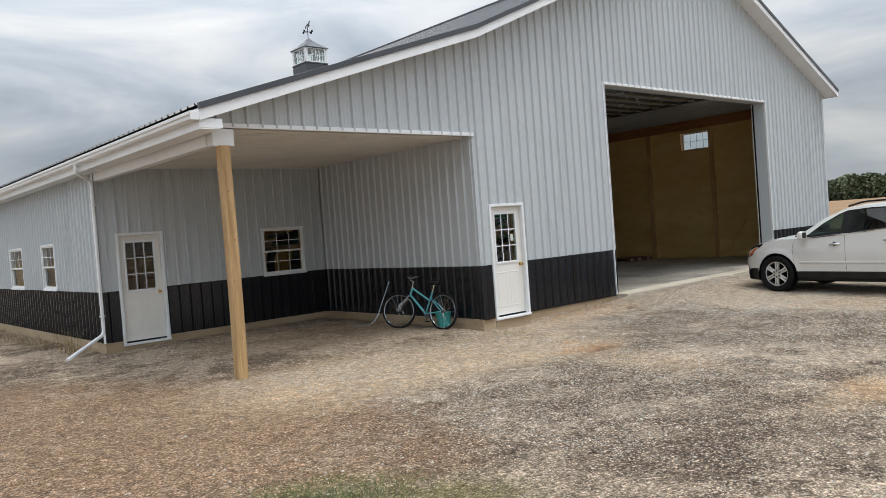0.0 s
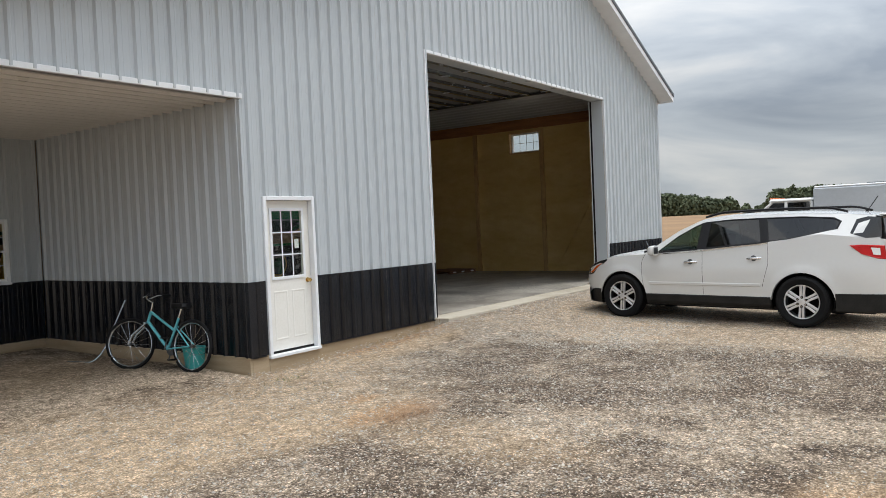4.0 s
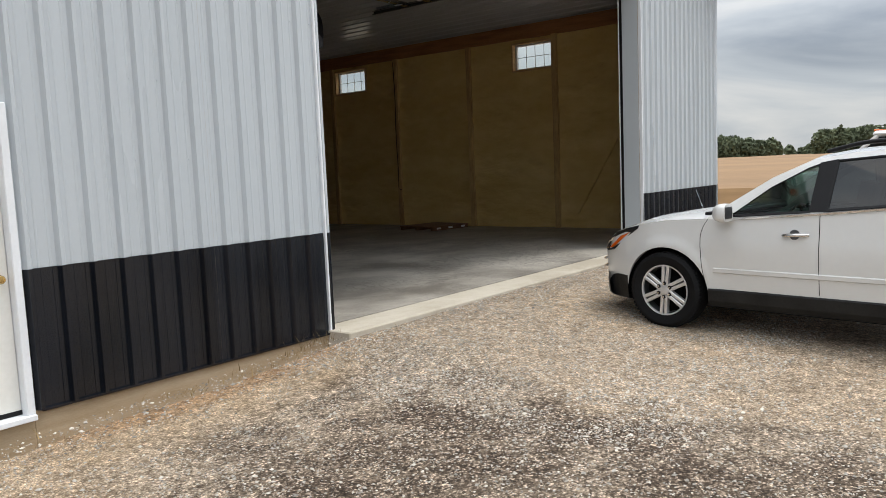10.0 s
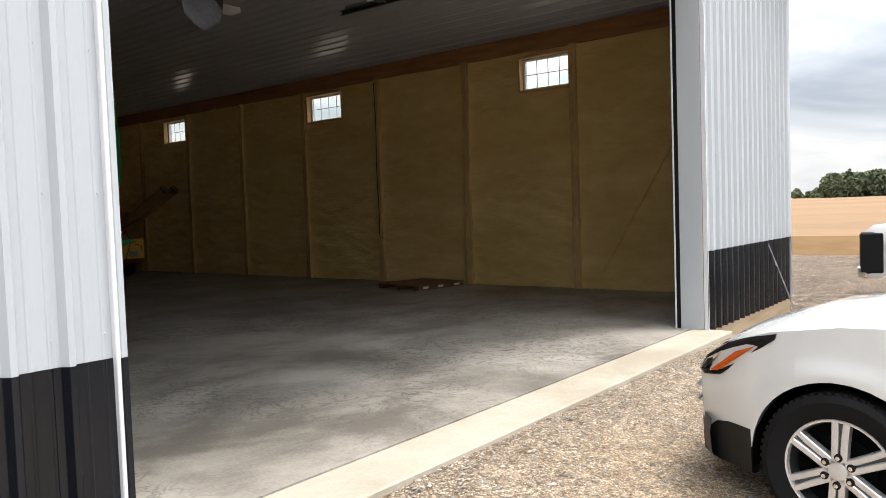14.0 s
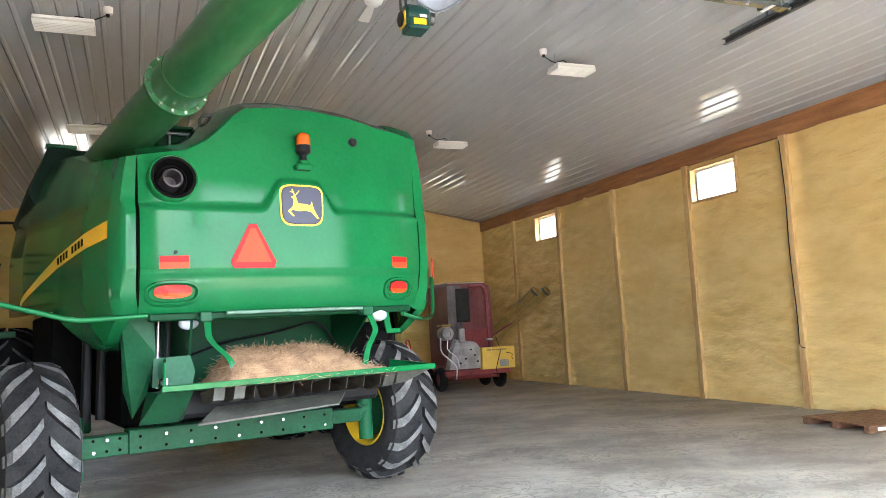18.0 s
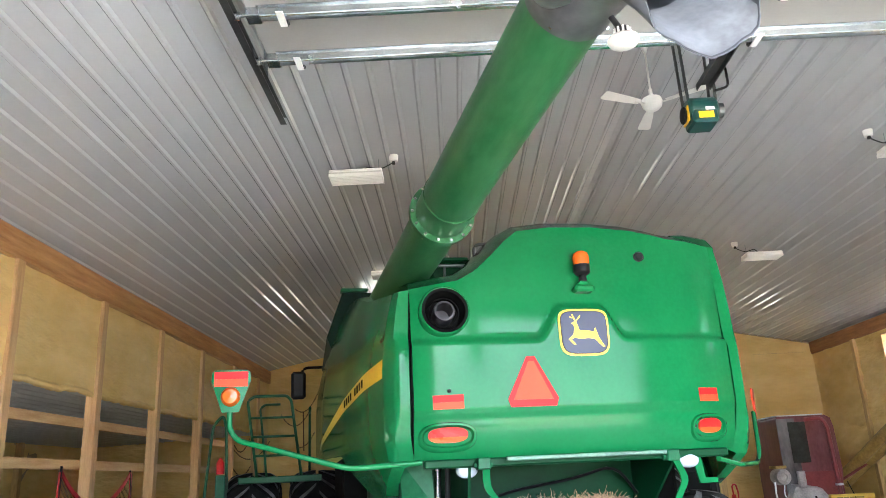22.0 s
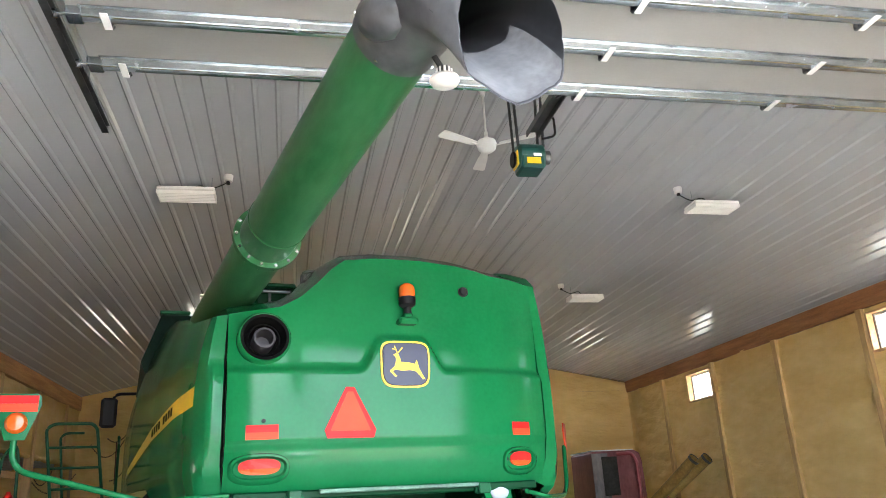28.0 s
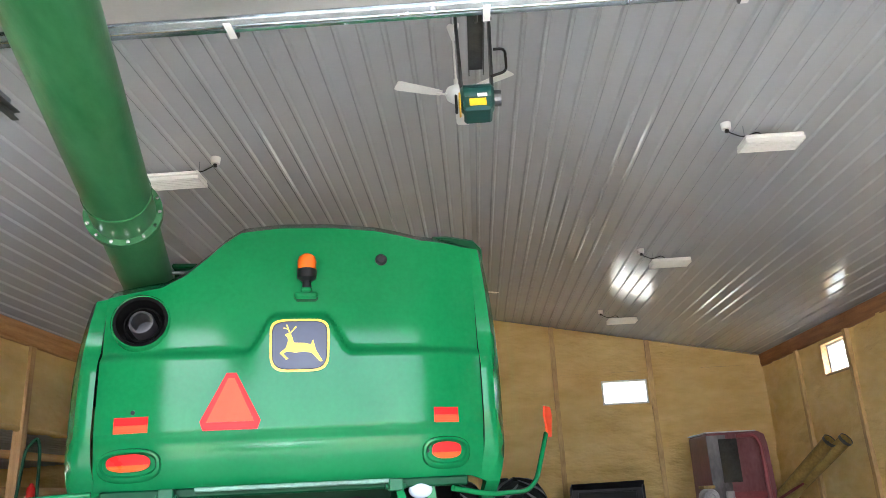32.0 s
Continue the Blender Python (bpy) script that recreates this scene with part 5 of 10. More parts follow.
hz = lambda u, t: 1.885 + (interp(HTOP, u) - 1.885) * t
vs_ = [[bm.verts.new(hood_point(u, hz(u, t))) for t in ts] for u in us]
for i in range(len(us) - 1):
    for j in range(len(ts) - 1):
        if all(in_exhaust(us[p], hz(us[p], ts[k])) for p, k in ((i, j), (i + 1, j), (i + 1, j + 1), (i, j + 1))):
            continue
        bm.faces.new((vs_[i][j], vs_[i + 1][j], vs_[i + 1][j + 1], vs_[i][j + 1]))
loose = [v for v in bm.verts if not v.link_faces]
# turned-in top and side edges
for row, dz in ((([r[-1] for r in vs_]), 0.09), (([r[0] for r in vs_]), 0.03)):
    back = [bm.verts.new(v.co + Vector((0, 0.16, dz if dz > 0.05 else 0.0))) for v in row]
    far = [bm.verts.new(v.co + Vector((0, 0.75, dz * 2.2 if dz > 0.05 else 0.06))) for v in row]
    for a, b, c, d in zip(row, row[1:], back[1:], back):
        bm.faces.new((a, b, c, d))
    for a, b, c, d in zip(back, back[1:], far[1:], far):
        bm.faces.new((a, b, c, d))
for row in (vs_[0], vs_[-1]):
    back = [bm.verts.new(v.co + Vector((0, 0.10, 0))) for v in row]
    for a, b, c, d in zip(row, row[1:], back[1:], back):
        bm.faces.new((a, b, c, d))
bmesh.ops.delete(bm, geom=[v for v in loose if v.is_valid and not v.link_faces], context="VERTS")
hood = part("rear_hood", fix(bm), M["green"], comb, "glossy green rear hood", smooth=38)
# dark seams beside the hood
for u0, u1 in ((-1.314, -1.305), (1.382, 1.398)):
    bm = bmesh.new()
    zs = np.linspace(1.88, 3.2 if u0 < 0 else 3.59, 14)
    loft(bm, [[(u0, hood_v(u0, z) + 0.03, z), (u1, hood_v(u1, z) + 0.03, z), (u1, hood_v(u1, z) + 0.06, z), (u0, hood_v(u0, z) + 0.06, z)] for z in zs])
    part("seam", fix(bm), M["dark"], comb)


def side_u(v, z):
    base = interp([(0, 1.315), (0.12, 1.40), (0.3, 1.52), (0.7, 1.63), (1.5, 1.76), (3.0, 1.93), (4.6, 1.98)], v)
    base -= 0.16 * max(0, (z - 2.5) / 0.9) ** 2 * min(1, v / 0.4 + 0.2)
    base -= 0.05 * max(0, (2.15 - z) / 0.3) ** 2
    return base


for s, nm in ((-1, "side_panel_left"), (1, "side_panel_right")):
    bm = bmesh.new()
    vv = steps(0.02, 4.6, 0.15, (0.06, 0.12, 0.2, 0.3))
    zt = [(0, 3.20 if s < 0 else 3.60), (0.35, 3.21 if s < 0 else 3.60), (1.0, 3.30 if s < 0 else 3.60), (2.0, 3.58), (3.0, 3.72), (4.6, 3.8)]
    zb = [(0, 1.90), (0.35, 1.83), (0.75, 1.60), (1.05, 1.62), (1.8, 2.0), (4.6, 2.05)]
    rows = []
    for v in vv:
        lo, hi = interp(zb, v), interp(zt, v)
        rows.append([bm.verts.new((s * (side_u(v, lo + (hi - lo) * t) + (0.10 * max(0.0, (lo + (hi - lo) * t - 2.5) / 0.9) ** 2 * min(1, v / 0.4 + 0.2) if s > 0 else 0.0) + (0.060 * max(0.0, 1 - v / 0.8) if s > 0 else 0.0)), max(v, hood_v(1.32, lo + (hi - lo) * t) + 0.02) + 0.06 * (t > 0.8) * (t - 0.8), lo + (hi - lo) * t)) for t in np.linspace(0, 1, 22)])
    for a, b in zip(rows, rows[1:]):
        for j in range(21):
            bm.faces.new((a[j], b[j], b[j + 1], a[j + 1]))
    for r in (-1, 0):
        inn = [bm.verts.new(row[r].co + Vector((-s * 0.10, 0, 0.02 if r == -1 else 0.0))) for row in rows]
        for a, b, c, d in zip([row[r] for row in rows], [row[r] for row in rows][1:], inn[1:], inn):
            bm.faces.new((a, b, c, d))
    pnl = part(nm, fix(bm), M["green"], comb, "glossy green side shield", smooth=40)
    if s < 0:
        sb = bmesh.new()
        q = []
        for v in steps(0.30, 3.3, 0.12):
            t = (v - 0.30) / 3.0
            zc_, hw = 2.60 - 0.36 * t - 0.10 * t * t, 0.075 - 0.045 * t
            q.append([(-(side_u(v, zc_ + k * hw) + 0.006), v, zc_ + k * hw) for k in (-1, 0, 1)])
        loft(sb, q, closed=False)
        part("stripe", fix(sb), M["yellow"], pnl, "yellow decal stripe", smooth=40)
        for k in range(9):
            v0 = 0.75 + k * 0.085
            if k == 4:
                continue
            tb = bmesh.new()
            t = (v0 - 0.30) / 3.0
            zc_ = 2.60 - 0.36 * t - 0.10 * t * t
            plate(tb, [(-(side_u(v0 + d, zc_ + h) + 0.009), v0 + d, zc_ + h) for d, h in ((0, -0.033), (0.055, -0.036), (0.055, 0.03), (0, 0.033))], (-1, 0, 0), 0.002)
            part("lettering_bar", fix(tb), M["dark"], pnl)

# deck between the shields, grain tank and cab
part("air_intake_box", boxm(0.84, 1.22, 0.85, 1.3, 3.13, 3.88, 0.03), shade_green, comb)
part("engine_deck", boxm(-1.30, 1.30, 0.75, 4.4, 2.1, 3.12, 0.03), shade_green, comb)
bm = bmesh.new()
loft(bm, [[(-1.74, 3.0, 3.0), (1.38, 2.9, 3.0), (1.38, 5.4, 3.0), (-1.74, 5.4, 3.0)], [(-1.88, 3.0, 3.36), (1.60, 2.9, 3.5), (1.60, 5.6, 3.5), (-1.88, 5.6, 3.36)], [(-1.70, 3.0, 3.88), (1.5, 2.9, 3.85), (1.5, 5.6, 3.85), (-1.70, 5.6, 3.88)]])
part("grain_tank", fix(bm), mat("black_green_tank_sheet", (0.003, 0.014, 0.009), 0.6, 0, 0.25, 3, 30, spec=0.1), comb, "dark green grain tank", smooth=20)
part("tank_lip", boxm(-1.72, -1.40, 2.95, 3.1, 3.885, 3.925, 0.01), M["green_dull"], comb)
bm = bmesh.new()
loft(bm, [[(-1.0, 5.8, 1.95), (1.0, 5.8, 1.95), (1.0, 7.4, 1.95), (-1.0, 7.4, 1.95)], [(-1.08, 5.8, 3.6), (1.08, 5.8, 3.6), (1.08, 7.7, 3.6), (-1.08, 7.7, 3.6)]])
part("cab", fix(bm), M["black"], comb, "dark glazed cab")
part("cab_roof", boxm(-1.2, 1.2, 5.7, 7.9, 3.6, 3.82, 0.06), M["green"], comb)
part("filter_box", boxm(-1.0, -0.66, 0.92, 1.5, 3.13, 3.66, 0.03), shade_green, comb)
part("filter_lid", boxm(-1.02, -0.64, 0.90, 1.52, 3.662, 3.70, 0.012), shade_green, comb)
part("air_duct", boxm(-0.62, -0.36, 0.85, 1.2, 3.13, 3.60, 0.03), M["black"], comb)
for pts, r in (([(-1.05, 0.84, 3.13), (-1.05, 0.84, 3.60), (-0.60, 0.84, 3.60), (-0.60, 0.84, 3.13)], 0.016), ([(-0.60, 0.84, 3.45), (-0.60, 0.84, 3.80), (-0.36, 0.84, 3.82), (-0.36, 0.84, 3.3)], 0.016), ([(-0.88, 0.86, 3.2), (-0.88, 0.86, 3.60)], 0.012)):
    bm = bmesh.new()
    tube(bm, rounded(pts, 0.06), r, 8)
    part("deck_rail", bm, M["steel_dark"], comb, smooth=50)
for k, (u, z) in enumerate(((-0.54, 3.66), (-0.47, 3.72), (-0.50, 3.58), (-0.42, 3.64))):
    bm = bmesh.new()
    lathe(bm, [(0.0, 0.0), (0.045, 0.0), (0.045, 0.09), (0.028, 0.11), (0.0, 0.11)], 14, Matrix.Translation((u, 0.90 + 0.04 * k, z - 0.05)) @ Matrix.Rotation(-math.pi / 2 + 0.2 * k, 4, "Y"))
    part("valve_block", fix(bm), M["black"], comb, smooth=40)
for k in range(4):
    bm = bmesh.new()
    tube(bm, rounded([(-0.72 + 0.05 * k, 0.80, 3.16), (-0.70 + 0.05 * k, 0.78, 3.42 + 0.05 * k), (-0.56 + 0.03 * k, 0.80, 3.58 + 0.04 * k), (-0.48, 0.9, 3.50)], 0.10), 0.014, 8)
    part("hose", bm, M["black"], comb, smooth=50)
bm = bmesh.new()
loft(bm, [[(1.10, v, 3.50), (1.49, v, 3.50), (1.49, v, zt_ - 0.10), (1.43, v, zt_ - 0.035), (1.22, v, zt_), (1.10, v, zt_ - 0.004)] for v, zt_ in ((0.33, 3.730), (0.36, 3.752), (0.75, 3.76))])
part("hatch", fix(bm), shade_green, comb, "dark green service hatch", smooth=30)
# unloading auger
A0, A1 = Vector((-1.105, -0.34, 3.677)), Vector((-0.90, -2.853, 3.884))
ad = (A1 - A0).normalized()
weathered = mat("weathered_green_paint", (0.013, 0.090, 0.026), 0.36, 0, 0.18, 1.2, 9, 0.05, 30, spec=0.3, stretch=(2.2, 0.6, 2.2), tint=(0.040, 0.118, 0.050), rvar=0.12)
aug = part("auger_tube", (lambda b: (cyl(b, A0 - ad * 4.6, A0, 0.202, n=32), b)[1])(bmesh.new()), weathered, comb, "green unloading auger tube", smooth=40)
bm = bmesh.new()
cyl(bm, A0, A1, 0.209, n=36)
part("auger_outer_tube", bm, weathered, aug, smooth=40)
bm = bmesh.new()
cyl(bm, A0 - ad * 0.035, A0 + ad * 0.02, 0.252, n=40)
flange = part("flange", bm, weathered, aug, smooth=40)
sx = ad.cross(Vector((0, 0, 1))).normalized()
sy = sx.cross(ad)
for k in range(14):
    a = 2 * math.pi * k / 14
    c = A0 + 0.235 * (math.cos(a) * sx + math.sin(a) * sy)
    bm = bmesh.new()
    cyl(bm, c - ad * 0.05, c + ad * 0.035, 0.013, n=6)
    part("bolt", bm, M["chrome"], flange)
bm = bmesh.new()
lathe(bm, [(0.211, -0.01), (0.2165, 0.0), (0.211, 0.01)], 36, Matrix.Translation(A0.lerp(A1, 0.12)) @ ad.to_track_quat("X", "Z").to_matrix().to_4x4())
part("seam_weld", bm, weathered, aug)
# spout boot: a hood that turns down from the round tube to a mouth with a drooping lip
MO = Vector((-0.735, -3.573, 3.405))               # middle of the mouth
mx = Vector((-0.157, -0.987, -0.02)).normalized()
LIP = [(-math.pi / 2, 0.306), (-1.05, 0.262), (-0.87, 0.272), (-0.45, 0.222), (0.0, 0.205), (0.5, 0.225), (1.0, 0.268), (1.3, 0.292), (math.pi / 2, 0.300)]


def boot_ring(t, k=1.0, n=40):
    """A cross-section of the boot, from the tube (t = 0) to the mouth (t = 1); k shrinks it for the lining."""
    c = (1 - t) ** 2 * A1 + 2 * t * (1 - t) * (A1 + ad * 0.42 + Vector((0.03, 0, 0.02))) + t * t * MO
    ax = (ad * (1 - t) + mx * t).normalized()
    s_ = ax.cross(Vector((0, 0, 1))).normalized()
    u_ = s_.cross(ax).normalized()
    out = []
    for i in range(n):
        a = 2 * math.pi * i / n
        lift = math.asin(max(-1, min(1, math.sin(a))))
        r = 0.222 + (interp(LIP, lift) - 0.222) * smooth(0.1, 1.0, t) + 0.030 * math.sin(math.pi * min(1, t * 1.15)) * (1 if math.sin(a) > -0.3 else 0.3)
        out.append(c + r * k * (math.cos(a) * s_ + math.sin(a) * u_))
    return out


collar = [[A1 - ad * d + 0.219 * (math.cos(2 * math.pi * i / 40) * ad.cross(Vector((0, 0, 1))).normalized() + math.sin(2 * math.pi * i / 40) * ad.cross(Vector((0, 0, 1))).normalized().cross(ad)) for i in range(40)] for d in (0.10, 0.03)]
TS = [0.04, 0.15, 0.28, 0.42, 0.56, 0.70, 0.84, 0.95, 1.0]
bm = bmesh.new()
loft(bm, collar + [boot_ring(t) for t in TS] + [boot_ring(1.0, 0.992)], caps=False)
spout = part("spout", fix(bm), M["spout"], aug, "dark grey rubber spout with pale dust", smooth=50)
# inner skin coloured black to stand in for shade inside the boot
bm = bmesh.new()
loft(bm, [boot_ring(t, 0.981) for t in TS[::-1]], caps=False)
part("spout_liner", fix(bm), mat("shade_black_spout_lining", (0.008, 0.0085, 0.010), 0.4, 0, 0.3, 4, 30, tint=(0.020, 0.0205, 0.023)), spout, "spout lining with the inner shade in its black", smooth=50)
# paler lip sheet: light caught from the floor is put into its grey
bm = bmesh.new()
loft(bm, [boot_ring(t, 0.974)[23:38] for t in (0.62, 0.72, 0.84, 0.95, 0.995)], closed=False, caps=False)
part("lip_plate", fix(bm), mat("floor_lit_polished_lip", (0.075, 0.077, 0.082), 0.42, 0, 0.25, 3, 30, tint=(0.14, 0.142, 0.148)), spout, "polished lip of the spout, floor light in its pale grey", smooth=50)
bm = bmesh.new()
c = A1 + ad * 0.10 + Vector((-0.17, -0.02, -0.08))
lathe(bm, [(0.0, -0.10), (0.06, -0.085), (0.105, -0.02), (0.11, 0.08), (0.07, 0.20), (0.0, 0.24)], 20, Matrix.Translation(c) @ (ad + Vector((0.1, 0, -0.5))).to_track_quat("X", "Z").to_matrix().to_4x4())
part("spout_boss", fix(bm), M["spout"], spout, "rounded swelling of the spout", smooth=60)
for a in (0.3, 2.2, 3.9, 5.3):
    bm = bmesh.new()
    sd = ad.cross(Vector((0, 0, 1))).normalized()
    c = A1 - ad * 0.06 + 0.222 * (math.cos(a) * sd + math.sin(a) * sd.cross(ad))
    cyl(bm, c, c + (c - A1).normalized() * 0.008, 0.010, n=8)
    part("rivet", bm, M["galv"], spout)


# round work lamp under the end of the auger
LC = Matrix.Translation((-0.75, -2.955, 3.555)) @ Matrix.Scale(0.72, 4)
UPZ = Matrix.Rotation(-math.pi / 2, 4, "Y")
bm = bmesh.new()
lathe(bm, [(0.0, -0.042), (0.05, -0.038), (0.086, -0.022), (0.098, 0.0), (0.092, 0.018), (0.06, 0.028), (0.0, 0.028)], 28, LC @ UPZ)
lamp_ = part("auger_lamp", fix(bm), mat("cream_lamp_lens", (0.50, 0.48, 0.46), 0.35, 0, 0.06, 6, 40), comb, "white round lamp under the auger", smooth=45)
bm = bmesh.new()
lathe(bm, [(0.045, 0.029), (0.045, 0.085), (0.0, 0.085)], 18, LC @ UPZ)
part("collar", fix(bm), M["steel_dark"], lamp_, "dark slotted collar", smooth=45)
for k in range(10):
    a = 2 * math.pi * k / 10
    part("collar_rib", boxm(-0.75 + 0.035 * math.cos(a) - 0.004, -0.75 + 0.035 * math.cos(a) + 0.004, -2.955 + 0.035 * math.sin(a) - 0.004, -2.955 + 0.035 * math.sin(a) + 0.004, 3.577, 3.613), M["white"], lamp_)
bm = bmesh.new()
tube(bm, [(-0.75, -2.955, 3.60), (-0.80, -2.93, 3.72)], 0.014, 8)
part("lamp_bracket", bm, M["steel_dark"], lamp_)


# ---- rear face fittings ----
def on_hood(pts, name, material, proud=0.006, parent=hood, label="", depth=0.012):
    bm_ = bmesh.new()
    a = [bm_.verts.new((u, hood_v(u, z) - proud, z)) for u, z in pts]
    b = [bm_.verts.new((u, hood_v(u, z) - proud + depth, z)) for u, z in pts]
    bm_.faces.new(a)
    bridge(bm_, a, b)
    return part(name, fix(bm_), material, parent, label)


def rect(u0, u1, z0, z1):
    return [(u0, z0), (u1, z0), (u1, z1), (u0, z1)]


def oval(u, z, a, b, n=28, p=2.6):
    out = []
    for i in range(n):
        t = 2 * math.pi * i / n
        c, s_ = math.cos(t), math.sin(t)
        out.append((u + a * math.copysign(abs(c) ** (2 / p), c), z + b * math.copysign(abs(s_) ** (2 / p), s_)))
    return out


for u0, u1 in ((-1.165, -0.935), (1.003, 1.184)):
    on_hood(rect(u0, u1, 2.302, 2.355), "reflector", M["red_refl"], label="red reflector strip")
    on_hood(rect(u0, u1, 2.25, 2.3015), "reflector", M["orange_refl"], label="orange reflector strip")
for uc, a in ((-1.058, 0.147), (1.09, 0.108)):
    # moulded bezel
    bm = bmesh.new()
    o1, o2 = oval(uc, 2.045, a + 0.075, 0.115), oval(uc, 2.05, a + 0.03, 0.068)
    rs = [[(u, hood_v(u, z) + 0.01, z) for u, z in o1], [(u, hood_v(u, z) - 0.028, z) for u, z in oval(uc, 2.045, a + 0.062, 0.103)], [(u, hood_v(u, z) - 0.03, z) for u, z in oval(uc, 2.05, a + 0.045, 0.083)], [(u, hood_v(u, z) - 0.004, z) for u, z in o2]]
    loft(bm, rs, caps=False)
    bz = part("lamp_bezel", fix(bm), M["green"], hood, smooth=50)
    on_hood([(u, z) for u, z in [(u_, max(z_, 2.0465)) for u_, z_ in oval(uc, 2.06, a, 0.056)]] , "lamp_lens", M["red"], 0.024, bz, "red lamp lens", 0.03)
    on_hood([(u, z) for u, z in [(u_, min(z_, 2.0463)) for u_, z_ in oval(uc, 2.06, a, 0.056)]], "lamp_lens", M["orange_lens"], 0.023, bz, "orange lamp lens", 0.03)
# slow vehicle triangle: red border, orange middle
tri = [(-0.596, 2.305), (-0.575, 2.245), (-0.215, 2.245), (-0.195, 2.305), (-0.365, 2.628), (-0.43, 2.628)]
tr = on_hood(tri, "warning_triangle", M["red_refl"], 0.010, label="red and orange slow-vehicle triangle")
on_hood([(-0.553, 2.298), (-0.238, 2.298), (-0.375, 2.592), (-0.418, 2.592)], "triangle_field", M["orange_refl"], 0.0135, tr, "fluorescent orange field", 0.003)
# badge: plain yellow-edged navy shield with a slanting yellow shape
bc = (0.062, 2.812)
pw_ = lambda c, k: math.copysign(abs(c) ** k, c)
shield = [(0.208 * pw_(math.cos(a), 0.42) * (1 + 0.05 * math.sin(a)), 0.188 * pw_(math.sin(a), 0.42)) for a in np.linspace(0, 2 * math.pi, 41)[:-1]]
badge = on_hood([(bc[0] + x, bc[1] + y) for x, y in shield], "badge", M["yellow"], 0.012, label="navy badge with a yellow edge")
on_hood([(bc[0] + x * 0.93, bc[1] + y * 0.92) for x, y in shield], "badge_rim", M["black"], 0.0145, badge, "", 0.003)
on_hood([(bc[0] + x * 0.90, bc[1] + y * 0.89) for x, y in shield], "badge_field", navy, 0.0165, badge, "", 0.003)
emb = [(-0.105, 0.072), (-0.066, 0.092), (-0.050, 0.050), (-0.040, 0.016), (0.030, 0.012), (0.078, 0.002), (0.092, 0.036), (0.104, 0.0), (0.114, -0.040), (0.160, -0.118), (0.142, -0.120), (0.084, -0.058),
       (0.030, -0.048), (-0.030, -0.055), (-0.088, -0.045), (-0.112, -0.060), (-0.076, -0.098), (-0.092, -0.104), (-0.138, -0.056), (-0.094, -0.020), (-0.080, 0.030), (-0.086, 0.058)]
on_hood([(bc[0] + x, bc[1] + y) for x, y in emb], "badge_emblem", M["yellow"], 0.0195, badge, "plain yellow leaping shape", 0.003)
for lp in ([(-0.074, 0.088), (-0.066, 0.090), (-0.088, 0.146), (-0.096, 0.144)], [(-0.066, 0.090), (-0.058, 0.088), (-0.022, 0.128), (-0.029, 0.134)], [(-0.082, 0.118), (-0.078, 0.110), (-0.112, 0.118), (-0.113, 0.126)]):
    on_hood([(bc[0] + x, bc[1] + y) for x, y in lp], "emblem_bar", M["yellow"], 0.0195, badge, "", 0.003)
# exhaust
ex = Matrix.Translation((-1.04, hood_v(-1.04, 3.0) - 0.005, 3.015)) @ Matrix.Rotation(math.pi / 2, 4, "Z") @ Matrix.Rotation(radians(8), 4, "Y")
bm = bmesh.new()
lathe(bm, [(0.205, 0.06), (0.202, -0.028), (0.192, -0.038), (0.178, -0.03)], 40, ex)
er = part("exhaust_collar", fix(bm), M["green"], hood, smooth=45)
bm = bmesh.new()
lathe(bm, [(0.186, -0.036), (0.165, -0.03), (0.150, 0.02), (0.145, 0.16), (0.05, 0.17), (0.0, 0.17)], 40, ex)
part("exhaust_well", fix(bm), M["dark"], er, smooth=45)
bm = bmesh.new()
lathe(bm, [(0.060, 0.17), (0.085, 0.15), (0.088, 0.01), (0.082, -0.02), (0.066, -0.022), (0.064, 0.0), (0.06, 0.14), (0.0, 0.145)], 32, ex)
part("exhaust_pipe", fix(bm), mat("sooty_pipe_steel", (0.035, 0.032, 0.035), 0.5, 0.3, 0.2, 8, 50), er, smooth=45)
bm = bmesh.new()
lathe(bm, [(0.125, 0.05), (0.128, 0.03), (0.118, 0.03), (0.115, 0.05)], 32, ex)
part("exhaust_ring", fix(bm), M["dark"], er, smooth=45)
# beacon on its bracket
bm = bmesh.new()
hv = hood_v(0.1, 3.2)
box(bm, 0.02, 0.19, hv - 0.10, hv + 0.05, 3.145, 3.20, 0.018)
box(bm, 0.065, 0.145, hv - 0.09, hv + 0.02, 3.20, 3.235, 0.012)
br = part("beacon_bracket", bm, M["green"], hood)
bm = bmesh.new()
UP = Matrix.Rotation(-math.pi / 2, 4, "Y")
lathe(bm, [(0.035, 0.0), (0.03, 0.05), (0.05, 0.06), (0.068, 0.075), (0.072, 0.135), (0.068, 0.14)], 24, Matrix.Translation((0.108, hv - 0.05, 3.235)) @ UP)
part("beacon_base", fix(bm), M["black"], br, smooth=45)
bm = bmesh.new()
lathe(bm, [(0.066, 0.0), (0.069, 0.06), (0.06, 0.095), (0.035, 0.115), (0.0, 0.12)], 24, Matrix.Translation((0.108, hv - 0.05, 3.375)) @ UP)
part("beacon_lens", fix(bm), M["amber"], br, "amber beacon dome", smooth=45)
bm = bmesh.new()
lathe(bm, [(0.0, -0.035), (0.03, -0.035), (0.038, -0.02), (0.045, -0.018), (0.045, 0.06)], 20, Matrix.Translation((0.66, hood_v(0.66, 3.48), 3.475)) @ Matrix.Rotation(math.pi / 2, 4, "Z"))
part("rear_camera", fix(bm), M["black"], hood, "small black camera eye", smooth=45)
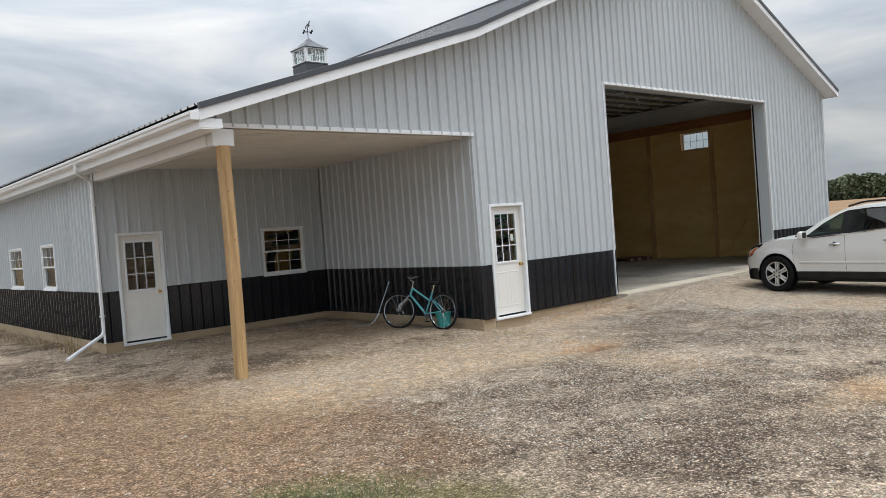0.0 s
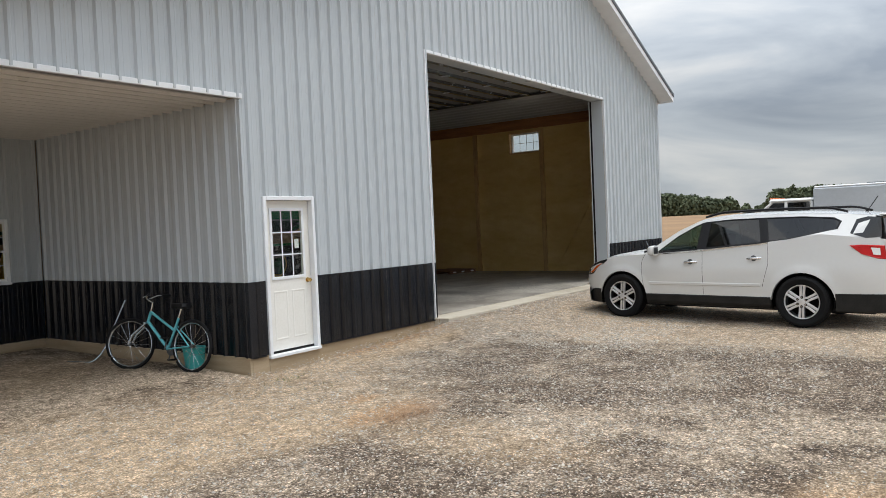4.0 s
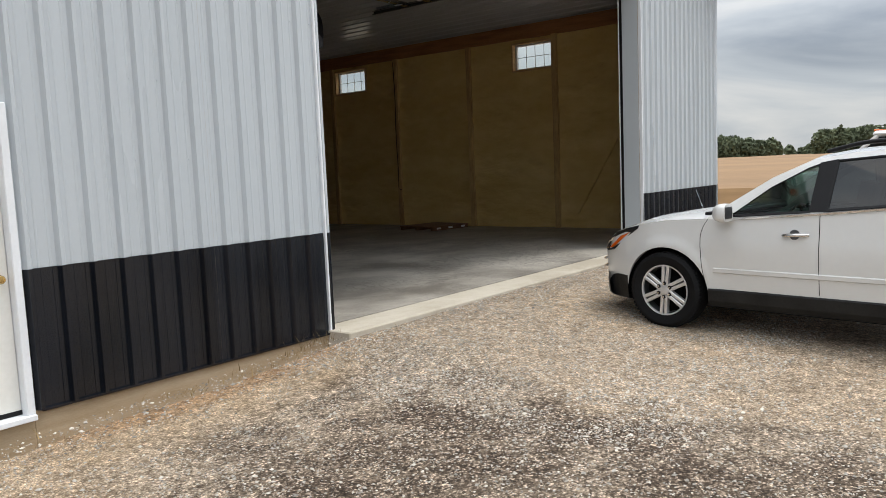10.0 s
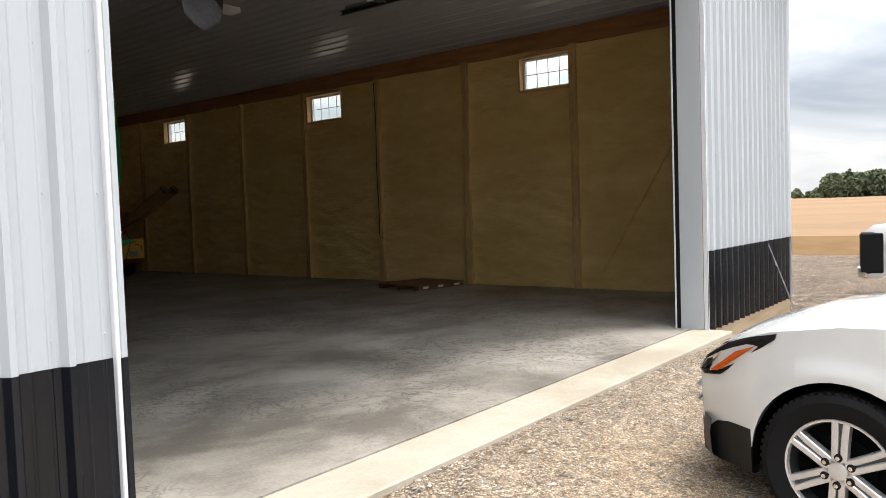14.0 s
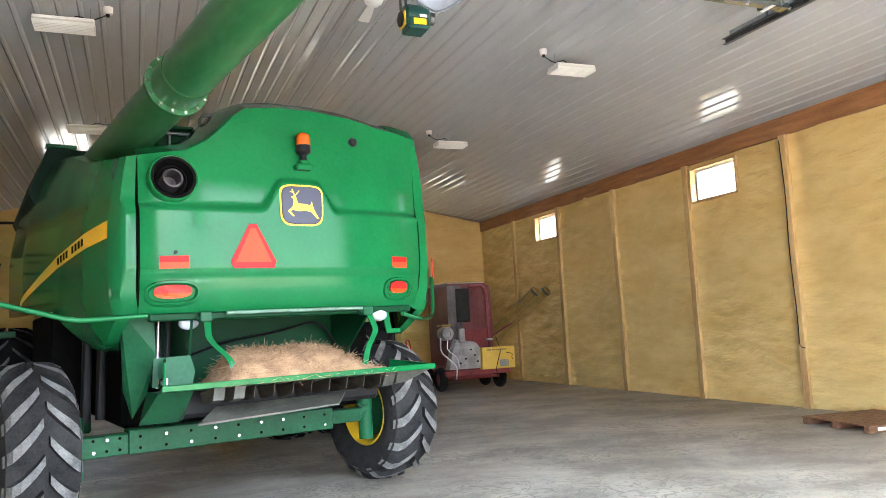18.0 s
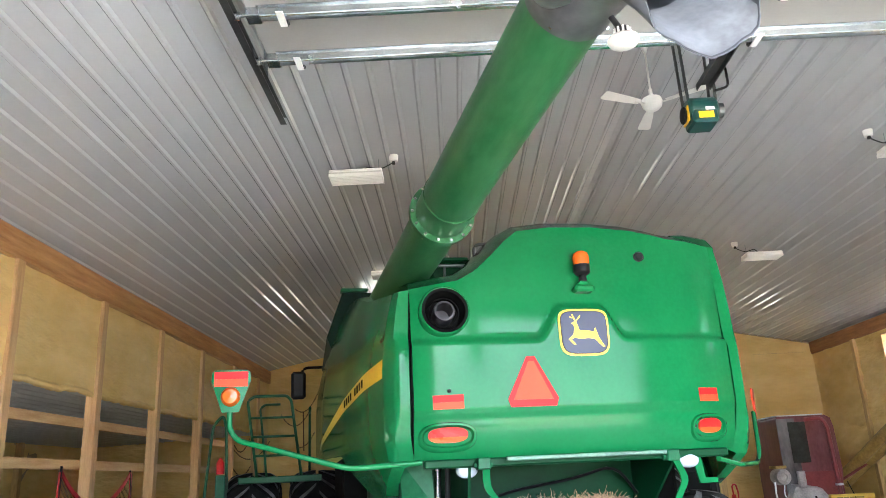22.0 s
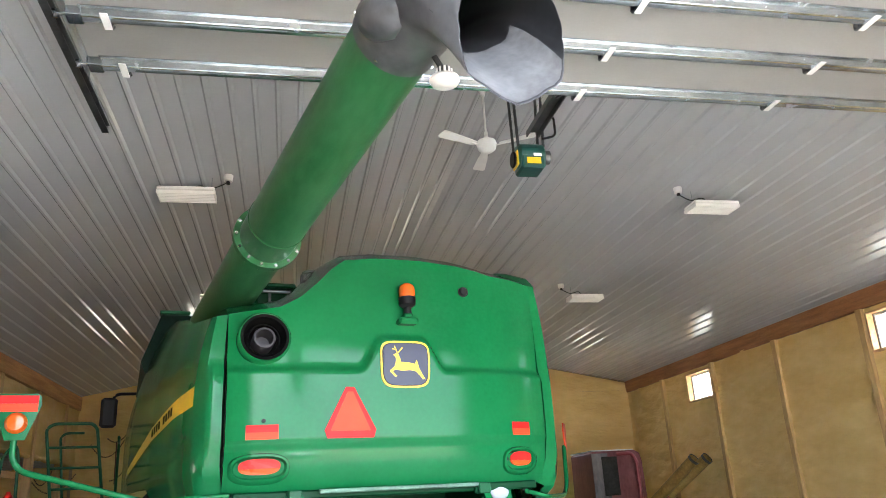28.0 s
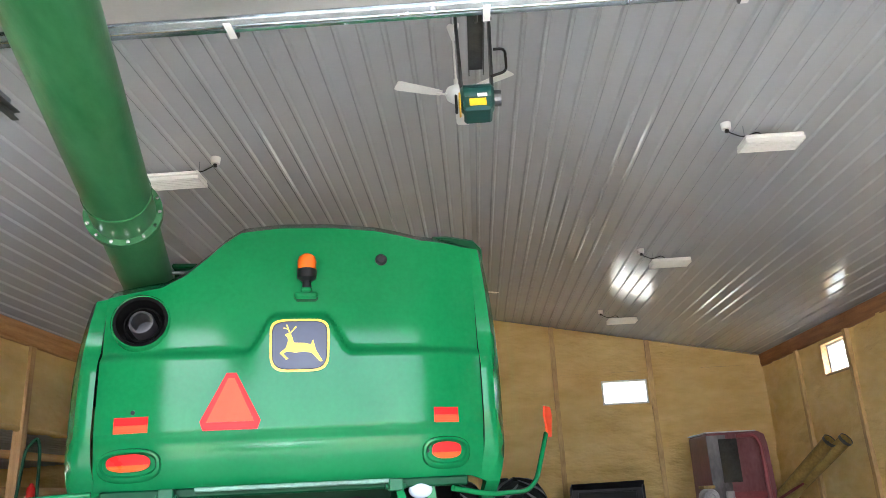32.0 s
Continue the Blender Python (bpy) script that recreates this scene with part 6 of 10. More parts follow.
for u, z in ((-1.04, 2.385), (0.95, 2.06)):
    bm = bmesh.new()
    lathe(bm, [(0.0, -0.012), (0.014, -0.01), (0.018, 0.01)], 12, Matrix.Translation((u, hood_v(u, z), z)) @ Matrix.Rotation(math.pi / 2, 4, "Z"))
    part("latch", fix(bm), M["black"], hood)


# ---- outrigger signs ----
def sign_plate(u, v, z, parent, w=0.135):
    bm_ = bmesh.new()
    plate(bm_, [(u + x * w / 0.135, v, z + y) for x, y in ((-0.06, -0.155), (0.06, -0.155), (0.14, 0.07), (0.135, 0.135), (0.11, 0.15), (-0.11, 0.15), (-0.135, 0.135), (-0.14, 0.07))], (0, 1, 0), 0.015)
    sp_ = part("sign_plate", fix(bm_), M["green"], parent)
    part("reflector", boxm(u - 0.12, u + 0.12, v - 0.004, v - 0.001, z + 0.085, z + 0.138), M["red_refl"], sp_)
    part("reflector", boxm(u - 0.12, u + 0.12, v - 0.004, v - 0.001, z + 0.030, z + 0.0845), M["orange_refl"], sp_)
    bm_ = bmesh.new()
    lathe(bm_, [(0.0, -0.05), (0.05, -0.042), (0.068, -0.015), (0.07, 0.03)], 24, Matrix.Translation((u + 0.0, v - 0.01, z - 0.045)) @ Matrix.Rotation(math.pi / 2, 4, "Z"))
    part("lamp_lens", fix(bm_), M["amber"], sp_, "round amber lamp", smooth=45)


arm = part("sign_arm", (lambda b: (tube(b, rounded([(-1.27, 0.07, 1.87), (-1.80, 0.03, 1.845), (-2.60, 0.12, 2.08), (-2.66, 0.12, 2.16), (-2.66, 0.12, 2.32)], 0.10), 0.021, 10), b)[1])(bmesh.new()), M["green"], comb, "bent green arm with a warning lamp", smooth=50)
sign_plate(-2.655, 0.09, 2.435, arm)
arm2 = part("sign_arm", (lambda b: (tube(b, rounded([(1.12, 0.10, 1.80), (1.42, 0.28, 1.745), (1.80, 0.66, 1.755), (1.92, 0.80, 1.84), (2.12, 1.12, 2.22)], 0.10), 0.021, 10), b)[1])(bmesh.new()), M["green"], comb, "bent green arm folded forward", smooth=50)
bm = bmesh.new()
plate(bm, [(2.145 + 0.62 * x * 0.6, 1.14 + 0.78 * x * 0.6, 2.32 + y * 0.85) for x, y in ((-0.06, -0.155), (0.06, -0.155), (0.14, 0.07), (0.11, 0.15), (-0.11, 0.15), (-0.14, 0.07))], (0.78, -0.62, 0), 0.014)
part("sign_plate", fix(bm), M["orange_refl"], arm2)

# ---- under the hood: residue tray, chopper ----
part("hood_sill", boxm(-1.24, 1.24, 0.14, 0.22, 1.82, 1.885, 0.012), shade_green, comb)
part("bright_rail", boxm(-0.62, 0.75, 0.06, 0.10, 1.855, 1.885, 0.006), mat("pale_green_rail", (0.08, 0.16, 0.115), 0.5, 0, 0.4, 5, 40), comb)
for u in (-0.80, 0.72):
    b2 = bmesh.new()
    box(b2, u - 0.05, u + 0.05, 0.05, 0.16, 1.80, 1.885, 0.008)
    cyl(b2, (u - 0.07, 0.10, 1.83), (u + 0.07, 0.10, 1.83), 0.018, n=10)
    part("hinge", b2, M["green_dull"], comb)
part("cavity_back", boxm(-1.05, 0.76, 1.00, 1.04, 1.25, 1.95), shade_green, comb)
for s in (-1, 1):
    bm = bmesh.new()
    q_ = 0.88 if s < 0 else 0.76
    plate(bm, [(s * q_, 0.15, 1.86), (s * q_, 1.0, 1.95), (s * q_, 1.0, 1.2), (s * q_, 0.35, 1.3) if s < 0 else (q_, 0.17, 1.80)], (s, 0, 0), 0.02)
    part("cavity_side", fix(bm), shade_green, comb)
bm = bmesh.new()
tube(bm, rounded([(-0.9, 0.95, 1.45), (-0.4, 0.9, 1.62), (0.2, 0.9, 1.70), (0.55, 0.85, 1.80), (0.75, 0.9, 1.55)], 0.15), 0.014, 6)
part("hose", bm, M["black"], comb)
for u, v in ((-0.90, 0.22), (0.90, 0.16)):
    bm = bmesh.new()
    lathe(bm, [(0.0, -0.03), (0.05, -0.022), (0.072, 0.0), (0.072, 0.05), (0.05, 0.09)], 24, Matrix.Translation((u, v, 1.80)) @ Matrix.Rotation(math.pi / 2, 4, "Z") @ Matrix.Diagonal((1, 1.15, 0.8, 1)))
    part("work_lamp", fix(bm), mat("frosted_lamp_lens", (0.36, 0.39, 0.44), 0.2, 0, 0.08, 8, 40) if "frosted_lamp_lens" not in bpy.data.materials else bpy.data.materials["frosted_lamp_lens"], comb, "white work lamp", smooth=50)
# tray: a thin board with an upturned edge
tray = part("residue_tray", boxm(-1.24, 1.24, -0.27, -0.245, 1.265, 1.315, 0.006), M["green"], comb, "green tailboard with an upturned edge")
bm = bmesh.new()
plate(bm, [(-1.24, -0.246, 1.27), (1.24, -0.246, 1.27), (1.0, 0.75, 1.18), (-1.0, 0.75, 1.18)], (0, 0, 1), 0.02)
part("tray_floor", fix(bm), M["green_dull"], tray)
for s in (-1, 1):
    bm = bmesh.new()
    plate(bm, [(s * 1.22, -0.23, 1.28), (s * 1.10, 0.3, 1.26), (s * 1.10, 0.3, 1.54), (s * 1.20, -0.16, 1.49)], (-s, 0, 0), 0.02) if s < 0 else plate(bm, [(s * 1.22, -0.23, 1.28), (s * 1.08, 0.3, 1.26), (s * 1.08, 0.3, 1.36), (s * 1.20, -0.2, 1.32)], (-s, 0, 0), 0.02)
    part("tray_side", fix(bm), M["green"], tray)
for s, pts in ((-1, [(-0.78, 0.10, 1.83), (-0.80, 0.02, 1.66), (-0.64, -0.10, 1.46), (-0.62, -0.12, 1.33)]), (1, [(0.74, 0.10, 1.83), (0.78, 0.02, 1.66), (0.64, -0.06, 1.50), (0.58, -0.10, 1.33)])):
    bm = bmesh.new()
    rr_ = []
    for x, y, z in rounded(pts, 0.06, 3):
        rr_.append([(x - 0.028, y - 0.008, z), (x + 0.028, y - 0.008, z), (x + 0.028, y + 0.008, z), (x - 0.028, y + 0.008, z)])
    loft(bm, rr_)
    part("tray_brace", fix(bm), M["green"], comb)
bm = bmesh.new()
plate(bm, [(0.93, 0.16, 1.82), (1.0, 0.16, 1.82), (1.02, 0.16, 1.66), (1.12, 0.16, 1.66), (1.12, 0.16, 1.62), (0.97, 0.16, 1.62)], (0, 1, 0), 0.02)
part("lamp_bracket", fix(bm), M["green"], comb)
# straw heap: lumpy mound plus loose stalks
straw = part("chaff_mound", bmesh.new(), M["straw"], comb, "heap of dry straw and chaff on the tray")
straw["kind"] = "stuff"
bm = bmesh.new()


def heap_z(u, v):
    k = smooth(-0.76, -0.56, u) * (1 - 0.9 * smooth(0.12, 0.80, u)) * max(0, 1 - abs((v - 0.16) / 0.42) ** 3.0)
    return 1.27 + 0.265 * k ** 0.8 * (1 + 0.08 * u) + 0.026 * noise.noise((u * 6, v * 6, 1)) * min(1, k * 2) + 0.014 * noise.noise((u * 20, v * 20, 4)) * min(1, k * 2)


grid_mesh(bm, steps(-0.80, 0.82, 0.035), steps(-0.30, 0.55, 0.035), lambda u, v: (u, v, heap_z(u, v)))
fix(bm).to_mesh(straw.data)
bm.free()
straw.data.shade_smooth()
rs_ = random.Random(5)
vl, fl = [], []
for k in range(4200):
    u, v = rs_.gauss(-0.05, 0.38), rs_.gauss(0.06, 0.2)
    if abs(u) > 0.79 or not -0.29 < v < 0.54:
        continue
    z = heap_z(u, v) + rs_.uniform(-0.004, 0.014)
    ln, az, el = rs_.uniform(0.02, 0.11), rs_.uniform(0, 6.28), rs_.gauss(0.05, 0.28) + (0.7 if rs_.random() < 0.03 else 0)
    d = Vector((math.cos(az) * math.cos(el), math.sin(az) * math.cos(el), math.sin(el))) * ln
    w = rs_.uniform(0.0012, 0.0026)
    s_ = Vector((-math.sin(az), math.cos(az), 0)) * w
    up_ = Vector((0, 0, w))
    o = len(vl)
    c = Vector((u, v, z))
    vl += [c - s_, c + s_, c + up_, c + d - s_, c + d + s_, c + d + up_]
    fl += [(o, o + 1, o + 4, o + 3), (o + 1, o + 2, o + 5, o + 4), (o + 2, o, o + 3, o + 5)]
me = bpy.data.meshes.new("straw_litter")
me.from_pydata([tuple(v) for v in vl], [], fl)
me.materials.append(M["straw"])
so_ = new("straw_litter", me)
so_.parent = straw
so_["kind"] = "stuff"
# chopper vanes and bottom plate
vane_m = mat("rusty_vane_steel", (0.030, 0.024, 0.018), 0.7, 0.1, 0.35, 5, 30, tint=(0.07, 0.058, 0.045), spec=0.15)
for k, u in enumerate(np.linspace(-0.82, 0.86, 11)):
    bm = bmesh.new()
    t = (u + 0.82) / 1.7
    plate(bm, [(u, -0.20, 1.262), (u + 0.02, 0.30, 1.20), (u + 0.05, 0.32, 1.10), (u + 0.02, 0.05, 1.12), (u - 0.01, -0.18, 1.16)], (1, 0, 0), 0.008 if k > 1 else 0.09)
    part("vane", fix(bm), greymetal if k < 2 else vane_m, comb, "rusty steel deflector vane")
bm = bmesh.new()
plate(bm, [(-0.90, 0.0, 0.955), (0.36, 0.0, 1.0), (0.54, 0.25, 1.078), (-0.68, 0.25, 1.06)], (0, 0.1, 1), 0.015)
part("deflector_plate", fix(bm), greymetal, comb, "worn grey deflector plate")
part("chopper_body", boxm(-1.0, 1.0, 0.42, 1.0, 0.98, 1.24, 0.04), M["black"], comb)
bm = bmesh.new()
loft(bm, [[(0.75, -0.19, 1.262), (1.22, -0.2, 1.262), (1.1, 0.35, 1.24), (0.8, 0.35, 1.24)], [(0.75, -0.1, 1.13), (1.0, -0.12, 1.16), (0.95, 0.3, 1.1), (0.78, 0.3, 1.08)]])
part("chute_side", fix(bm), greymetal, comb)
# left inner bodywork between shield and axle
bm = bmesh.new()
plate(bm, [(-1.40, 0.50, 1.93), (-1.14, 0.44, 1.93), (-1.13, 0.42, 1.55), (-1.20, 0.46, 1.22), (-1.30, 0.55, 1.02), (-1.36, 0.60, 1.25)], (0, 1, 0), 0.03)
part("lower_shield", fix(bm), M["green_dull"], comb, "dull green lower shield")
bm = bmesh.new()
plate(bm, [(-1.24, 0.06, 1.29), (-0.93, 0.04, 1.29), (-0.90, 0.06, 1.40), (-0.93, 0.09, 1.53), (-1.22, 0.10, 1.52)], (0, 1, 0), 0.012)
part("tray_end_plate", fix(bm), M["green_dull"], tray)
part("shield_bracket", boxm(-1.20, -1.12, 0.03, 0.055, 1.30, 1.36, 0.004), M["galv"], tray)
bm = bmesh.new()
loft(bm, [[(-1.24, -0.16, 1.255), (-0.98, -0.18, 1.255), (-0.92, 0.3, 1.24), (-1.22, 0.35, 1.24)], [(-1.30, 0.30, 0.98), (-1.0, 0.26, 0.98), (-0.92, 0.4, 0.98), (-1.24, 0.5, 0.98)]])
part("mesh_guard", fix(bm), M["green_dull"], comb, "green perforated guard")
for u in (-1.08, -1.0):
    bm = bmesh.new()
    cyl(bm, (u, 0.62, 1.25), (u + 0.02, 0.60, 1.90), 0.022, n=10)
    part("hydraulic_ram", bm, M["galv"] if u < -1.05 else M["black"], comb)
part("inner_frame", boxm(-1.56, -1.36, 2.35, 2.5, 0.75, 2.0, 0.02), shade_green, comb)
# near-black boxes: deep shade under the machine is put into their colour
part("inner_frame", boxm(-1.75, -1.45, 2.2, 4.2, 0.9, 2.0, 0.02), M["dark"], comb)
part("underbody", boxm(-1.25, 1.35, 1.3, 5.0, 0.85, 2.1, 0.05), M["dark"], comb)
for x, y in ((-1.55, 1.4), (-1.40, 1.55)):
    bm = bmesh.new()
    cyl(bm, (x, y, 0.95), (x + 0.03, y, 1.85), 0.045, n=12)
    part("hydraulic_pipe", bm, M["black"], comb)
part("fuel_tank", boxm(1.05, 1.45, 1.9, 3.6, 1.0, 1.9, 0.08), M["black"], comb)

# ---- rear axle and wheels ----
axle = part("rear_axle", boxm(-1.25, 0.75, 1.0, 1.22, 0.66, 0.88, 0.012), M["green_dull"], comb, "drilled green steering axle")
part("axle_sleeve", boxm(-1.72, -1.24, 1.02, 1.20, 0.665, 0.85, 0.012), M["green_dull"], axle)
part("axle_sleeve", boxm(0.74, 1.08, 1.02, 1.20, 0.70, 0.84, 0.012), M["green_dull"], axle)
bm = bmesh.new()
tube(bm, rounded([(0.95, 1.10, 0.76), (1.12, 1.10, 0.78), (1.18, 1.12, 0.98), (1.30, 1.15, 1.02)], 0.12), 0.07, 12)
part("knuckle", bm, M["green_dull"], axle, smooth=50)
bm = bmesh.new()
cyl(bm, (1.18, 1.12, 0.50), (1.18, 1.12, 1.06), 0.075, n=16)
part("king_pin", bm, M["green_dull"], axle, smooth=50)
bm = bmesh.new()
cyl(bm, (-1.68, 1.1, 0.48), (-1.68, 1.1, 1.02), 0.075, n=16)
part("king_pin", bm, M["green_dull"], axle, smooth=50)
for u in np.concatenate([np.linspace(-1.15, 0.65, 9), np.linspace(-1.65, -1.32, 4)]):
    for z in (0.715, 0.815):
        bm = bmesh.new()
        bright = (int(u * 100) + int(z * 1000)) % 3 == 0
        cyl(bm, (u, 0.995 if u > -1.25 else 1.015, z), (u, 0.982 if bright else 0.998 if u > -1.25 else 1.012, z), 0.014, n=8)
        part("bolt" if bright else "bolt_hole", bm, M["galv"] if bright else M["dark"], axle)


def lug_tyre(parent, c, r, w, turn, lugs, rim_mat, rim_r, skin, broad=1.0):
    """An agricultural tyre with chevron lugs on a dished rim; axle along x."""
    m = Matrix.Translation(c) @ Matrix.Rotation(turn, 4, "Z")
    wh = part("wheel", bmesh.new(), skin, parent, "dusty lugged tyre on a yellow rim", at=m)
    h = w / 2
    rt = r - 0.05
    prof = [(rim_r + 0.015, -h * 0.74), (rim_r + 0.10, -h * 0.97), (rt - 0.16, -h * 1.0), (rt - 0.05, -h * 0.93), (rt, -h * 0.62), (rt + 0.008, 0), (rt, h * 0.62), (rt - 0.05, h * 0.93), (rt - 0.16, h * 1.0), (rim_r + 0.10, h * 0.97), (rim_r + 0.015, h * 0.74)]
    bm_ = bmesh.new()
    lathe(bm_, prof, 48)
    fix(bm_).to_mesh(wh.data)
    bm_.free()
    wh.data.shade_smooth()
    wh.data.set_sharp_from_angle(angle=radians(40))
    for side in (-1, 1):
        lb = bmesh.new()
        secs, tops = [], []
        for j in range(6):
            t = j / 5
            x = side * (0.02 + (h * 0.985 - 0.02) * t)
            rr = interp([(0, rt + 0.006), (h * 0.62, rt - 0.002), (h * 0.93, rt - 0.055), (h * 1.0, rt - 0.15)], abs(x))
            ang = 0.36 * t ** 0.85 * (2 * math.pi / 19 * 3.2)
            hw = broad * (0.025 + 0.012 * t) / r
            ht = 0.052 * (1 - 0.25 * t)
            secs.append([(x, (rr + dr) * math.cos(ang + da), (rr + dr) * math.sin(ang + da)) for da, dr in ((-hw * 1.35, -0.012), (-hw, ht), (hw, ht), (hw * 1.35, -0.012))])
            tops.append([(x, (rr + ht + 0.0025) * math.cos(ang + da), (rr + ht + 0.0025) * math.sin(ang + da)) for da in (-hw * 0.98, hw * 0.98)])
        loft(lb, secs)
        fix(lb)
        k0 = len(lb.faces)
        loft(lb, tops, closed=False)
        lb.faces.ensure_lookup_table()
        for f in lb.faces[k0:]:
            f.material_index = 1
        lug_me = finish("lug", lb, [skin, M["lug"]])
        for k in range(lugs):
            share("lug", lug_me, wh, Matrix.Rotation(2 * math.pi * (k + (0.5 if side > 0 else 0)) / lugs, 4, "X"))
    for s in (-1, 1):
        rb_ = bmesh.new()
        if s < 0:
            lathe(rb_, [(rim_r + 0.03, s * h * 0.76), (rim_r + 0.015, s * h * 0.80), (rim_r - 0.02, s * h * 0.70), (rim_r - 0.06, s * h * 0.45), (0.20, s * h * 0.30), (0.13, s * h * 0.32), (0.12, s * h * 0.55), (0.0, s * h * 0.56)], 40)
        else:
            lathe(rb_, [(rim_r + 0.03, h * 0.76), (rim_r + 0.012, h * 0.80), (rim_r - 0.015, h * 0.70), (rim_r - 0.03, -h * 0.10), (0.20, -h * 0.20), (0.0, -h * 0.20)], 40)
        rm = part("rim", fix(rb_), rim_mat, wh, smooth=40)
        for k in range(8):
            a = 2 * math.pi * k / 8
            nb_ = bmesh.new()
            cyl(nb_, (s * h * 0.30, 0.165 * math.cos(a), 0.165 * math.sin(a)), (s * h * 0.38, 0.165 * math.cos(a), 0.165 * math.sin(a)), 0.016, n=6)
            part("wheel_nut", nb_, M["steel_dark"], wh)
    hb_ = bmesh.new()
    lathe(hb_, [(rim_r - 0.06, -h * 0.19), (rim_r - 0.075, h * 0.30), (0.16, h * 0.70), (0.0, h * 0.72)], 24)
    part("hub", fix(hb_), shade_green, wh, "green wheel hub", smooth=40)
    return wh


w0 = lug_tyre(comb, (-2.03, 1.30, 0.765), 0.765, 0.60, radians(7), 16, M["yellow"], 0.36, mat("grey_dusty_tyre_rubber", (0.016, 0.016, 0.0165), 0.85, 0, 0.3, 4, 50, 0.2, 60, tint=(0.036, 0.0355, 0.035), spec=0.12), 1.55)
copy_thing(w0, Matrix.Translation((1.52, 1.42, 0.765)) @ Matrix.Rotation(radians(9), 4, "Z") @ Matrix.Diagonal((-1, 1, 1, 1)))
w1 = lug_tyre(comb, (-2.80, 5.4, 0.97), 0.97, 0.74, 0, 20, M["yellow"], 0.55, M["rubber"], 1.15)
for u in (-1.95, 1.95, 2.80):
    copy_thing(w1, Matrix.Translation((u, 5.4, 0.97)) @ Matrix.Diagonal((-1 if u > 0 else 1, 1, 1, 1)))
bm = bmesh.new()
cyl(bm, (-2.9, 5.4, 0.97), (2.9, 5.4, 0.97), 0.16, n=16)
part("front_axle", bm, M["green_dull"], comb)

# ---- platform, ladder and mirror on the cab side ----
part("platform", boxm(-2.95, -1.9, 4.6, 6.4, 1.80, 1.88, 0.01), M["green_dull"], comb)
rail = part("guard_rail", bmesh.new(), M["green_dull"], comb, "green tube guard rail")
bm = bmesh.new()
R = 0.019
tube(bm, rounded([(-2.72, 4.7, 1.86), (-2.86, 4.7, 2.84), (-2.78, 4.7, 2.90), (-2.36, 4.7, 2.90), (-2.30, 4.7, 2.84), (-2.16, 4.7, 1.86)], 0.07), R, 8)
tube(bm, rounded([(-2.60, 4.72, 1.86), (-2.70, 4.72, 2.74), (-2.64, 4.72, 2.79), (-2.44, 4.72, 2.79)], 0.06), R * 0.8, 8)
for z in (2.14, 2.38, 2.62):
    x0 = interp([(1.86, -2.72), (2.84, -2.86)], z)
    x1 = interp([(1.86, -2.16), (2.84, -2.30)], z)
    tube(bm, [(x0, 4.7, z), (x1, 4.7, z)], R * 0.8, 8)
tube(bm, rounded([(-2.05, 6.0, 1.86), (-2.05, 6.0, 2.78), (-2.05, 5.2, 2.78)], 0.08), R, 8)
fix(bm).to_mesh(rail.data)
bm.free()
rail.data.shade_smooth()
lad = part("ladder", boxm(-3.22, -3.10, 4.55, 5.0, 1.12, 1.92, 0.01), M["green_dull"], comb, "green folding ladder with black steps")
part("ladder_guard", boxm(-3.26, -3.20, 4.53, 5.02, 0.42, 1.13, 0.01), M["black"], lad)
for z in (0.60, 0.85, 1.10):
    part("step_mark", boxm(-3.22, -3.05, 4.496, 4.4995, z - 0.008, z + 0.008), M["steel_dark"], lad)
    part("step", boxm(-3.23, -3.00, 4.5, 5.0, z - 0.02, z + 0.02, 0.005), M["black"], lad)
bm = bmesh.new()
tube(bm, rounded([(-3.30, 4.5, 1.35), (-3.36, 4.5, 1.42), (-3.26, 4.5, 2.52), (-3.14, 4.5, 2.66), (-3.10, 4.5, 2.5), (-3.08, 4.5, 1.9)], 0.07), R, 8)
part("handrail", bm, M["green_dull"], lad, smooth=50)
bm = bmesh.new()
lathe(bm, [(0.0, 0.0), (0.05, 0.0), (0.05, 0.14), (0.03, 0.17), (0.018, 0.20), (0.0, 0.20)], 18, Matrix.Translation((-3.16, 4.52, 1.93)) @ UP)
part("fire_extinguisher", fix(bm), M["red"], comb, "small red fire extinguisher", smooth=40)
bm = bmesh.new()
tube(bm, rounded([(-1.15, 6.6, 3.5), (-1.75, 6.3, 3.5), (-2.15, 6.2, 3.48), (-2.2, 6.2, 3.3)], 0.1), 0.022, 8)
mr_ = part("mirror_arm", bm, M["black"], comb, smooth=50)
part("mirror", boxm(-2.33, -2.11, 6.12, 6.20, 3.00, 3.42, 0.038), M["black"], mr_)
part("mirror_glass", boxm(-2.29, -2.15, 6.112, 6.1195, 3.05, 3.37, 0.003), M["black"], mr_)

# ---- steel rod leaning on the gable wall ----
zr = ground_z(23.51, 8.94)
lr = thing("leaning_rod", "thin grey steel rod with a dark grip leaning on the siding", "rod", at=pose(23.51, 8.94, zr))
rt_ = Vector((-0.22, 0.44, 1.129 - zr))
bm = bmesh.new()
tube(bm, [(0, 0, 0), rt_ * 0.90], 0.011, 8)
part("shaft", bm, M["galv"], lr, smooth=50)
bm = bmesh.new()
tube(bm, [rt_ * 0.88, rt_], 0.017, 8)
part("grip", bm, M["black"], lr, smooth=50)

# ---- rusty chains looped along the back wall ----
rust = mat("rusty_iron_chain", (0.075, 0.028, 0.014), 0.8, 0.2, 0.35, 12, 60, tint=(0.15, 0.065, 0.03))


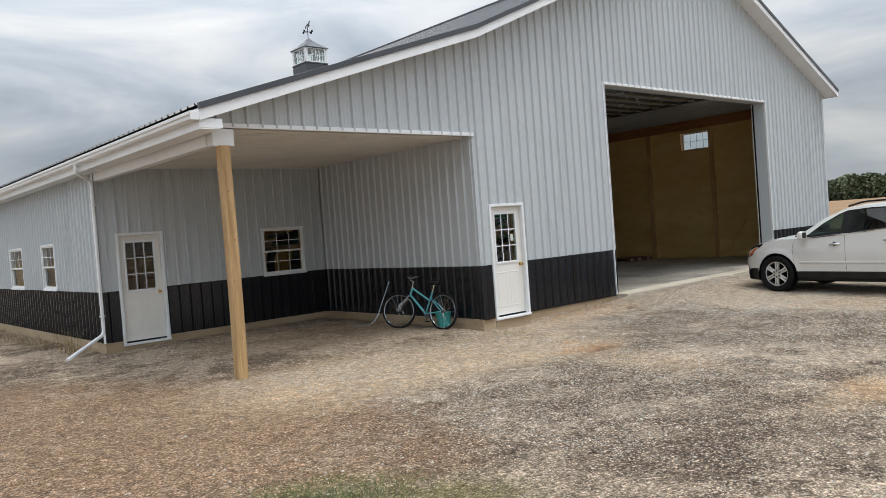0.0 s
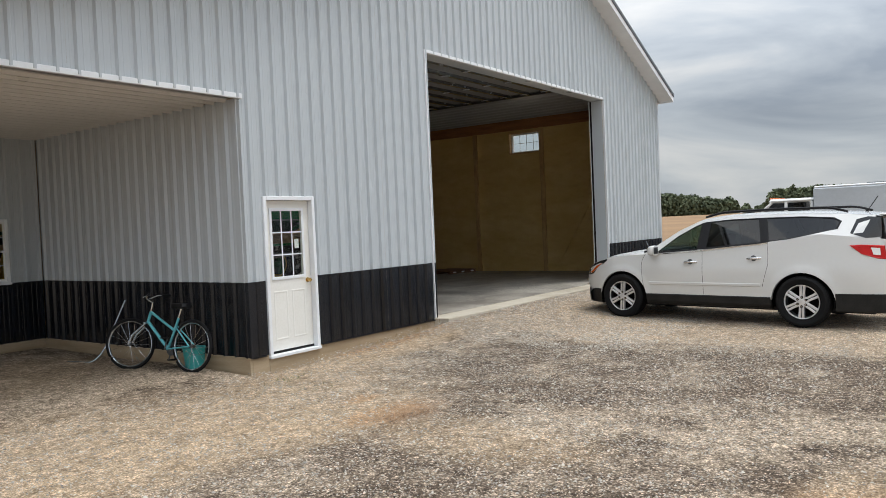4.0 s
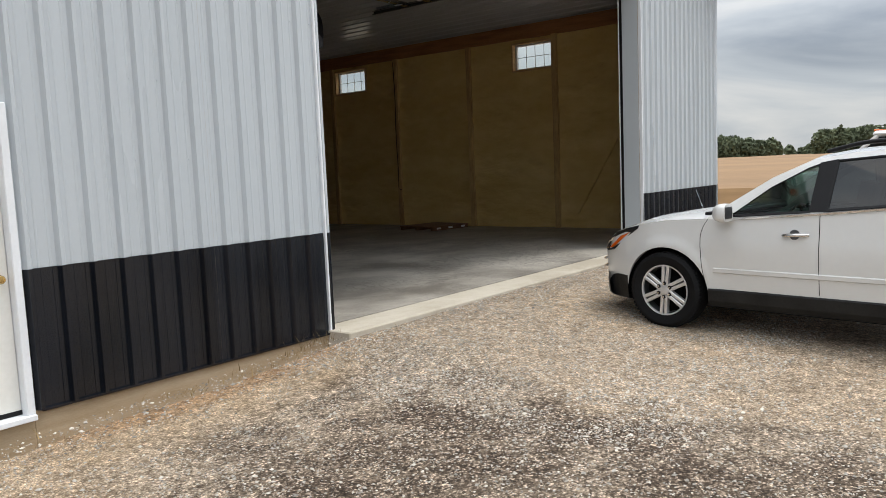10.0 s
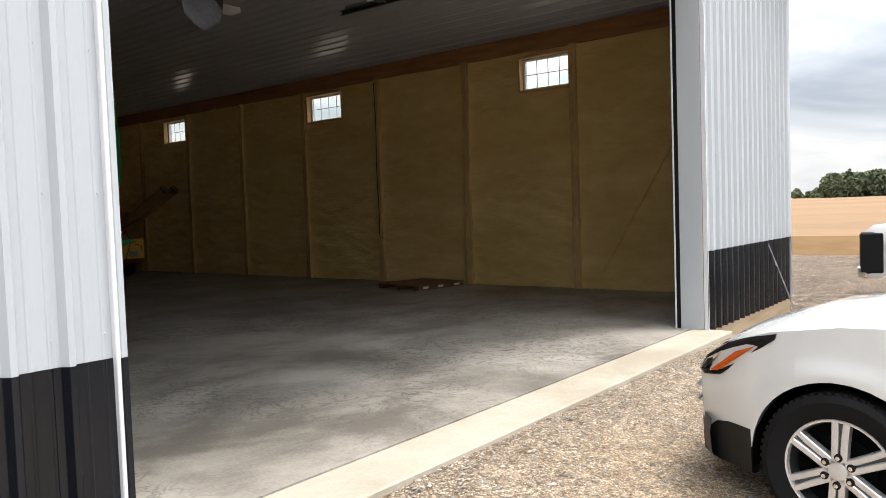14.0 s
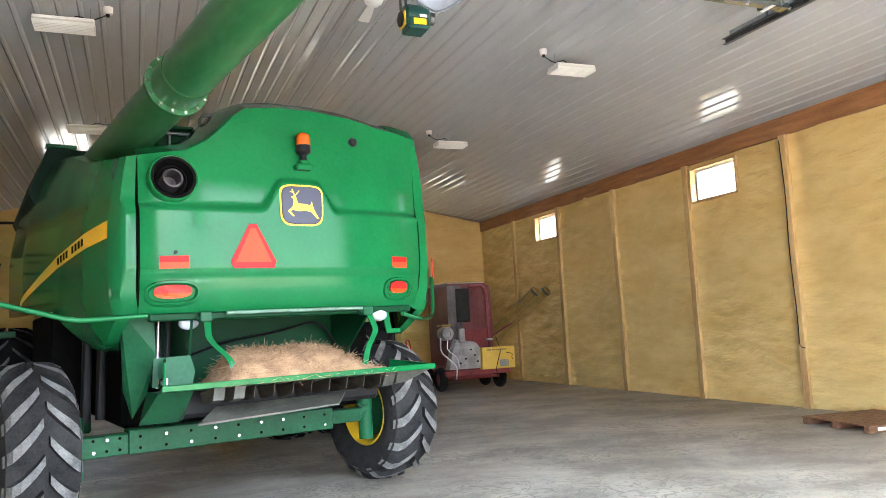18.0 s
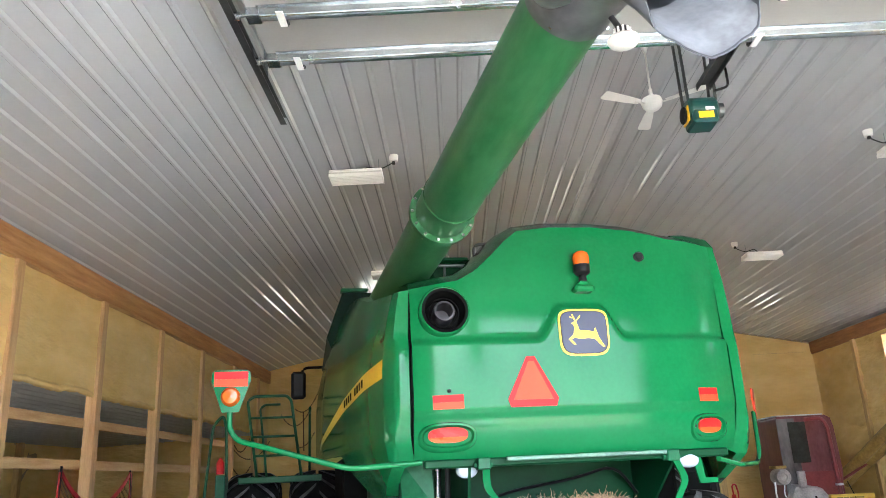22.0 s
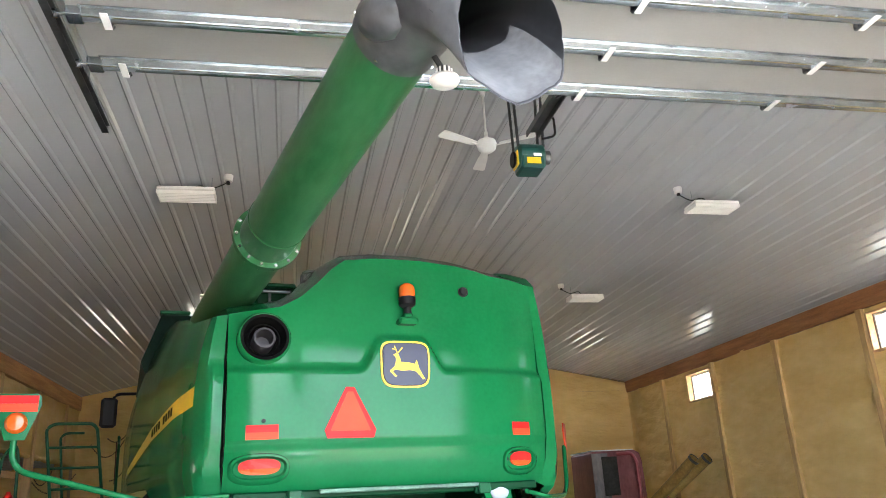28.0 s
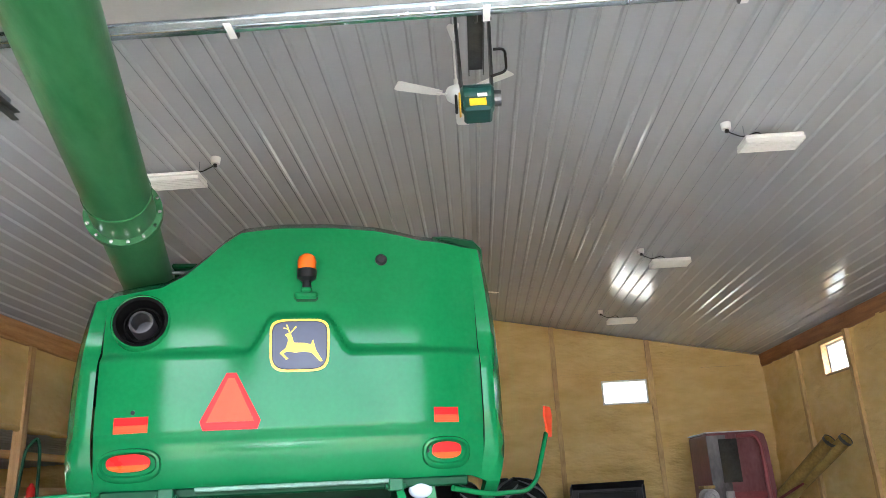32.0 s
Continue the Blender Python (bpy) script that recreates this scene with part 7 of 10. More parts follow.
def swag(ends, drop):
    """A chain slung between two nails, with real links."""
    (xa, za), (xb, zb) = ends
    ch_ = thing("hanging_chain", "rusty chain looped between nails on the foam wall", "chain", group="chains on the back wall", at=pose(xa, 30.09, za))
    n_ = max(5, int(1.2 * (abs(xb - xa) + abs(zb - za) + drop) / 0.042))
    pts = [Vector(((xb - xa) * t, 0, (zb - za) * t - drop * 4 * t * (1 - t))) for t in np.linspace(0, 1, n_)]
    bm_ = bmesh.new()
    for k_, (p, q) in enumerate(zip(pts, pts[1:])):
        d_, sd = (q - p), Vector((0, 0.011, 0)) if k_ % 2 else (q - p).cross(Vector((0, 1, 0))).normalized() * 0.011
        tube(bm_, [p - d_ * 0.1 + sd, p + d_ * 1.1 + sd, p + d_ * 1.1 - sd, p - d_ * 0.1 - sd], 0.0065, 5, caps=False, closed=True)
    part("links", bm_, rust, ch_)
    for x, z in ((0, 0), (xb - xa, zb - za)):
        bm_ = bmesh.new()
        cyl(bm_, (x, -0.02, z), (x, 0.12, z), 0.007, n=6)
        part("nail", bm_, M["steel_dark"], ch_)


for ends, drop in ((((8.62, 2.95), (9.06, 3.02)), 0.30), (((8.62, 2.78), (9.60, 2.92)), 0.36), (((8.62, 2.30), (9.24, 2.62)), 0.36), (((9.90, 3.60), (10.68, 3.70)), 0.36), (((10.28, 3.74), (10.92, 4.22)), 0.28), (((10.40, 2.72), (10.80, 3.10)), 0.10)):
    swag(ends, drop)
bm = bmesh.new()
tube(bm, [(0, 0, 0), (0.02, 0, -1.02)], 0.016, 8)
rod_ = thing("iron_rod", "rusty iron rod hung upright on the foam wall", "rod", at=pose(10.5, 30.07, 3.65))
part("shaft", bm, rust, rod_)
bm = bmesh.new()
cyl(bm, (0, -0.03, 0.0), (0, 0.12, 0.0), 0.009, n=6)
part("nail", bm, M["steel_dark"], rod_)

# ---- doors and windows of the porch ----
brass = mat("brass_knob", (0.62, 0.42, 0.16), 0.25, 0.9, 0.1, 8, 40)
paper = mat("white_paper", (0.75, 0.74, 0.70), 0.8, 0, 0.06, 4, 40)
dirty_white = mat("dusty_white_door_skin", (0.74, 0.73, 0.68), 0.45, 0, 0.05, 1.2, 30, tint=(0.80, 0.79, 0.75))


def entry_door(name, o, label, note=False):
    """White steel entry door facing -y in an opening (x0, x1, z0, z1)."""
    x0, x1, z0, z1, yf = o
    d = thing(name, label, "door", "entry doors", kind="structure")
    t = 0.055
    for q in ((x0, x0 + t, z0, z1), (x1 - t, x1, z0, z1), (x0 + t, x1 - t, z1 - t, z1)):
        part("door_frame", boxm(q[0], q[1], yf - 0.035, yf + 0.11, q[2], q[3], 0.006), M["trim"], d)
    part("door_sill", boxm(x0 - 0.004, x1 + 0.004, yf - 0.05, yf + 0.11, z0 - 0.032, z0 + 0.008, 0.004), M["trim"], d, "white sill")
    part("bottom_sweep", boxm(x0 + t, x1 - t, yf + 0.046, yf + 0.09, z0 + 0.0095, z0 + 0.04), M["black"], d)
    a, b = x0 + t + 0.004, x1 - t - 0.004
    w = b - a
    g0, g1, h0, h1 = a + w * 0.155, b - w * 0.155, z0 + 1.02, z1 - t - 0.13
    slab = bmesh.new()
    y0, y1 = yf + 0.050, yf + 0.094
    zb, zt = z0 + 0.042, z1 - t - 0.004
    for q in ((a, g0, zb, zt), (g1, b, zb, zt), (g0, g1, zb, h0), (g0, g1, h1, zt)):
        box(slab, q[0], q[1], y0, y1, q[2], q[3])
    leaf = part("door_leaf", slab, dirty_white, d, "white steel leaf")
    fr = bmesh.new()
    for q in ((g0 - 0.03, g0 + 0.012, h0 - 0.03, h1 + 0.03), (g1 - 0.012, g1 + 0.03, h0 - 0.03, h1 + 0.03), (g0 + 0.012, g1 - 0.012, h0 - 0.03, h0 + 0.012), (g0 + 0.012, g1 - 0.012, h1 - 0.012, h1 + 0.03)):
        box(fr, q[0], q[1], y0 - 0.012, y0 - 0.001, q[2], q[3], 0.003)
    part("glass_frame", fr, M["trim"], leaf)
    for k in (1, 2):
        x = g0 + (g1 - g0) * k / 3
        part("muntin", boxm(x - 0.009, x + 0.009, y0 + 0.002, y0 + 0.012, h0 + 0.012, h1 - 0.012, 0.002), M["trim"], leaf)
        z = h0 + (h1 - h0) * k / 3
        part("muntin", boxm(g0 + 0.012, g1 - 0.012, y0 + 0.003, y0 + 0.0115, z - 0.009, z + 0.009, 0.002), M["trim"], leaf)
    for i in range(3):
        for k in range(3):
            xa, za = g0 + (g1 - g0) * i / 3, h0 + (h1 - h0) * k / 3
            pb = bmesh.new()
            pb.faces.new([pb.verts.new(p) for p in ((xa, y0 + 0.016, za), (xa + (g1 - g0) / 3, y0 + 0.016, za), (xa + (g1 - g0) / 3, y0 + 0.016, za + (h1 - h0) / 3), (xa, y0 + 0.016, za + (h1 - h0) / 3))])
            part("pane", pb, M["pane"], leaf)
    for k in (0, 1):
        c = a + w * (0.30 + 0.40 * k)
        for p0, p1 in ((z0 + 0.18, z0 + 0.84),):
            pm = bmesh.new()
            rs = []
            for ins, dy in ((0.0, 0.0), (0.010, -0.003), (0.020, -0.003), (0.030, 0.0)):
                rs.append([(c - 0.125 + ins, y0 + dy, p0 + ins), (c + 0.125 - ins, y0 + dy, p0 + ins), (c + 0.125 - ins, y0 + dy, p1 - ins), (c - 0.125 + ins, y0 + dy, p1 - ins)])
            loft(pm, rs, caps=False)
            part("moulding", fix(pm), dirty_white, leaf)
    for z, r in ((z0 + 0.95, 0.03),):
        kb = bmesh.new()
        lathe(kb, [(0.034, 0.0), (0.034, 0.006), (0.014, 0.01), (0.012, 0.03), (0.027, 0.04), (0.03, 0.055), (0.022, 0.07), (0.0, 0.072)], 16, Matrix.Translation((b - 0.065, y0, z)) @ Matrix.Rotation(-math.pi / 2, 4, "Z"))
        part("knob", fix(kb), brass, leaf, "brass knob", smooth=40)
    for z in (z0 + 0.25, z0 + 1.0, z0 + 1.75):
        part("hinge", boxm(a - 0.006, a + 0.002, y0 - 0.006, y0 + 0.004, z - 0.05, z + 0.05), brass, leaf)
    if note:
        part("paper_note", boxm(g0 + (g1 - g0) * 0.76, g0 + (g1 - g0) * 0.90, y0 + 0.018, y0 + 0.019, h0 + (h1 - h0) * 0.42, h0 + (h1 - h0) * 0.56), paper, leaf, "white paper note behind the glass")
    return d


entry_door("door_1", (*D1, RY), "closed white entry door with nine panes at the back of the porch")
entry_door("door_2", (*D2, G), "closed white entry door with nine panes and a paper note", True)


def sash_window(name, o, m, label):
    """Double-hung window: local x along the wall, -y outwards; grid in the upper sash."""
    w, h, grid_low = o
    d = thing(name, label, "window", "white double-hung windows", kind="structure", at=m)
    t = 0.045
    for q in ((0, t, 0, h), (w - t, w, 0, h), (t, w - t, 0, t), (t, w - t, h - t, h)):
        part("window_frame", boxm(q[0], q[1], -0.032, 0.07, q[2], q[3], 0.006), M["trim"], d)
    mid = h * 0.5
    for z0, z1, y, g in ((mid - 0.02, h - t, -0.012, True), (t, mid + 0.02, 0.012, grid_low)):
        for q in ((t, t + 0.03, z0, z1), (w - t - 0.03, w - t, z0, z1), (t + 0.03, w - t - 0.03, z0, z0 + 0.035), (t + 0.03, w - t - 0.03, z1 - 0.03, z1)):
            part("sash", boxm(q[0], q[1], y, y + 0.024, q[2], q[3], 0.003), M["white"], d)
        a, b, c, e = t + 0.03, w - t - 0.03, z0 + 0.035, z1 - 0.03
        if g:
            for k in (1, 2):
                x = a + (b - a) * k / 3
                part("muntin", boxm(x - 0.007, x + 0.007, y + 0.004, y + 0.010, c, e), M["white"], d)
            z = (c + e) / 2
            part("muntin", boxm(a, b, y + 0.0045, y + 0.0095, z - 0.007, z + 0.007), M["white"], d)
        pb = bmesh.new()
        pb.faces.new([pb.verts.new(p) for p in ((a, y + 0.014, c), (b, y + 0.014, c), (b, y + 0.014, e), (a, y + 0.014, e))])
        part("pane", pb, M["pane"], d).visible_shadow = False
    part("window_sill", boxm(-0.01, w + 0.01, -0.05, -0.0325, -0.015, 0.02, 0.004), M["trim"], d)


sash_window("window_porch", (WIN[1] - WIN[0], WIN[3] - WIN[2], True), pose(WIN[0], RY, WIN[2]), "white double-hung window with grids beside the porch door")
for a, b, c, e in WW:
    sash_window("window_west", (b - a, e - c, False), pose(LW, b, c, 0, 0, -90), "white double-hung window in the low side wall")

# ---- porch post, gutter, downspout ----
bm = bmesh.new()
rows = []
for i in range(15):
    z = -0.30 + 3.335 * i / 14
    k = 0.006 * math.sin(z * 1.3)
    c = 0.074
    rows.append([(4.66 + k + sx_ * c * (1 if q else 0.93), 9.345 + sy_ * c * (0.93 if q else 1), z) for sx_, sy_, q in ((-1, -1, 1), (-1, -1, 0), (1, -1, 0), (1, -1, 1), (1, 1, 1), (1, 1, 0), (-1, 1, 0), (-1, 1, 1))])
loft(bm, rows)
post_wood = mat("treated_pine_post", (0.36, 0.21, 0.085), 0.65, 0, 0.20, 1.6, 14, 0.22, 30, stretch=(11, 11, 0.5), tint=(0.52, 0.35, 0.17))
pp = thing("porch_post", "square treated pine post under the porch corner", "post")
part("post", fix(bm), post_wood, pp)
for k, (z, dx) in enumerate(((0.35, 0.02), (1.15, -0.03), (1.72, 0.03), (2.4, -0.01))):
    kb = bmesh.new()
    cyl(kb, (4.66 + dx, 9.2705, z), (4.66 + dx, 9.2685, z), 0.014, n=10)
    part("knot", kb, M["beam"], pp)
gut = thing("gutter", "white gutter and downspout along the low eave", "gutter")
gb = bmesh.new()
prof = [(0.0, 0.0), (-0.075, 0.0), (-0.10, 0.02), (-0.105, 0.06), (-0.125, 0.075), (-0.125, 0.115), (-0.115, 0.115), (-0.113, 0.08), (-0.095, 0.062), (-0.09, 0.022), (-0.072, 0.006), (0.0, 0.006)]
loft(gb, [[(4.158 + px, y, 3.315 + pz) for px, pz in prof] for y in (RY0 + 0.02, RY1 - 0.02)])
part("gutter_channel", fix(gb), M["trim"], gut)
part("gutter_end", boxm(4.035, 4.158, RY0 + 0.008, RY0 + 0.0195, 3.315, 3.43, 0.003), M["trim"], gut)


def square_pipe(pts, w, d):
    b_ = bmesh.new()
    rs = []
    pts = [Vector(p) for p in pts]
    for i, p in enumerate(pts):
        ax = (pts[min(i + 1, len(pts) - 1)] - pts[max(i - 1, 0)]).normalized()
        side = Vector((0, 1, 0)) if abs(ax.y) < 0.8 else Vector((1, 0, 0))
        s_ = (side - ax * side.dot(ax)).normalized()
        u_ = ax.cross(s_)
        q = []
        for a_, b2 in ((-1, -0.6), (-0.6, -1), (0.6, -1), (1, -0.6), (1, 0.6), (0.6, 1), (-0.6, 1), (-1, 0.6)):
            q.append(p + s_ * a_ * w / 2 + u_ * b2 * d / 2)
        rs.append(q)
    loft(b_, rs)
    return fix(b_)


part("downspout", square_pipe(rounded([(4.09, RY - 0.30, 3.33), (4.09, RY - 0.30, 3.18), (LW - 0.06, RY - 0.06, 3.05), (LW - 0.06, RY - 0.06, 0.16), (3.64, RY - 0.45, -0.17)], 0.09, 4), 0.075, 0.055), M["trim"], gut, "white square downspout kicked out at the foot")
for z in (0.5, 2.6):
    part("strap", boxm(LW - 0.105, LW - 0.02, RY - 0.105, RY - 0.02, z - 0.012, z + 0.012), M["trim"], gut)

# ---- cupola on the ridge ----
cup = thing("cupola", "white windowed cupola with a dark hip roof and weathervane", "cupola", at=pose(RIDGE, 26.45, 0))
hw = 0.52
cb_ = bmesh.new()
plate(cb_, [(-hw, -hw, 8.80), (-hw, -hw, 7.95), (0, -hw, 8.2), (hw, -hw, 7.95), (hw, -hw, 8.80)], (0, 1, 0), hw * 2)
part("base", fix(cb_), M["roof"], cup, "charcoal steel base")
part("base_trim", boxm(-hw - 0.02, hw + 0.02, -hw - 0.02, hw + 0.02, 8.801, 8.86, 0.01), M["roof"], cup)
cw = 0.45
for sx_ in (-1, 1):
    for sy_ in (-1, 1):
        part("corner_post", boxm(sx_ * cw - 0.06, sx_ * cw + 0.06, sy_ * cw - 0.06, sy_ * cw + 0.06, 8.861, 9.40), M["trim"], cup)
part("top_rail", boxm(-cw - 0.08, cw + 0.08, -cw - 0.08, cw + 0.08, 9.401, 9.46, 0.01), M["trim"], cup)
for k in range(4):
    R_ = Matrix.Rotation(k * math.pi / 2, 4, "Z")
    part("window_rail", boxm(-cw + 0.06, cw - 0.06, -cw - 0.03, -cw + 0.03, 8.8615, 8.92), M["trim"], cup, at=R_)
    for x in (-0.17, 0.0, 0.17):
        part("muntin", boxm(x - 0.02, x + 0.02, -cw - 0.02, -cw + 0.02, 8.921, 9.40), M["trim"], cup, at=R_)
    part("muntin", boxm(-cw + 0.06, cw - 0.06, -cw - 0.015, -cw + 0.015, 9.15, 9.18), M["trim"], cup, at=R_)
    gp = bmesh.new()
    gp.faces.new([gp.verts.new(p) for p in ((-cw, -cw, 8.9), (cw, -cw, 8.9), (cw, -cw, 9.4), (-cw, -cw, 9.4))])
    part("pane", gp, M["pane"], cup, at=R_)
rb_ = bmesh.new()
loft(rb_, [[(sx_ * r, sy_ * r, z) for sx_, sy_ in ((-1, -1), (1, -1), (1, 1), (-1, 1))] for r, z in ((0.57, 9.445), (0.57, 9.475), (0.37, 9.62), (0.18, 9.78), (0.03, 9.94))])
part("cupola_roof", fix(rb_), M["roof"], cup, "dark flared hip roof")
vane = part("weathervane", (lambda b: (cyl(b, (0, 0, 10.05), (0, 0, 10.86), 0.018, n=8), b)[1])(bmesh.new()), M["black"], cup, "black horse weathervane", at=Matrix.Translation((0, 0, 9.92)) @ Matrix.Scale(0.80, 4) @ Matrix.Translation((0, 0, -10.05)))
for k in range(2):
    vb = bmesh.new()
    a = radians(20) + k * math.pi / 2
    d_ = Vector((math.cos(a), math.sin(a), 0))
    tube(vb, [Vector((0, 0, 10.42)) - d_ * 0.28, Vector((0, 0, 10.42)) + d_ * 0.28], 0.011, 6)
    part("compass_arm", vb, M["black"], vane)
    for s_ in (-1, 1):
        c = Vector((0, 0, 10.42)) + d_ * 0.28 * s_
        part("compass_letter", boxm(c.x - 0.035, c.x + 0.035, c.y - 0.03, c.y + 0.03, 10.38, 10.47), M["black"], vane)
vb = bmesh.new()
tube(vb, [(0.05, 0.34, 10.66), (-0.05, -0.34, 10.66)], 0.012, 6)
part("arrow_shaft", vb, M["black"], vane)
vb = bmesh.new()
plate(vb, [(0, 0.20, 10.67), (0, 0.17, 10.76), (0, 0.05, 10.80), (0, -0.10, 10.80), (0, -0.17, 10.93), (0, -0.27, 10.93), (0, -0.28, 10.88), (0, -0.22, 10.86), (0, -0.16, 10.67), (0, -0.12, 10.67), (0, -0.08, 10.74), (0, 0.10, 10.74), (0, 0.15, 10.67)], (1, 0, 0), 0.012)
part("figure", fix(vb), M["black"], vane)

copy_thing(cup, pose(RIDGE, 13.75, 0))

# barn lamp on the gable
yl = thing("barn_lamp", "small black barn lamp on a bent arm under the gable peak", "wall lamp")
lb_ = bmesh.new()
tube(lb_, rounded([(16.93, G - 0.01, 7.62), (16.93, G - 0.16, 7.72), (16.93, G - 0.22, 7.62), (16.93, G - 0.22, 7.50)], 0.08), 0.014, 8)
part("arm", lb_, M["black"], yl, smooth=50)
lb_ = bmesh.new()
lathe(lb_, [(0.0, 0.20), (0.05, 0.19), (0.06, 0.12), (0.12, 0.08), (0.14, 0.02), (0.145, 0.0), (0.135, 0.0), (0.0, 0.06)], 20, Matrix.Translation((16.93, G - 0.22, 7.32)) @ UP)
part("shade", fix(lb_), M["black"], yl, smooth=40)
lb_ = bmesh.new()
lathe(lb_, [(0.10, 0.03), (0.09, -0.02), (0.05, -0.05), (0.0, -0.055)], 16, Matrix.Translation((16.93, G - 0.22, 7.33)) @ UP)
part("lens", fix(lb_), M["white"], yl, smooth=40)

# screws of the gable sheets
scr = bmesh.new()
for zr in np.arange(1.05, 8.0, 0.61):
    for k in range(int((XE - XW) / 0.2286)):
        x = XW + 0.05 + k * 0.2286
        if zr > roofline(x) - 0.1 or (DX0 - 0.06 < x < DX1 + 0.06 and zr < DZ + 0.06) or (D2[0] - 0.05 < x < D2[1] + 0.05 and zr < D2[3] + 0.05):
            continue
        ring_ = ring(scr, (x, G - 0.006, zr), (0, 1, 0), 0.006, 6)
        back_ = ring(scr, (x, G, zr), (0, 1, 0), 0.007, 6)
        cap(scr, ring_)
        bridge(scr, ring_, back_)
sc_ = part("screw_heads", scr, M["siding"], south)
sc_["kind"] = "stuff"

# ---- white estate car ----
CARM = pose(16.76, 6.785, -0.205, 0, 0, -8)
car = thing("car", "pearl white estate car with black lower cladding parked on the gravel", "car", at=CARM)
rub_car = mat("road_tyre_rubber", (0.006, 0.006, 0.0065), 0.75, 0, 0.25, 6, 60, 0.15, 60, spec=0.2)
alloy = mat("silver_alloy", (0.72, 0.72, 0.73), 0.32, 0.7, 0.08, 6, 50)
clad = mat("black_sill_cladding", (0.008, 0.008, 0.0085), 0.5, 0, 0.25, 4, 60, 0.1, 120, tint=(0.018, 0.018, 0.017), spec=0.25)
head_lens = glass("headlamp_lens", (0.55, 0.56, 0.58))
seat_m = mat("grey_seat_cloth", (0.10, 0.10, 0.10), 0.9, 0, 0.15, 6, 60)
REAR = -3.04
TOPZ = [(-4.20, 0.98), (-4.14, 1.12), (-4.0, 1.16), (-0.60, 1.16), (-0.35, 1.185), (0.0, 1.165), (0.35, 1.11), (0.62, 1.02), (0.80, 0.895), (0.93, 0.74), (0.97, 0.62)]
BELT = [(-4.2, 1.30), (-3.3, 1.40), (-2.5, 1.27), (-1.5, 1.175), (-0.62, 1.115), (-0.35, 1.115), (0.0, 1.095), (0.35, 1.04), (0.62, 0.955), (0.80, 0.83), (0.93, 0.70), (0.97, 0.58)]


def plan_w(y):
    return interp([(-4.20, 0.80), (-4.1, 0.88), (-3.8, 0.955), (-3.3, 0.99), (-2.6, 1.0), (-0.5, 1.0), (0.2, 0.99), (0.5, 0.95), (0.72, 0.86), (0.85, 0.74), (0.93, 0.58), (0.97, 0.36)], y)


def half_w(y, z):
    b = interp(BELT, y)
    if z <= b:
        t = z
        k = interp([(0.2, 0.945), (0.42, 0.965), (0.70, 0.995), (0.86, 1.0), (1.0, 0.985), (1.4, 0.955)], t)
        flare = 0.022 * max(0, 1 - abs(math.hypot(y, z - 0.37) - 0.47) / 0.10) + 0.022 * max(0, 1 - abs(math.hypot(y - REAR, z - 0.37) - 0.47) / 0.10)
        return plan_w(y) * k * 0.97 + flare
    base = half_w(y, b)
    return base - (z - b) / (1.74 - b) * (base - 0.66) * 0.98


def arch_z(y, lo):
    for c in (0.0, REAR):
        if abs(y - c) < 0.46:
            lo = max(lo, 0.365 + math.sqrt(0.46 ** 2 - (y - c) ** 2))
    return lo


ycols = sorted({round(v, 4) for v in list(np.arange(-4.20, 0.971, 0.09)) + [0.97, 0.95, 0.9, 0.85] + [c + 0.4605 * math.cos(a) for c in (0.0, REAR) for a in np.linspace(0, math.pi, 21)] + [c + d for c in (0.0, REAR) for d in (-0.461, 0.461)]})
DOORS = ((-0.42, -1.49), (-1.495, -2.56))


def side_shell(s, y0, y1, zlo, zhi, nz=12):
    bm_ = bmesh.new()
    rows_ = []
    for y in [y for y in ycols if y0 - 1e-6 <= y <= y1 + 1e-6]:
        lo, hi = arch_z(y, zlo if not callable(zlo) else zlo(y)), zhi(y)
        hi = max(hi, lo + 0.01)
        rows_.append([bm_.verts.new((s * half_w(y, lo + (hi - lo) * t), y, lo + (hi - lo) * t)) for t in np.linspace(0, 1, nz)])
    for a, b in zip(rows_, rows_[1:]):
        for j in range(nz - 1):
            bm_.faces.new((a[j], b[j], b[j + 1], a[j + 1]))
    # arch lip and lower edge turned inwards
    inn = [bm_.verts.new(r[0].co + Vector((-s * 0.06, 0, 0))) for r in rows_]
    for a, b, c, d_ in zip([r[0] for r in rows_], [r[0] for r in rows_][1:], inn[1:], inn):
        bm_.faces.new((a, b, c, d_))
    return fix(bm_)


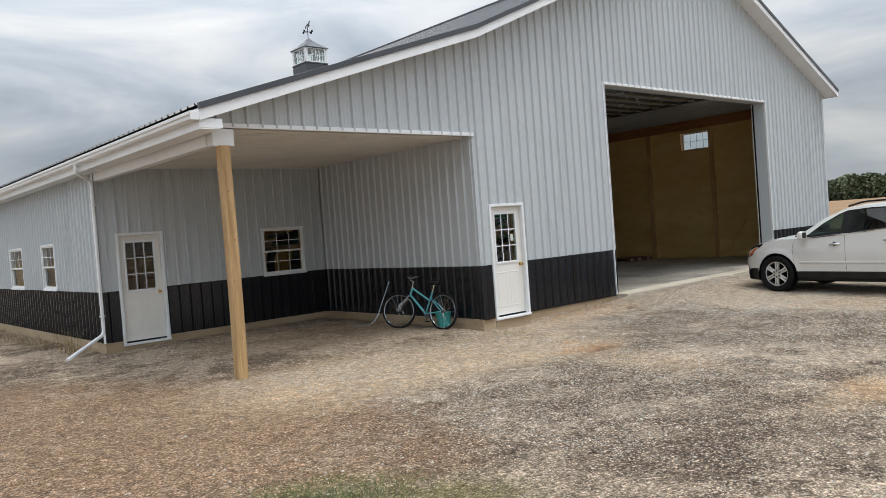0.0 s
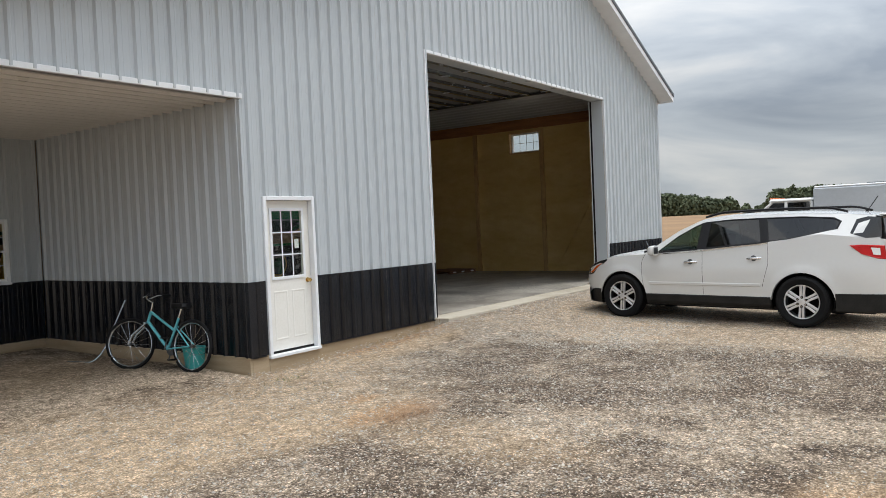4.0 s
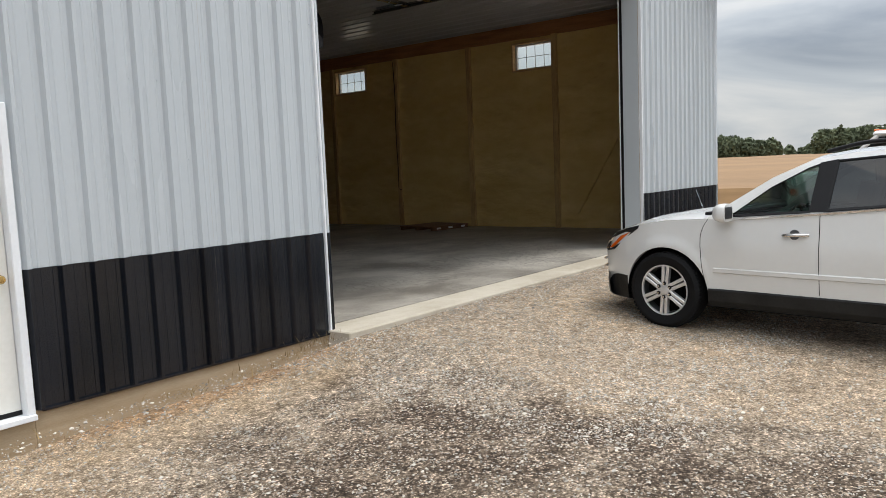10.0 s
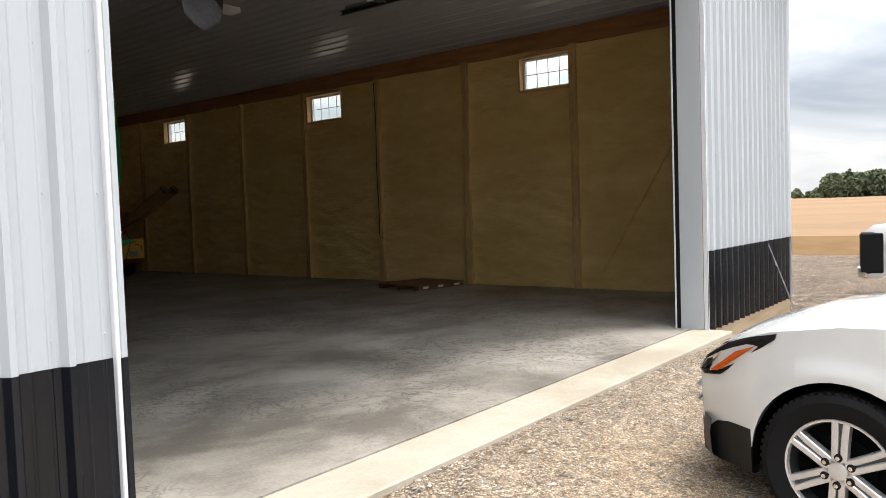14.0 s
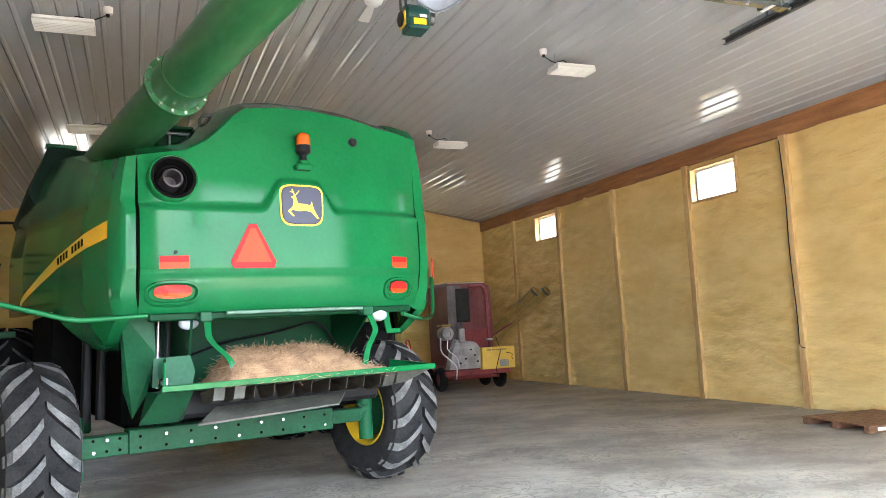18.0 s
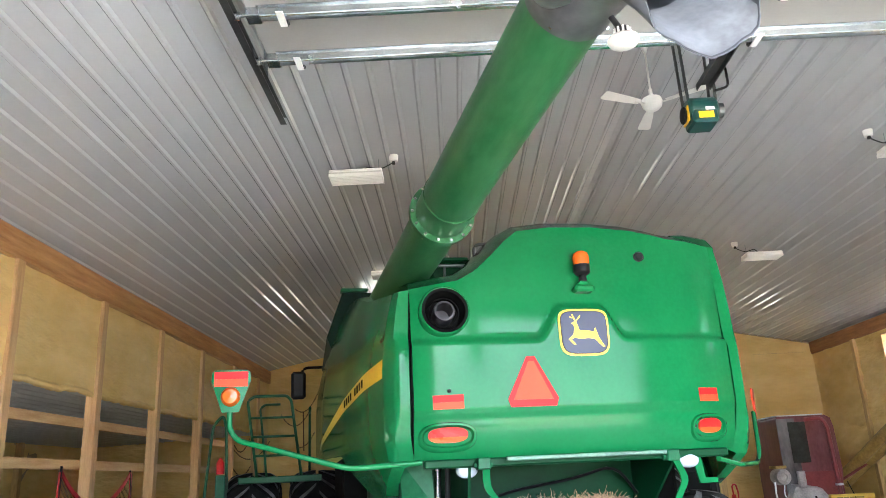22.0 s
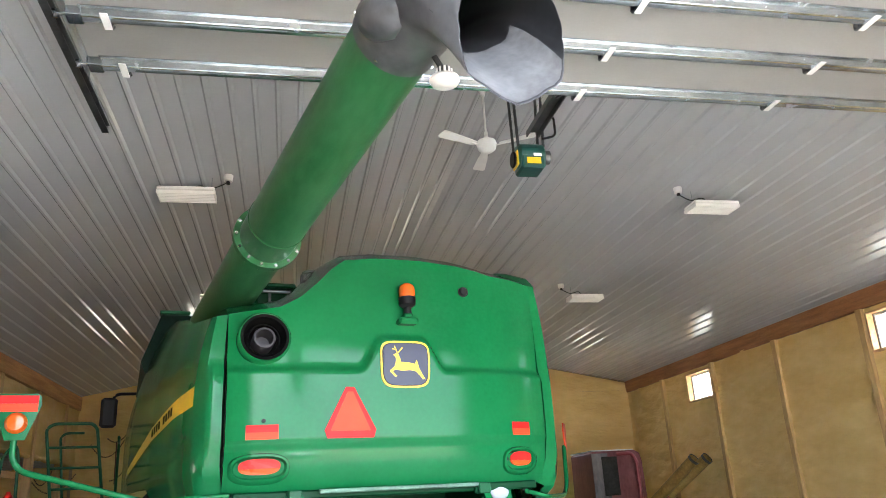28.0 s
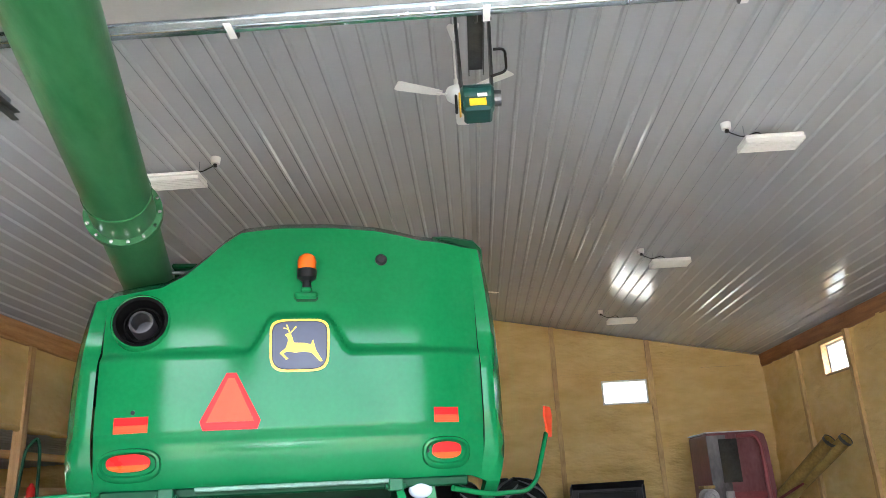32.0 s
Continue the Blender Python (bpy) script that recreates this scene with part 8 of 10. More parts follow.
body = part("body", (lambda b: (box(b, -0.78, 0.78, -4.0, 0.6, 0.22, 0.40, 0.03), b)[1])(bmesh.new()), M["black"], car, "dark underbody")
for s in (-1, 1):
    part("body_side", side_shell(s, -4.2, 0.97, 0.40, lambda y: interp(BELT, y)), M["car_white"], body, "pearl white side panel", smooth=35)
    for y0, y1 in ((-2.575, -0.463),):
        cl = bmesh.new()
        loft(cl, [[(s * half_w(y, z) + s * o, y, z) for z, o in ((0.25, -0.06), (0.265, -0.01), (0.32, 0.012), (0.425, 0.014), (0.44, 0.002), (0.44, -0.03), (0.25, -0.08))] for y in steps(y0, y1, 0.2)])
        part("sill_cladding", fix(cl), clad, body)
    for y0, y1 in ((0.463, 0.86), (-4.17, -3.5)):
        cl = bmesh.new()
        loft(cl, [[(s * half_w(y, z) + s * o, y, z) for z, o in ((0.24, -0.03), (0.26, 0.004), (0.36, 0.008), (0.50 - 0.7 * max(0, y - 0.68) if y > 0 else 0.52, 0.006), (0.50 - 0.7 * max(0, y - 0.68), -0.03), (0.24, -0.08))] for y in steps(y0, y1, 0.08)])
        part("bumper_cladding", fix(cl), clad, body)
    # rub strip, seams, handles
    rb2 = bmesh.new()
    loft(rb2, [[(s * (half_w(y, z) + o), y, z) for z, o in ((0.595, -0.002), (0.605, 0.012), (0.64, 0.012), (0.65, -0.002))] for y in steps(-2.42, -0.52, 0.2)])
    part("rub_strip", fix(rb2), M["car_white"], body)
    for yy in (-0.42, -1.49, -2.55):
        sb = bmesh.new()
        z0_ = 0.46 if yy > -2 else 0.60
        off_ = lambda z: 0.28 * max(0, 0.95 - z) if yy < -2 else (0.035 - (0.28 if z < 0.93 else 2.2) * (z - 0.93) ** 2) if yy > -1 else 0.0
        loft(sb, [[(s * (half_w(yy + off_(z), z) + 0.002), yy + d_ + off_(z), z) for d_ in (-0.003, 0.003)] for z in np.linspace(z0_, interp(BELT, yy), 16)], closed=False)
        part("door_seam", fix(sb), M["dark"], body)
    for yy, zz in ((-1.28, 0.985), (-2.33, 1.04)):
        hb = bmesh.new()
        tube(hb, [(s * (half_w(yy, zz) + d_), yy + dy, zz + dz) for dy, d_, dz in ((0.10, 0.0, -0.004), (0.075, 0.028, -0.002), (0.0, 0.036, 0.004), (-0.075, 0.03, 0.006), (-0.12, 0.0, 0.006))], 0.017, 8)
        h_ = part("door_handle", hb, M["chrome"], body, "chrome door handle", smooth=50)
        cbm = bmesh.new()
        lathe(cbm, [(0.048, -0.002), (0.045, 0.004), (0.0, 0.004)], 16, Matrix.Translation((s * half_w(yy, zz), yy, zz + 0.004)) @ Matrix.Rotation(0 if s > 0 else math.pi, 4, "Z"))
        part("handle_cup", cbm, M["steel_dark"], body)
    bl = bmesh.new()
    loft(bl, [[(s * (half_w(y, interp(BELT, y)) + o), y, interp(BELT, y) + dz) for o, dz in ((0.0, -0.012), (0.012, -0.008), (0.012, 0.008), (-0.01, 0.012))] for y in steps(-2.55, -0.60, 0.15)])
    part("belt_moulding", fix(bl), M["chrome"], body)
    # side frame with window openings
    outer = [(-0.42, 1.112), (-0.66, 1.27), (-1.02, 1.50), (-1.34, 1.645), (-1.7, 1.70), (-2.3, 1.725), (-3.0, 1.715), (-3.6, 1.685), (-4.0, 1.65)] + [(-4.06, 1.45), (-4.08, 1.31)] + [(y, interp(BELT, y)) for y in (-3.7, -3.3, -2.9, -2.5, -2.0, -1.5, -1.0)]
    wins = [[(-0.66, 1.14), (-1.02, 1.41), (-1.32, 1.575), (-1.42, 1.61), (-1.40, 1.19)],
            [(-1.53, 1.20), (-1.55, 1.635), (-1.9, 1.66), (-2.36, 1.665), (-2.46, 1.285)],
            [(-2.53, 1.30), (-2.44, 1.668), (-3.0, 1.665), (-3.45, 1.635), (-3.56, 1.58), (-3.52, 1.47), (-3.2, 1.405), (-2.85, 1.335)]]
    fb_ = bmesh.new()
    es = []
    for lp in [outer] + wins:
        vs2 = [fb_.verts.new((y, z, 0)) for y, z in lp]
        es += [fb_.edges.new((a, b)) for a, b in zip(vs2, vs2[1:] + vs2[:1])]
    bmesh.ops.triangle_fill(fb_, edges=es, use_beauty=True, use_dissolve=False)
    for v in fb_.verts:
        y, z = v.co.x, v.co.y
        v.co = Vector((s * half_w(y, z), y, z))
    part("pillar_frame", fix(fb_), M["car_white"], body, "white roof pillars and window frames")
    for i, lp in enumerate(wins):
        tb2 = bmesh.new()
        cy, cz = sum(p[0] for p in lp) / len(lp), sum(p[1] for p in lp) / len(lp)
        ins = [(cy + (y - cy) * 0.955, cz + (z - cz) * 0.93) for y, z in lp]
        loft(tb2, [[(s * (half_w(y, z) + o), y, z) for y, z in q] for q, o in (([(cy + (y - cy) * 1.02, cz + (z - cz) * 1.03) for y, z in lp], 0.004), (lp, 0.007), (ins, 0.003), (ins, -0.012))], caps=False)
        part("window_seal", fix(tb2), M["black"], body)
        gb2 = bmesh.new()
        gb2.faces.new([gb2.verts.new((s * (half_w(y, z) - 0.006), y, z)) for y, z in lp])
        part("side_window", fix(gb2), M["car_glass"] if i == 0 else M["car_glass_dark"], body, "clear green-tinted side window" if i == 0 else "dark tinted side window")
    bp2 = bmesh.new()
    plate(bp2, [(s * (half_w(y, z) + 0.002), y, z) for y, z in ((-1.39, 1.19), (-1.415, 1.62), (-1.56, 1.645), (-1.54, 1.195))], (s, 0, 0), 0.004)
    part("b_pillar", fix(bp2), M["black"], body)
    bp2 = bmesh.new()
    plate(bp2, [(s * (half_w(y, z) + 0.002), y, z) for y, z in ((-2.34, 1.672), (-2.46, 1.672), (-2.55, 1.29), (-2.44, 1.277))], (s, 0, 0), 0.004)
    part("c_pillar", fix(bp2), M["black"], body)
    wr = bmesh.new()
    lp = [(-3.70, 1.40), (-3.76, 1.60), (-3.90, 1.635), (-4.07, 1.62), (-4.10, 1.34), (-3.9, 1.33)]
    wr.faces.new([wr.verts.new((s * (half_w(y, z) + 0.006), y, z)) for y, z in lp])
    part("rear_window_corner", fix(wr), M["car_glass_dark"], body, "dark wrap-round rear glass")
    # mirror
    mb = bmesh.new()
    loft(mb, [[(s * (1.045 + 0.10 * k * math.copysign(abs(math.cos(a_)) ** 0.6, math.cos(a_)) * (1 - 0.12 * math.sin(a_))), -0.66 + dy, 1.185 + 0.088 * k * math.copysign(abs(math.sin(a_)) ** 0.6, math.sin(a_))) for a_ in np.linspace(0, 2 * math.pi, 21)[:-1]] for dy, k in ((-0.05, 0.94), (-0.02, 1.0), (0.02, 0.97), (0.055, 0.82), (0.08, 0.55), (0.088, 0.3))])
    mo = part("mirror", fix(mb), M["car_white"], body, smooth=45)
    part("mirror_glass", boxm(min(s * 0.975, s * 1.115), max(s * 0.975, s * 1.115), -0.717, -0.7115, 1.13, 1.24, 0.002), M["steel_dark"], mo)
    mb = bmesh.new()
    tube(mb, [(s * 0.90, -0.60, 1.11), (s * 0.98, -0.64, 1.14)], 0.035, 8)
    part("mirror_foot", mb, M["black"], mo)
    # roof rail
    rl = bmesh.new()
    tube(rl, rounded([(s * 0.655, -1.45, 1.715), (s * 0.655, -1.75, 1.785), (s * 0.655, -2.6, 1.80), (s * 0.655, -3.4, 1.785), (s * 0.65, -3.62, 1.715)], 0.12), 0.019, 8)
    part("roof_rail", rl, M["black"], body, "black roof rail", smooth=50)
    # lamps
    hl = bmesh.new()
    hp = [(0.31, 1.035), (0.46, 1.003), (0.60, 0.955), (0.76, 0.86), (0.87, 0.745), (0.80, 0.735), (0.66, 0.765), (0.32, 1.005)]
    loft(hl, [[(s * (half_w(y, z) + o), y, z) for y, z in q] for q, o in ((hp, -0.015), (hp, 0.012), ([(0.66 + (y - 0.66) * 0.9, 0.85 + (z - 0.85) * 0.9) for y, z in hp], 0.018))], caps=True)
    part("headlamp", fix(hl), M["black"], body, "dark headlamp with an amber lens")
    for hp2, m_, nm in (([(0.42, 0.962), (0.545, 0.915), (0.725, 0.782), (0.672, 0.785)], M["amber"], "indicator_lens"), ([(0.64, 0.905), (0.755, 0.842), (0.84, 0.76), (0.77, 0.768)], M["chrome"], "lamp_reflector")):
        ab2 = bmesh.new()
        a_ = [ab2.verts.new((s * (half_w(y, z) + 0.021), y, z)) for y, z in hp2]
        b_ = [ab2.verts.new((s * (half_w(y, z) + 0.010), y, z)) for y, z in hp2]
        ab2.faces.new(a_)
        bridge(ab2, a_, b_)
        part(nm, fix(ab2), m_, body)
    tl = bmesh.new()
    tp = [(-3.70, 1.225), (-3.85, 1.235), (-4.13, 1.215), (-4.15, 1.02), (-4.05, 1.03), (-3.85, 1.10)]
    loft(tl, [[(s * (half_w(y, z) + o), y, z) for y, z in q] for q, o in ((tp, -0.02), (tp, 0.012), ([(-3.95 + (y + 3.95) * 0.92, 1.13 + (z - 1.13) * 0.9) for y, z in tp], 0.018))])
    part("tail_lamp", fix(tl), M["red"], body, "red and clear tail lamp")
    ab2 = bmesh.new()
    ab2.faces.new([ab2.verts.new((s * (half_w(y, z) + 0.0215), y, z)) for y, z in ((-3.97, 1.19), (-4.08, 1.18), (-4.09, 1.08), (-4.0, 1.09))])
    part("clear_lens", fix(ab2), M["white"], body)
    # arch liner
    for c in (0.0, REAR):
        lb = bmesh.new()
        loft(lb, [[(s * x, c + 0.45 * math.cos(a), 0.365 + 0.45 * math.sin(a)) for a in np.linspace(-0.15, math.pi + 0.15, 15)] for x in (0.935, 0.55)], closed=False)
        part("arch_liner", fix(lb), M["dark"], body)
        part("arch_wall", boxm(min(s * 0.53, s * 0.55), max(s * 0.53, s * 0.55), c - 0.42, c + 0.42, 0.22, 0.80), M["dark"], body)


def top_skin(name, ysec, edge_w, edge_z, mid_z, material, label="", n=9, off=0.0):
    b_ = bmesh.new()
    rs = []
    for y in ysec:
        w_, ze, zm = edge_w(y), edge_z(y), mid_z(y)
        rs.append([(w_ * (2 * i / (n - 1) - 1), y, zm + (ze - zm) * abs(2 * i / (n - 1) - 1) ** 2.4 + off) for i in range(n)])
    loft(b_, rs, closed=False)
    return part(name, fix(b_), material, body, label, smooth=35)


top_skin("hood", steps(-0.42, 0.97, 0.07), lambda y: half_w(y, interp(BELT, y)), lambda y: interp(BELT, y), lambda y: interp(TOPZ, y), M["car_white"], "white bonnet", 17)
ROOFZ = [(-4.08, 1.665), (-3.6, 1.72), (-3.0, 1.755), (-2.2, 1.765), (-1.6, 1.74), (-1.34, 1.70)]
REDGE = [(-4.08, 1.635), (-4.0, 1.65), (-3.6, 1.685), (-3.0, 1.715), (-2.3, 1.725), (-1.7, 1.70), (-1.34, 1.645)]
top_skin("roof_panel", steps(-4.08, -1.34, 0.15), lambda y: half_w(y, interp(REDGE, y)), lambda y: interp(REDGE, y), lambda y: interp(ROOFZ, y), M["car_white"])
WSZ = [(-1.34, 1.645), (-1.02, 1.50), (-0.66, 1.27), (-0.42, 1.112)]
top_skin("windscreen", steps(-1.34, -0.42, 0.1), lambda y: half_w(y, interp(WSZ, y)), lambda y: interp(WSZ, y), lambda y: interp(WSZ, y) + 0.05, M["car_glass"], "clear windscreen", off=-0.004)
part("cowl", boxm(-0.78, 0.78, -0.52, -0.34, 1.13, 1.172, 0.01), M["black"], body)
for x in (-0.45, 0.2):
    wb = bmesh.new()
    tube(wb, [(x, -0.40, 1.18), (x + 0.5, -0.52, 1.215)], 0.009, 6)
    part("wiper", wb, M["black"], body)
rg = bmesh.new()
loft(rg, [[(x * k, y, z) for x in np.linspace(-1, 1, 7)] for y, z, k in ((-4.08, 1.63, 0.66), (-4.12, 1.45, 0.74), (-4.15, 1.28, 0.80))], closed=False)
part("rear_window", fix(rg), M["car_glass_dark"], body, "dark rear window")
tg = bmesh.new()
loft(tg, [[(x * k, y - 0.02 * (1 - x * x), z) for x in np.linspace(-1, 1, 9)] for y, z, k in ((-4.15, 1.28, 0.84), (-4.2, 1.0, 0.80), (-4.2, 0.75, 0.79), (-4.2, 0.4, 0.77))], closed=False)
part("tailgate", fix(tg), M["car_white"], body, smooth=35)
part("rear_bumper", boxm(-0.80, 0.80, -4.26, -4.05, 0.38, 0.62, 0.05), clad, body)
part("roof_spoiler", boxm(-0.62, 0.62, -4.20, -4.02, 1.645, 1.675, 0.012), M["car_white"], body)
an = bmesh.new()
tube(an, [(0.0, -3.72, 1.725), (0.0, -3.86, 1.93)], 0.006, 6)
cyl(an, (0.0, -3.70, 1.715), (0.0, -3.73, 1.745), 0.03, 0.015, 10)
part("roof_aerial", an, M["black"], body)
gr = bmesh.new()
loft(gr, [[(x, 0.972 - 0.25 * abs(x) ** 2.5, z) for x in np.linspace(-0.62, 0.62, 11)] for z in (0.50, 0.70)], closed=False)
part("grille", fix(gr), M["black"], body)
for z in (0.555, 0.64):
    gb2 = bmesh.new()
    tube(gb2, [(x, 0.985 - 0.25 * abs(x) ** 2.5, z) for x in np.linspace(-0.72, 0.72, 13)], 0.014, 6)
    part("grille_bar", gb2, M["chrome"], body)
fb2 = bmesh.new()
loft(fb2, [[(x, 0.975 - 0.42 * abs(x) ** 3.2 + o, z) for x in np.linspace(-0.86, 0.86, 15)] for z, o in ((0.25, -0.05), (0.30, 0.0), (0.42, 0.012), (0.50, 0.0))], closed=False)
part("front_bumper", fix(fb2), clad, body, smooth=40)
# cabin
part("cabin_floor", boxm(-0.80, 0.80, -3.9, -0.40, 0.42, 0.5), M["dark"], body)
part("firewall", boxm(-0.80, 0.80, -0.40, -0.36, 0.42, 1.09), M["dark"], body)
db = bmesh.new()
loft(db, [[(x, y, z) for y, z in ((-0.46, 0.98), (-0.50, 1.10), (-0.75, 1.12), (-0.92, 1.04), (-0.90, 0.75), (-0.46, 0.75))] for x in (-0.80, -0.3, 0.3, 0.80)])
part("dashboard", fix(db), M["black"], body)
sw = bmesh.new()
tube(sw, [(-0.40 + 0.185 * math.cos(a), -1.02 - 0.075 * math.sin(a), 1.05 + 0.17 * math.sin(a)) for a in np.linspace(0, 2 * math.pi, 21)[:-1]], 0.014, 6, closed=True)
tube(sw, [(-0.57, -1.02, 1.05), (-0.40, -1.0, 1.05), (-0.23, -1.02, 1.05)], 0.02, 6)
part("steering_wheel", sw, M["black"], body)
for x in (-0.40, 0.40):
    for y in (-1.55, -2.45):
        sb = bmesh.new()
        loft(sb, [[(x + dx, y + dy, z) for dx, dy in ((-0.25 * k, -0.06), (0.25 * k, -0.06), (0.25 * k, 0.06), (-0.25 * k, 0.06))] for dy0, z, k in ((0, 0.55, 1), (0, 1.15, 0.9), (0, 1.22, 0.6), (0, 1.24, 0.5), (0, 1.45, 0.48))])
        bmesh.ops.transform(sb, matrix=Matrix.Translation((0, y, 0.55)) @ Matrix.Rotation(radians(12), 4, "X") @ Matrix.Translation((0, -y, -0.55)), verts=sb.verts[:])
        part("seat_back", fix(sb), seat_m, body)
        part("seat_cushion", boxm(x - 0.25, x + 0.25, y, y + 0.5, 0.5, 0.68, 0.04), seat_m, body)


def road_wheel(m):
    w_ = part("wheel", bmesh.new(), rub_car, car, "black tyre on a six-spoke silver rim", at=m)
    b_ = bmesh.new()
    lathe(b_, [(0.245, 0.02), (0.27, 0.0), (0.345, -0.012), (0.377, 0.008), (0.386, 0.04), (0.388, 0.12), (0.386, 0.20), (0.377, 0.232), (0.34, 0.25), (0.245, 0.24)], 48)
    for k in range(60):
        a = 2 * math.pi * k / 60
        box(b_, 0.012, 0.05, -0.010, 0.010, 0.377, 0.390, 0, Matrix.Rotation(a, 4, "X"))
    fix(b_).to_mesh(w_.data)
    b_.free()
    w_.data.shade_smooth()
    w_.data.set_sharp_from_angle(angle=radians(35))
    b_ = bmesh.new()
    lathe(b_, [(0.262, 0.012), (0.256, 0.002), (0.246, 0.004), (0.240, 0.022)], 48)
    rim = part("rim", fix(b_), alloy, w_, smooth=35)
    # barrel, well and disc darkened: shade between the spokes as colour
    b_ = bmesh.new()
    lathe(b_, [(0.243, 0.02), (0.232, 0.06), (0.225, 0.12), (0.22, 0.2)], 48)
    part("rim_barrel", b_, M["steel_dark"], w_, smooth=35)
    b_ = bmesh.new()
    lathe(b_, [(0.235, 0.10), (0.0, 0.11)], 32)
    part("wheel_well", b_, M["dark"], w_)
    b_ = bmesh.new()
    lathe(b_, [(0.16, 0.085), (0.16, 0.09), (0.0, 0.09)], 32)
    part("brake_disc", b_, M["dark"], w_)
    for k in range(6):
        R_ = Matrix.Rotation(2 * math.pi * k / 6 + 0.06, 4, "X")
        b_ = bmesh.new()
        loft(b_, [[(0.022, -w, r), (0.022, w, r), (0.06, w, r), (0.06, -w, r)] for r, w in ((0.03, 0.012), (0.243, 0.014))])
        part("spoke_web", b_, M["steel_dark"], w_, at=R_)
        for d_ in (-1, 1):
            b_ = bmesh.new()
            loft(b_, [[(x + (0.0), d_ * oy + oo, r) for x, oo in ((0.009, -0.0165), (0.005, -0.011), (0.005, 0.011), (0.009, 0.0165), (0.055, 0.016), (0.055, -0.016))] for r, oy in ((0.02, 0.021), (0.12, 0.022), (0.19, 0.024), (0.244, 0.027))])
            part("spoke", fix(b_), alloy, w_, at=R_)
        b_ = bmesh.new()
        cyl(b_, (0.0015, 0.0, 0.070), (0.03, 0.0, 0.070), 0.020, n=14)
        nut = part("nut_pocket", b_, M["black"], w_, at=R_)
        b_ = bmesh.new()
        cyl(b_, (-0.012, 0.0, 0.070), (0.01, 0.0, 0.070), 0.0115, n=6)
        part("wheel_nut", b_, M["chrome"], nut)
    b_ = bmesh.new()
    lathe(b_, [(0.047, 0.03), (0.046, 0.004), (0.04, 0.002), (0.0, 0.002)], 24)
    part("hub_cap", fix(b_), alloy, w_, smooth=40)
    return w_


w2 = road_wheel(Matrix.Translation((-0.985, 0, 0.386)))
for x, y in ((-0.985, REAR), (0.985, 0), (0.985, REAR)):
    copy_thing(w2, Matrix.Translation((x, y, 0.386)) @ Matrix.Rotation(math.pi if x > 0 else 0, 4, "Z"))

# ---- white box truck behind the car ----
trk = thing("box_truck", "white box truck with a black grille and orange cab lamps", "truck", at=pose(26.55, 8.42, -0.22, 0, 0, -2))
cabm = bmesh.new()
CS = [(0.0, 0.45), (0.02, 0.85), (0.02, 1.15), (-0.14, 1.29), (-0.9, 1.37), (-1.2, 1.40)]
W_ = 0.95
loft(cabm, [[(x * k, y, z) for y, z in CS + [(-1.2, 0.45)]] for x, k in ((-W_, 1), (-W_ * 0.93, 1), (W_ * 0.93, 1), (W_, 1))])
for v in cabm.verts:
    if abs(v.co.x) > W_ * 0.97:
        v.co.z -= 0.05 * (v.co.z > 1.1)
        v.co.y -= 0.12 * (v.co.y > -0.5)
part("bonnet", fix(cabm), M["car_white"], trk, smooth=40)
cabm = bmesh.new()
loft(cabm, [[(-W_, -1.2, 0.45), (W_, -1.2, 0.45), (W_, -3.0, 0.45), (-W_, -3.0, 0.45)], [(-W_, -1.2, 1.36), (W_, -1.2, 1.36), (W_, -3.0, 1.36), (-W_, -3.0, 1.36)]])
part("cab_lower", fix(cabm), M["car_white"], trk)
cabm = bmesh.new()
loft(cabm, [[(-W_ * 0.98, -1.2, 1.36), (W_ * 0.98, -1.2, 1.36), (W_ * 0.98, -3.0, 1.36), (-W_ * 0.98, -3.0, 1.36)], [(-0.80, -1.92, 2.0), (0.80, -1.92, 2.0), (0.80, -2.95, 2.0), (-0.80, -2.95, 2.0)]])
part("glass_house", fix(cabm), M["car_glass_dark"], trk, "dark cab glazing")
part("cab_roof", boxm(-0.82, 0.82, -2.98, -1.84, 2.0, 2.12, 0.05), M["car_white"], trk)
for s in (-1, 1):
    for y0, y1 in ((-1.22, -1.93), (-2.30, -2.30), (-2.97, -2.95)):
        pb = bmesh.new()
        tube(pb, [(s * W_ * 0.975, y0, 1.36), (s * 0.805, y1, 2.02)], 0.045, 6)
        part("cab_pillar", pb, M["car_white"], trk)
    part("headlamp", boxm(min(s * 0.66, s * 0.93), max(s * 0.66, s * 0.93), -0.08, 0.03, 0.78, 1.12, 0.02), M["black"], trk)
    part("indicator", boxm(min(s * 0.90, s * 0.975), max(s * 0.90, s * 0.975), -0.50, -0.34, 0.86, 1.0, 0.01), M["amber"], trk)
    mb = bmesh.new()
    box(mb, min(s * 1.08, s * 1.22), max(s * 1.08, s * 1.22), -1.55, -1.45, 1.40, 1.70, 0.02)
    tube(mb, [(s * 0.93, -1.45, 1.5), (s * 1.1, -1.5, 1.55)], 0.02, 6)
    part("mirror", mb, M["black"], trk)
for x in (-0.62, -0.28, 0.0, 0.28, 0.62):
    part("roof_lamp", boxm(x - 0.05, x + 0.05, -1.94, -1.84, 2.115, 2.155, 0.012), M["amber"], trk, "orange roof marker lamp")
part("grille", boxm(-0.97, 0.97, -0.30, 0.055, 0.50, 1.17, 0.03), M["black"], trk, "black grille that wraps the corners")
part("bumper", boxm(-0.96, 0.96, -0.06, 0.10, 0.42, 0.62, 0.03), M["chrome"], trk)
part("cargo_box", boxm(-1.08, 1.08, -7.2, -3.05, 0.75, 2.36, 0.03), mat("weathered_box_paint", (0.42, 0.45, 0.48), 0.45, 0, 0.08, 1.0, 20), trk, "plain white cargo box")
